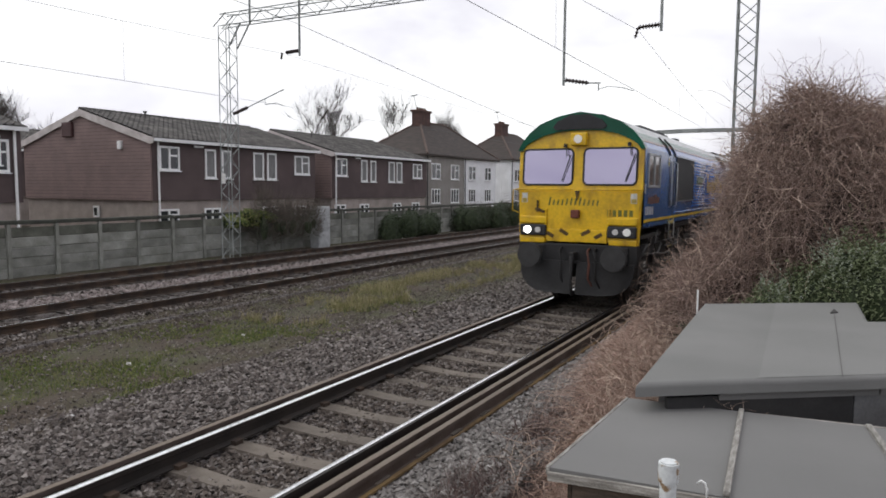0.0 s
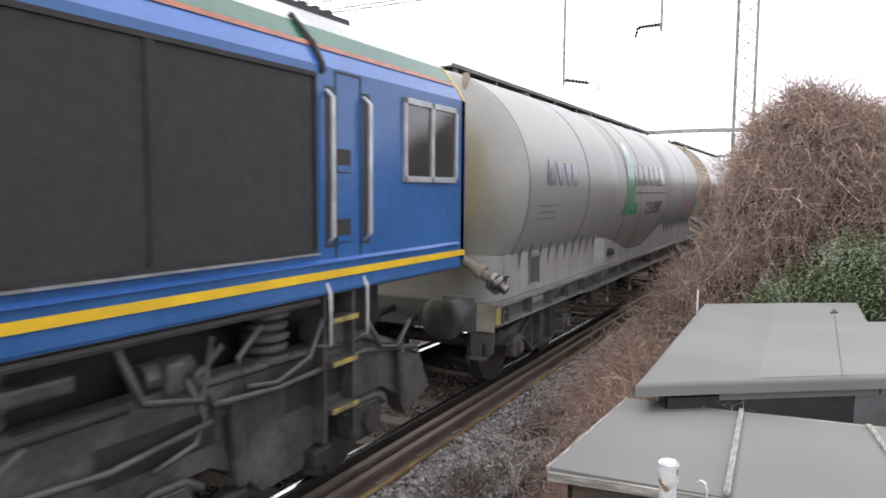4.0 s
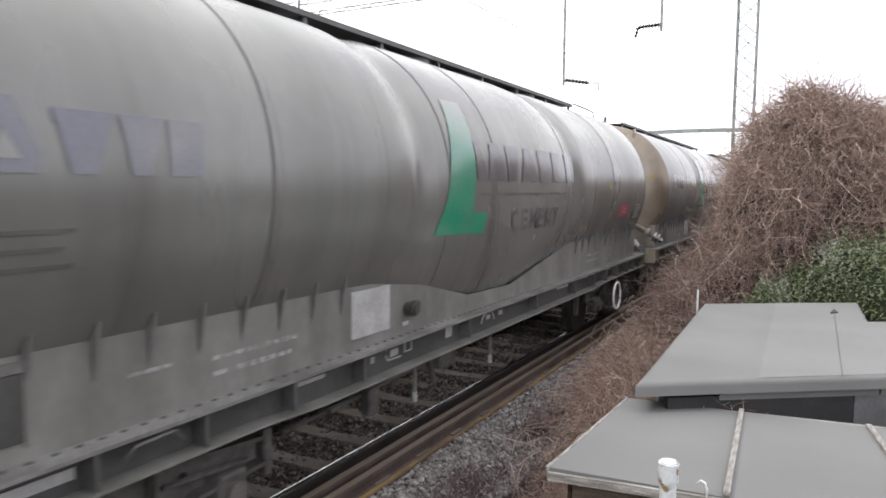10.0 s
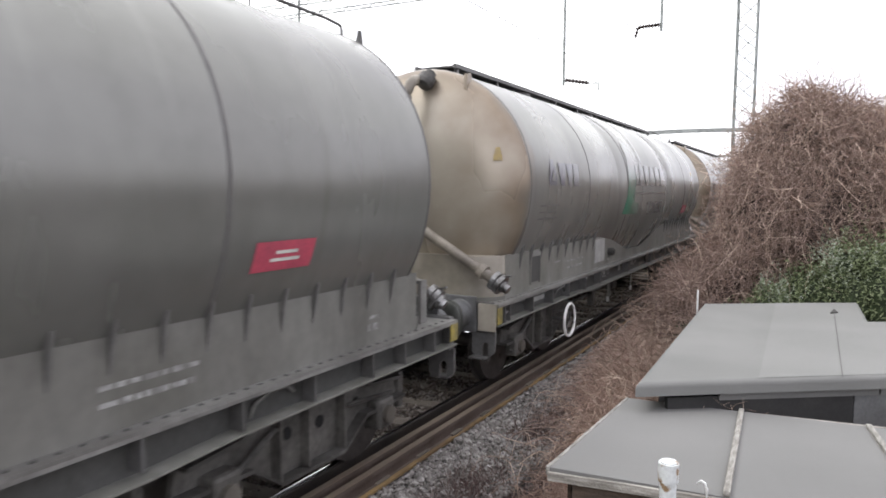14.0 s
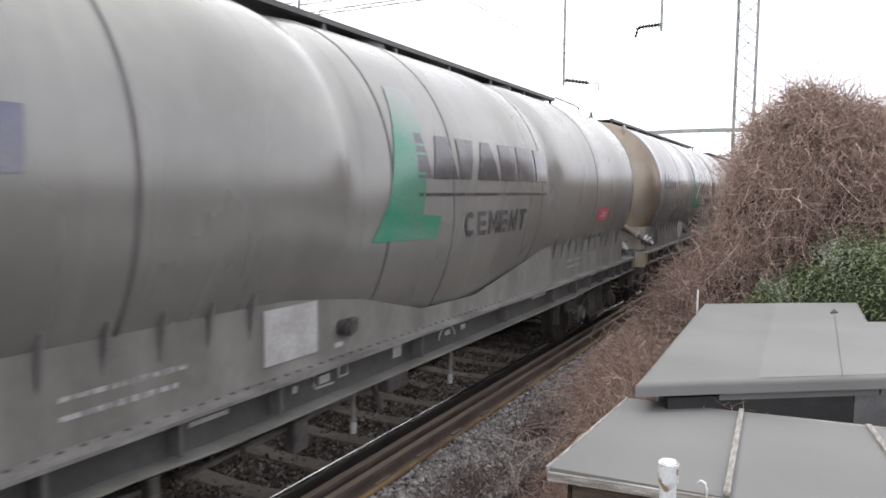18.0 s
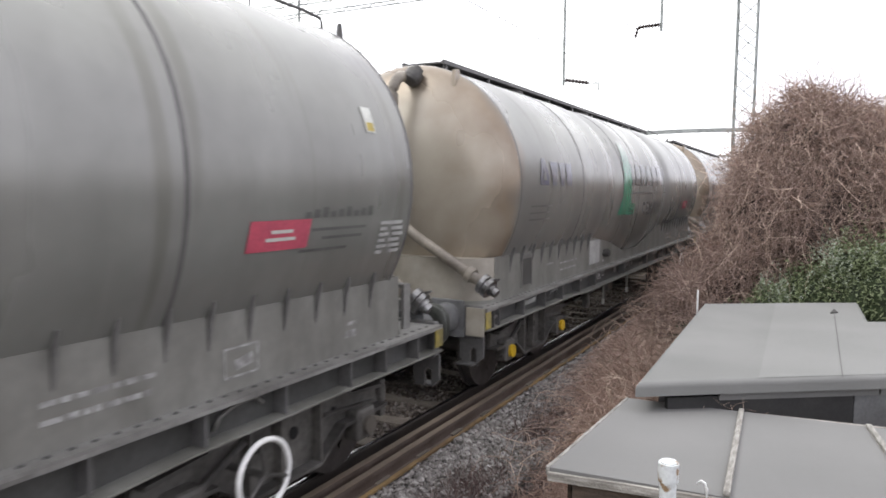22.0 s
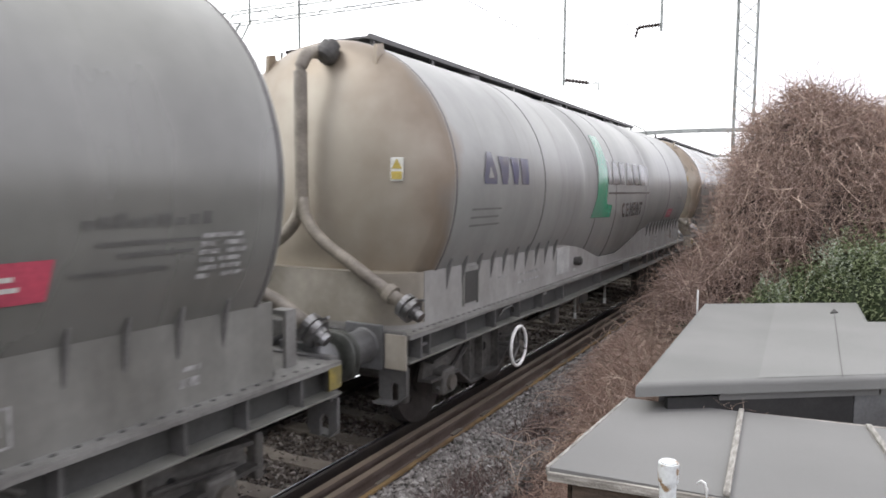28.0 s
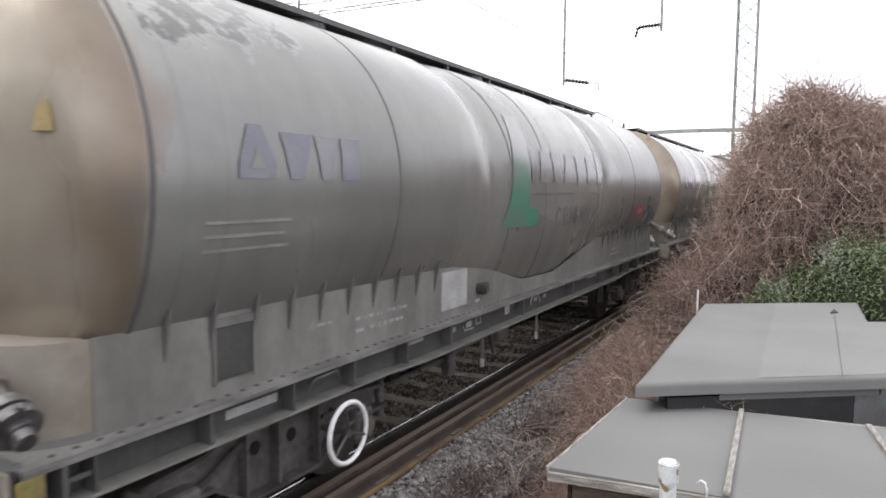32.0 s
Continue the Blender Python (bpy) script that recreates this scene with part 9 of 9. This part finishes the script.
for k, w in enumerate(wagons, 1):
    for c in [c for c in w.children if c.name.startswith("hand_brake_wheel")]:
        if (c.location.y > 6) != (k in REAR_BRAKE):
            for q in (*c.children, c):
                bpy.data.objects.remove(q)
    if k == 2:
        for c in [c for c in w.children_recursive if c.name.startswith(("owner_", "emblem_centre"))]:
            bpy.data.objects.remove(c)
    if k == 1:
        for c in [c for c in w.children if c.name.startswith(("tank_end", "tank_barrel", "end_skirt"))]:
            c.data = c.data.copy()
            c.data.materials[0] = M_TANK_CLEAN
        for c in [c for c in w.children if c.name.startswith("skirt")]:
            c.data = c.data.copy()
            c.data.materials[0] = M_SKIRT_CLEAN
    if k in (10, 13):
        for c in [c for c in w.children_recursive if c.name.startswith(("stencil_arch", "stencil_hook", "stencil_outline", "stencil_plate"))]:
            bpy.data.objects.remove(c)
        for c in [c for c in w.children_recursive if c.name.startswith("end_plate") and c.data.materials[0] == M_PALEY]:
            bpy.data.objects.remove(c)
        for c in [c for c in w.children if c.name.startswith("skirt")]:
            c.data = c.data.copy()
            c.data.materials[0] = M_SKIRT_CLEAN
        for c in [c for c in w.children_recursive if c.name.startswith("green_emblem")]:
            c.data = c.data.copy()
            c.data.materials[0] = M_LOGOG
        for c in [c for c in w.children if c.name.startswith(("tank_barrel", "tank_end"))]:
            c.data = c.data.copy()
            c.data.materials[0] = M_SHELL_CLEAN
        for c in [c for c in w.children_recursive if c.name.startswith(("box_outline", "box_mark"))]:
            bpy.data.objects.remove(c)
    # only some wagons carry the small plate at the rear
    for c in [c for c in w.children_recursive if c.name.startswith(("data_plate", "plate_bar")) and k not in (8, 10, 12)]:
        bpy.data.objects.remove(c)
    if k == 1:
        for c in [c for c in w.children_recursive if c.name.startswith("sole_bar")]:
            c.data = c.data.copy()
            c.data.materials[0] = M_SOLE
    if k in (2, 3, 7, 10, 13):
        for c in [c for c in w.children_recursive if c.name.startswith("data_bar") and c.data.materials[0] == M_STENCIL]:
            c.data = c.data.copy()
            c.data.materials[0] = M_PALEP
            if k == 7:
                c.location.y += 0.19
    if k == 8:
        for c in [c for c in w.children_recursive if c.name.startswith("data_bar") and c.data.materials[0] == M_STENCIL]:
            bpy.data.objects.remove(c)
    if k in (1, 3, 4, 5, 6):
        for c in [c for c in w.children_recursive if c.name.startswith("data_bar") and c.data.materials[0] == M_FAINT and c.data.vertices[0].co.y > 11]:
            bpy.data.objects.remove(c)
    if k == 4:
        for c in [c for c in w.children_recursive if c.name.startswith(("box_outline", "box_mark")) or c.name.startswith("data_bar") and c.data.materials[0] == M_STENCIL]:
            bpy.data.objects.remove(c)
    if k in (2, 11):
        for c in [c for c in w.children_recursive if c.name.startswith("data_bar") and c.data.vertices[0].co.y < 3]:
            c.data = c.data.copy()
            c.data.materials[0] = M_SKIRT_CLEAN
    if k in WARNING:
        warning_mark(w, *WARNING[k])
    if k == 7:
        rear_sticker(w)
    if k in END_SIGN:
        end_sign(w, *END_SIGN[k])
    if k == 8:
        for c in [c for c in w.children_recursive if c.name.startswith("axle_cap") and c.data.vertices[0].co.y < 6]:
            c.data = c.data.copy()
            c.data.materials[0] = mat("yellow_axle_cap", (0.62, 0.40, 0.02), 0.5)

# red placards, set at slightly different places on each wagon; the lettering's wear and painted glare differ too
PLACARD = {1: (11.76, 2.06), 3: (11.74, 2.04), 4: (11.42, 1.96), 5: (11.30, 1.93), 6: (11.42, 2.01), 7: (11.64, 2.09), 8: (11.56, 2.04), 9: (11.46, 1.97), 10: (11.36, 1.88), 11: (11.5, 2.0), 12: (11.5, 2.0), 13: (11.4, 1.95)}


def red_placard(w, y, z):
    bm = B()
    on_tank(bm, [(y - 0.285, z - 0.095), (y + 0.27, z - 0.095), (y + 0.285, z + 0.095), (y - 0.27, z + 0.095)], step=0.05)
    wrap(bm)
    card = part("red_placard", bm, M_RED, w, "red placard with two white bars")
    for dz, a, b in ((-0.036, -0.13, 0.14), (0.012, -0.09, 0.11)):
        bm = B()
        on_tank(bm, [(y + a, z + dz), (y + b, z + dz), (y + b, z + dz + 0.022), (y + a, z + dz + 0.022)])
        wrap(bm, 0.009)
        part("white_bar", bm, M_STICK, card)


for k, w in enumerate(wagons, 1):
    paint_name(w, -0.17 if k == 6 else 0.0)
    if k in PLACARD:
        red_placard(w, *PLACARD[k])
    # the paler sets on wagons 3 and 11 also paint glare over the markings
    worn = {3: (M_LETTER_MID, M_EMBLEM, M_OWNER_WORN), 4: (M_LETTER_MID, M_EMBLEM, M_OWNER_WORN), 5: (M_LETTER_WORN, M_EMBLEM_FOOT, M_OWNER_WORN), 9: (M_LETTER_WORN, M_EMBLEM_FOOT, M_OWNER_WORN), 11: (M_LETTER_WORN, M_EMBLEM_FOOT, M_OWNER_WORN)}.get(k)
    if worn:
        for c in [c for c in w.children_recursive if c.name.startswith(("lettering", "underline", "green_emblem", "owner_"))]:
            c.data = c.data.copy()
            c.data.materials[0] = worn[2] if c.name.startswith("owner_") else worn[1] if c.name.startswith("green") else worn[0]

# one wagon has old paint flaking along the shoulder of its barrel
for c in [c for c in wagons[10].children if c.name.startswith("tank_barrel")]:
    c.data = c.data.copy()
    c.data.materials[0] = M_SHELL_FLAKING

# distance run, from the speeds at these times
SPEED = [(0, 7.11), (1, 6.98), (2, 6.80), (3, 6.37), (4, 6.29), (6, 6.36), (8, 5.71), (10, 5.87), (13, 5.75), (17, 5.54), (20, 5.69), (23, 5.45), (26, 5.12), (29, 4.70), (32, 4.23)]
RUN = [0.0]
for step in range(640):
    ta, tb = step * 0.05, (step + 1) * 0.05
    va, vb = (float(np.interp(q, [p[0] for p in SPEED], [p[1] for p in SPEED])) for q in (ta, tb))
    RUN.append(RUN[-1] + (va + vb) * 0.025)


def run(t):
    return float(np.interp(t, [i * 0.05 for i in range(641)], RUN))


def motions():
    times = [i * 0.5 for i in range(65)]
    walk(loco, [(t, pose(0, 13.81 - run(t), 0)) for t in times])
    for k, w in enumerate(wagons):
        walk(w, [(t, pose(0, 18.765 + 14.874 * (k + 1) - run(t), 0)) for t in times])
    sets = [(loco, 13.81, 0.53)] + [(w, 18.765 + 14.874 * (k + 1), 0.46) for k, w in enumerate(wagons)]
    for veh, start, r in sets:
        for ws in [c for c in veh.children if c.name.startswith("wheelset")]:
            y = ws.location.y
            rows = [0.0] + [i * 0.1 for i in range(1, 320) if -6 < start + y - run(i * 0.1) < 22] + [32.0]
            rows = [(t, Matrix.Translation((0, y, r)) @ Matrix.Rotation((run(min(max(t, rows[1] - 0.1), rows[-2] + 0.1))) / r, 4, "X")) for t in rows]
            walk(ws, rows)


motions()
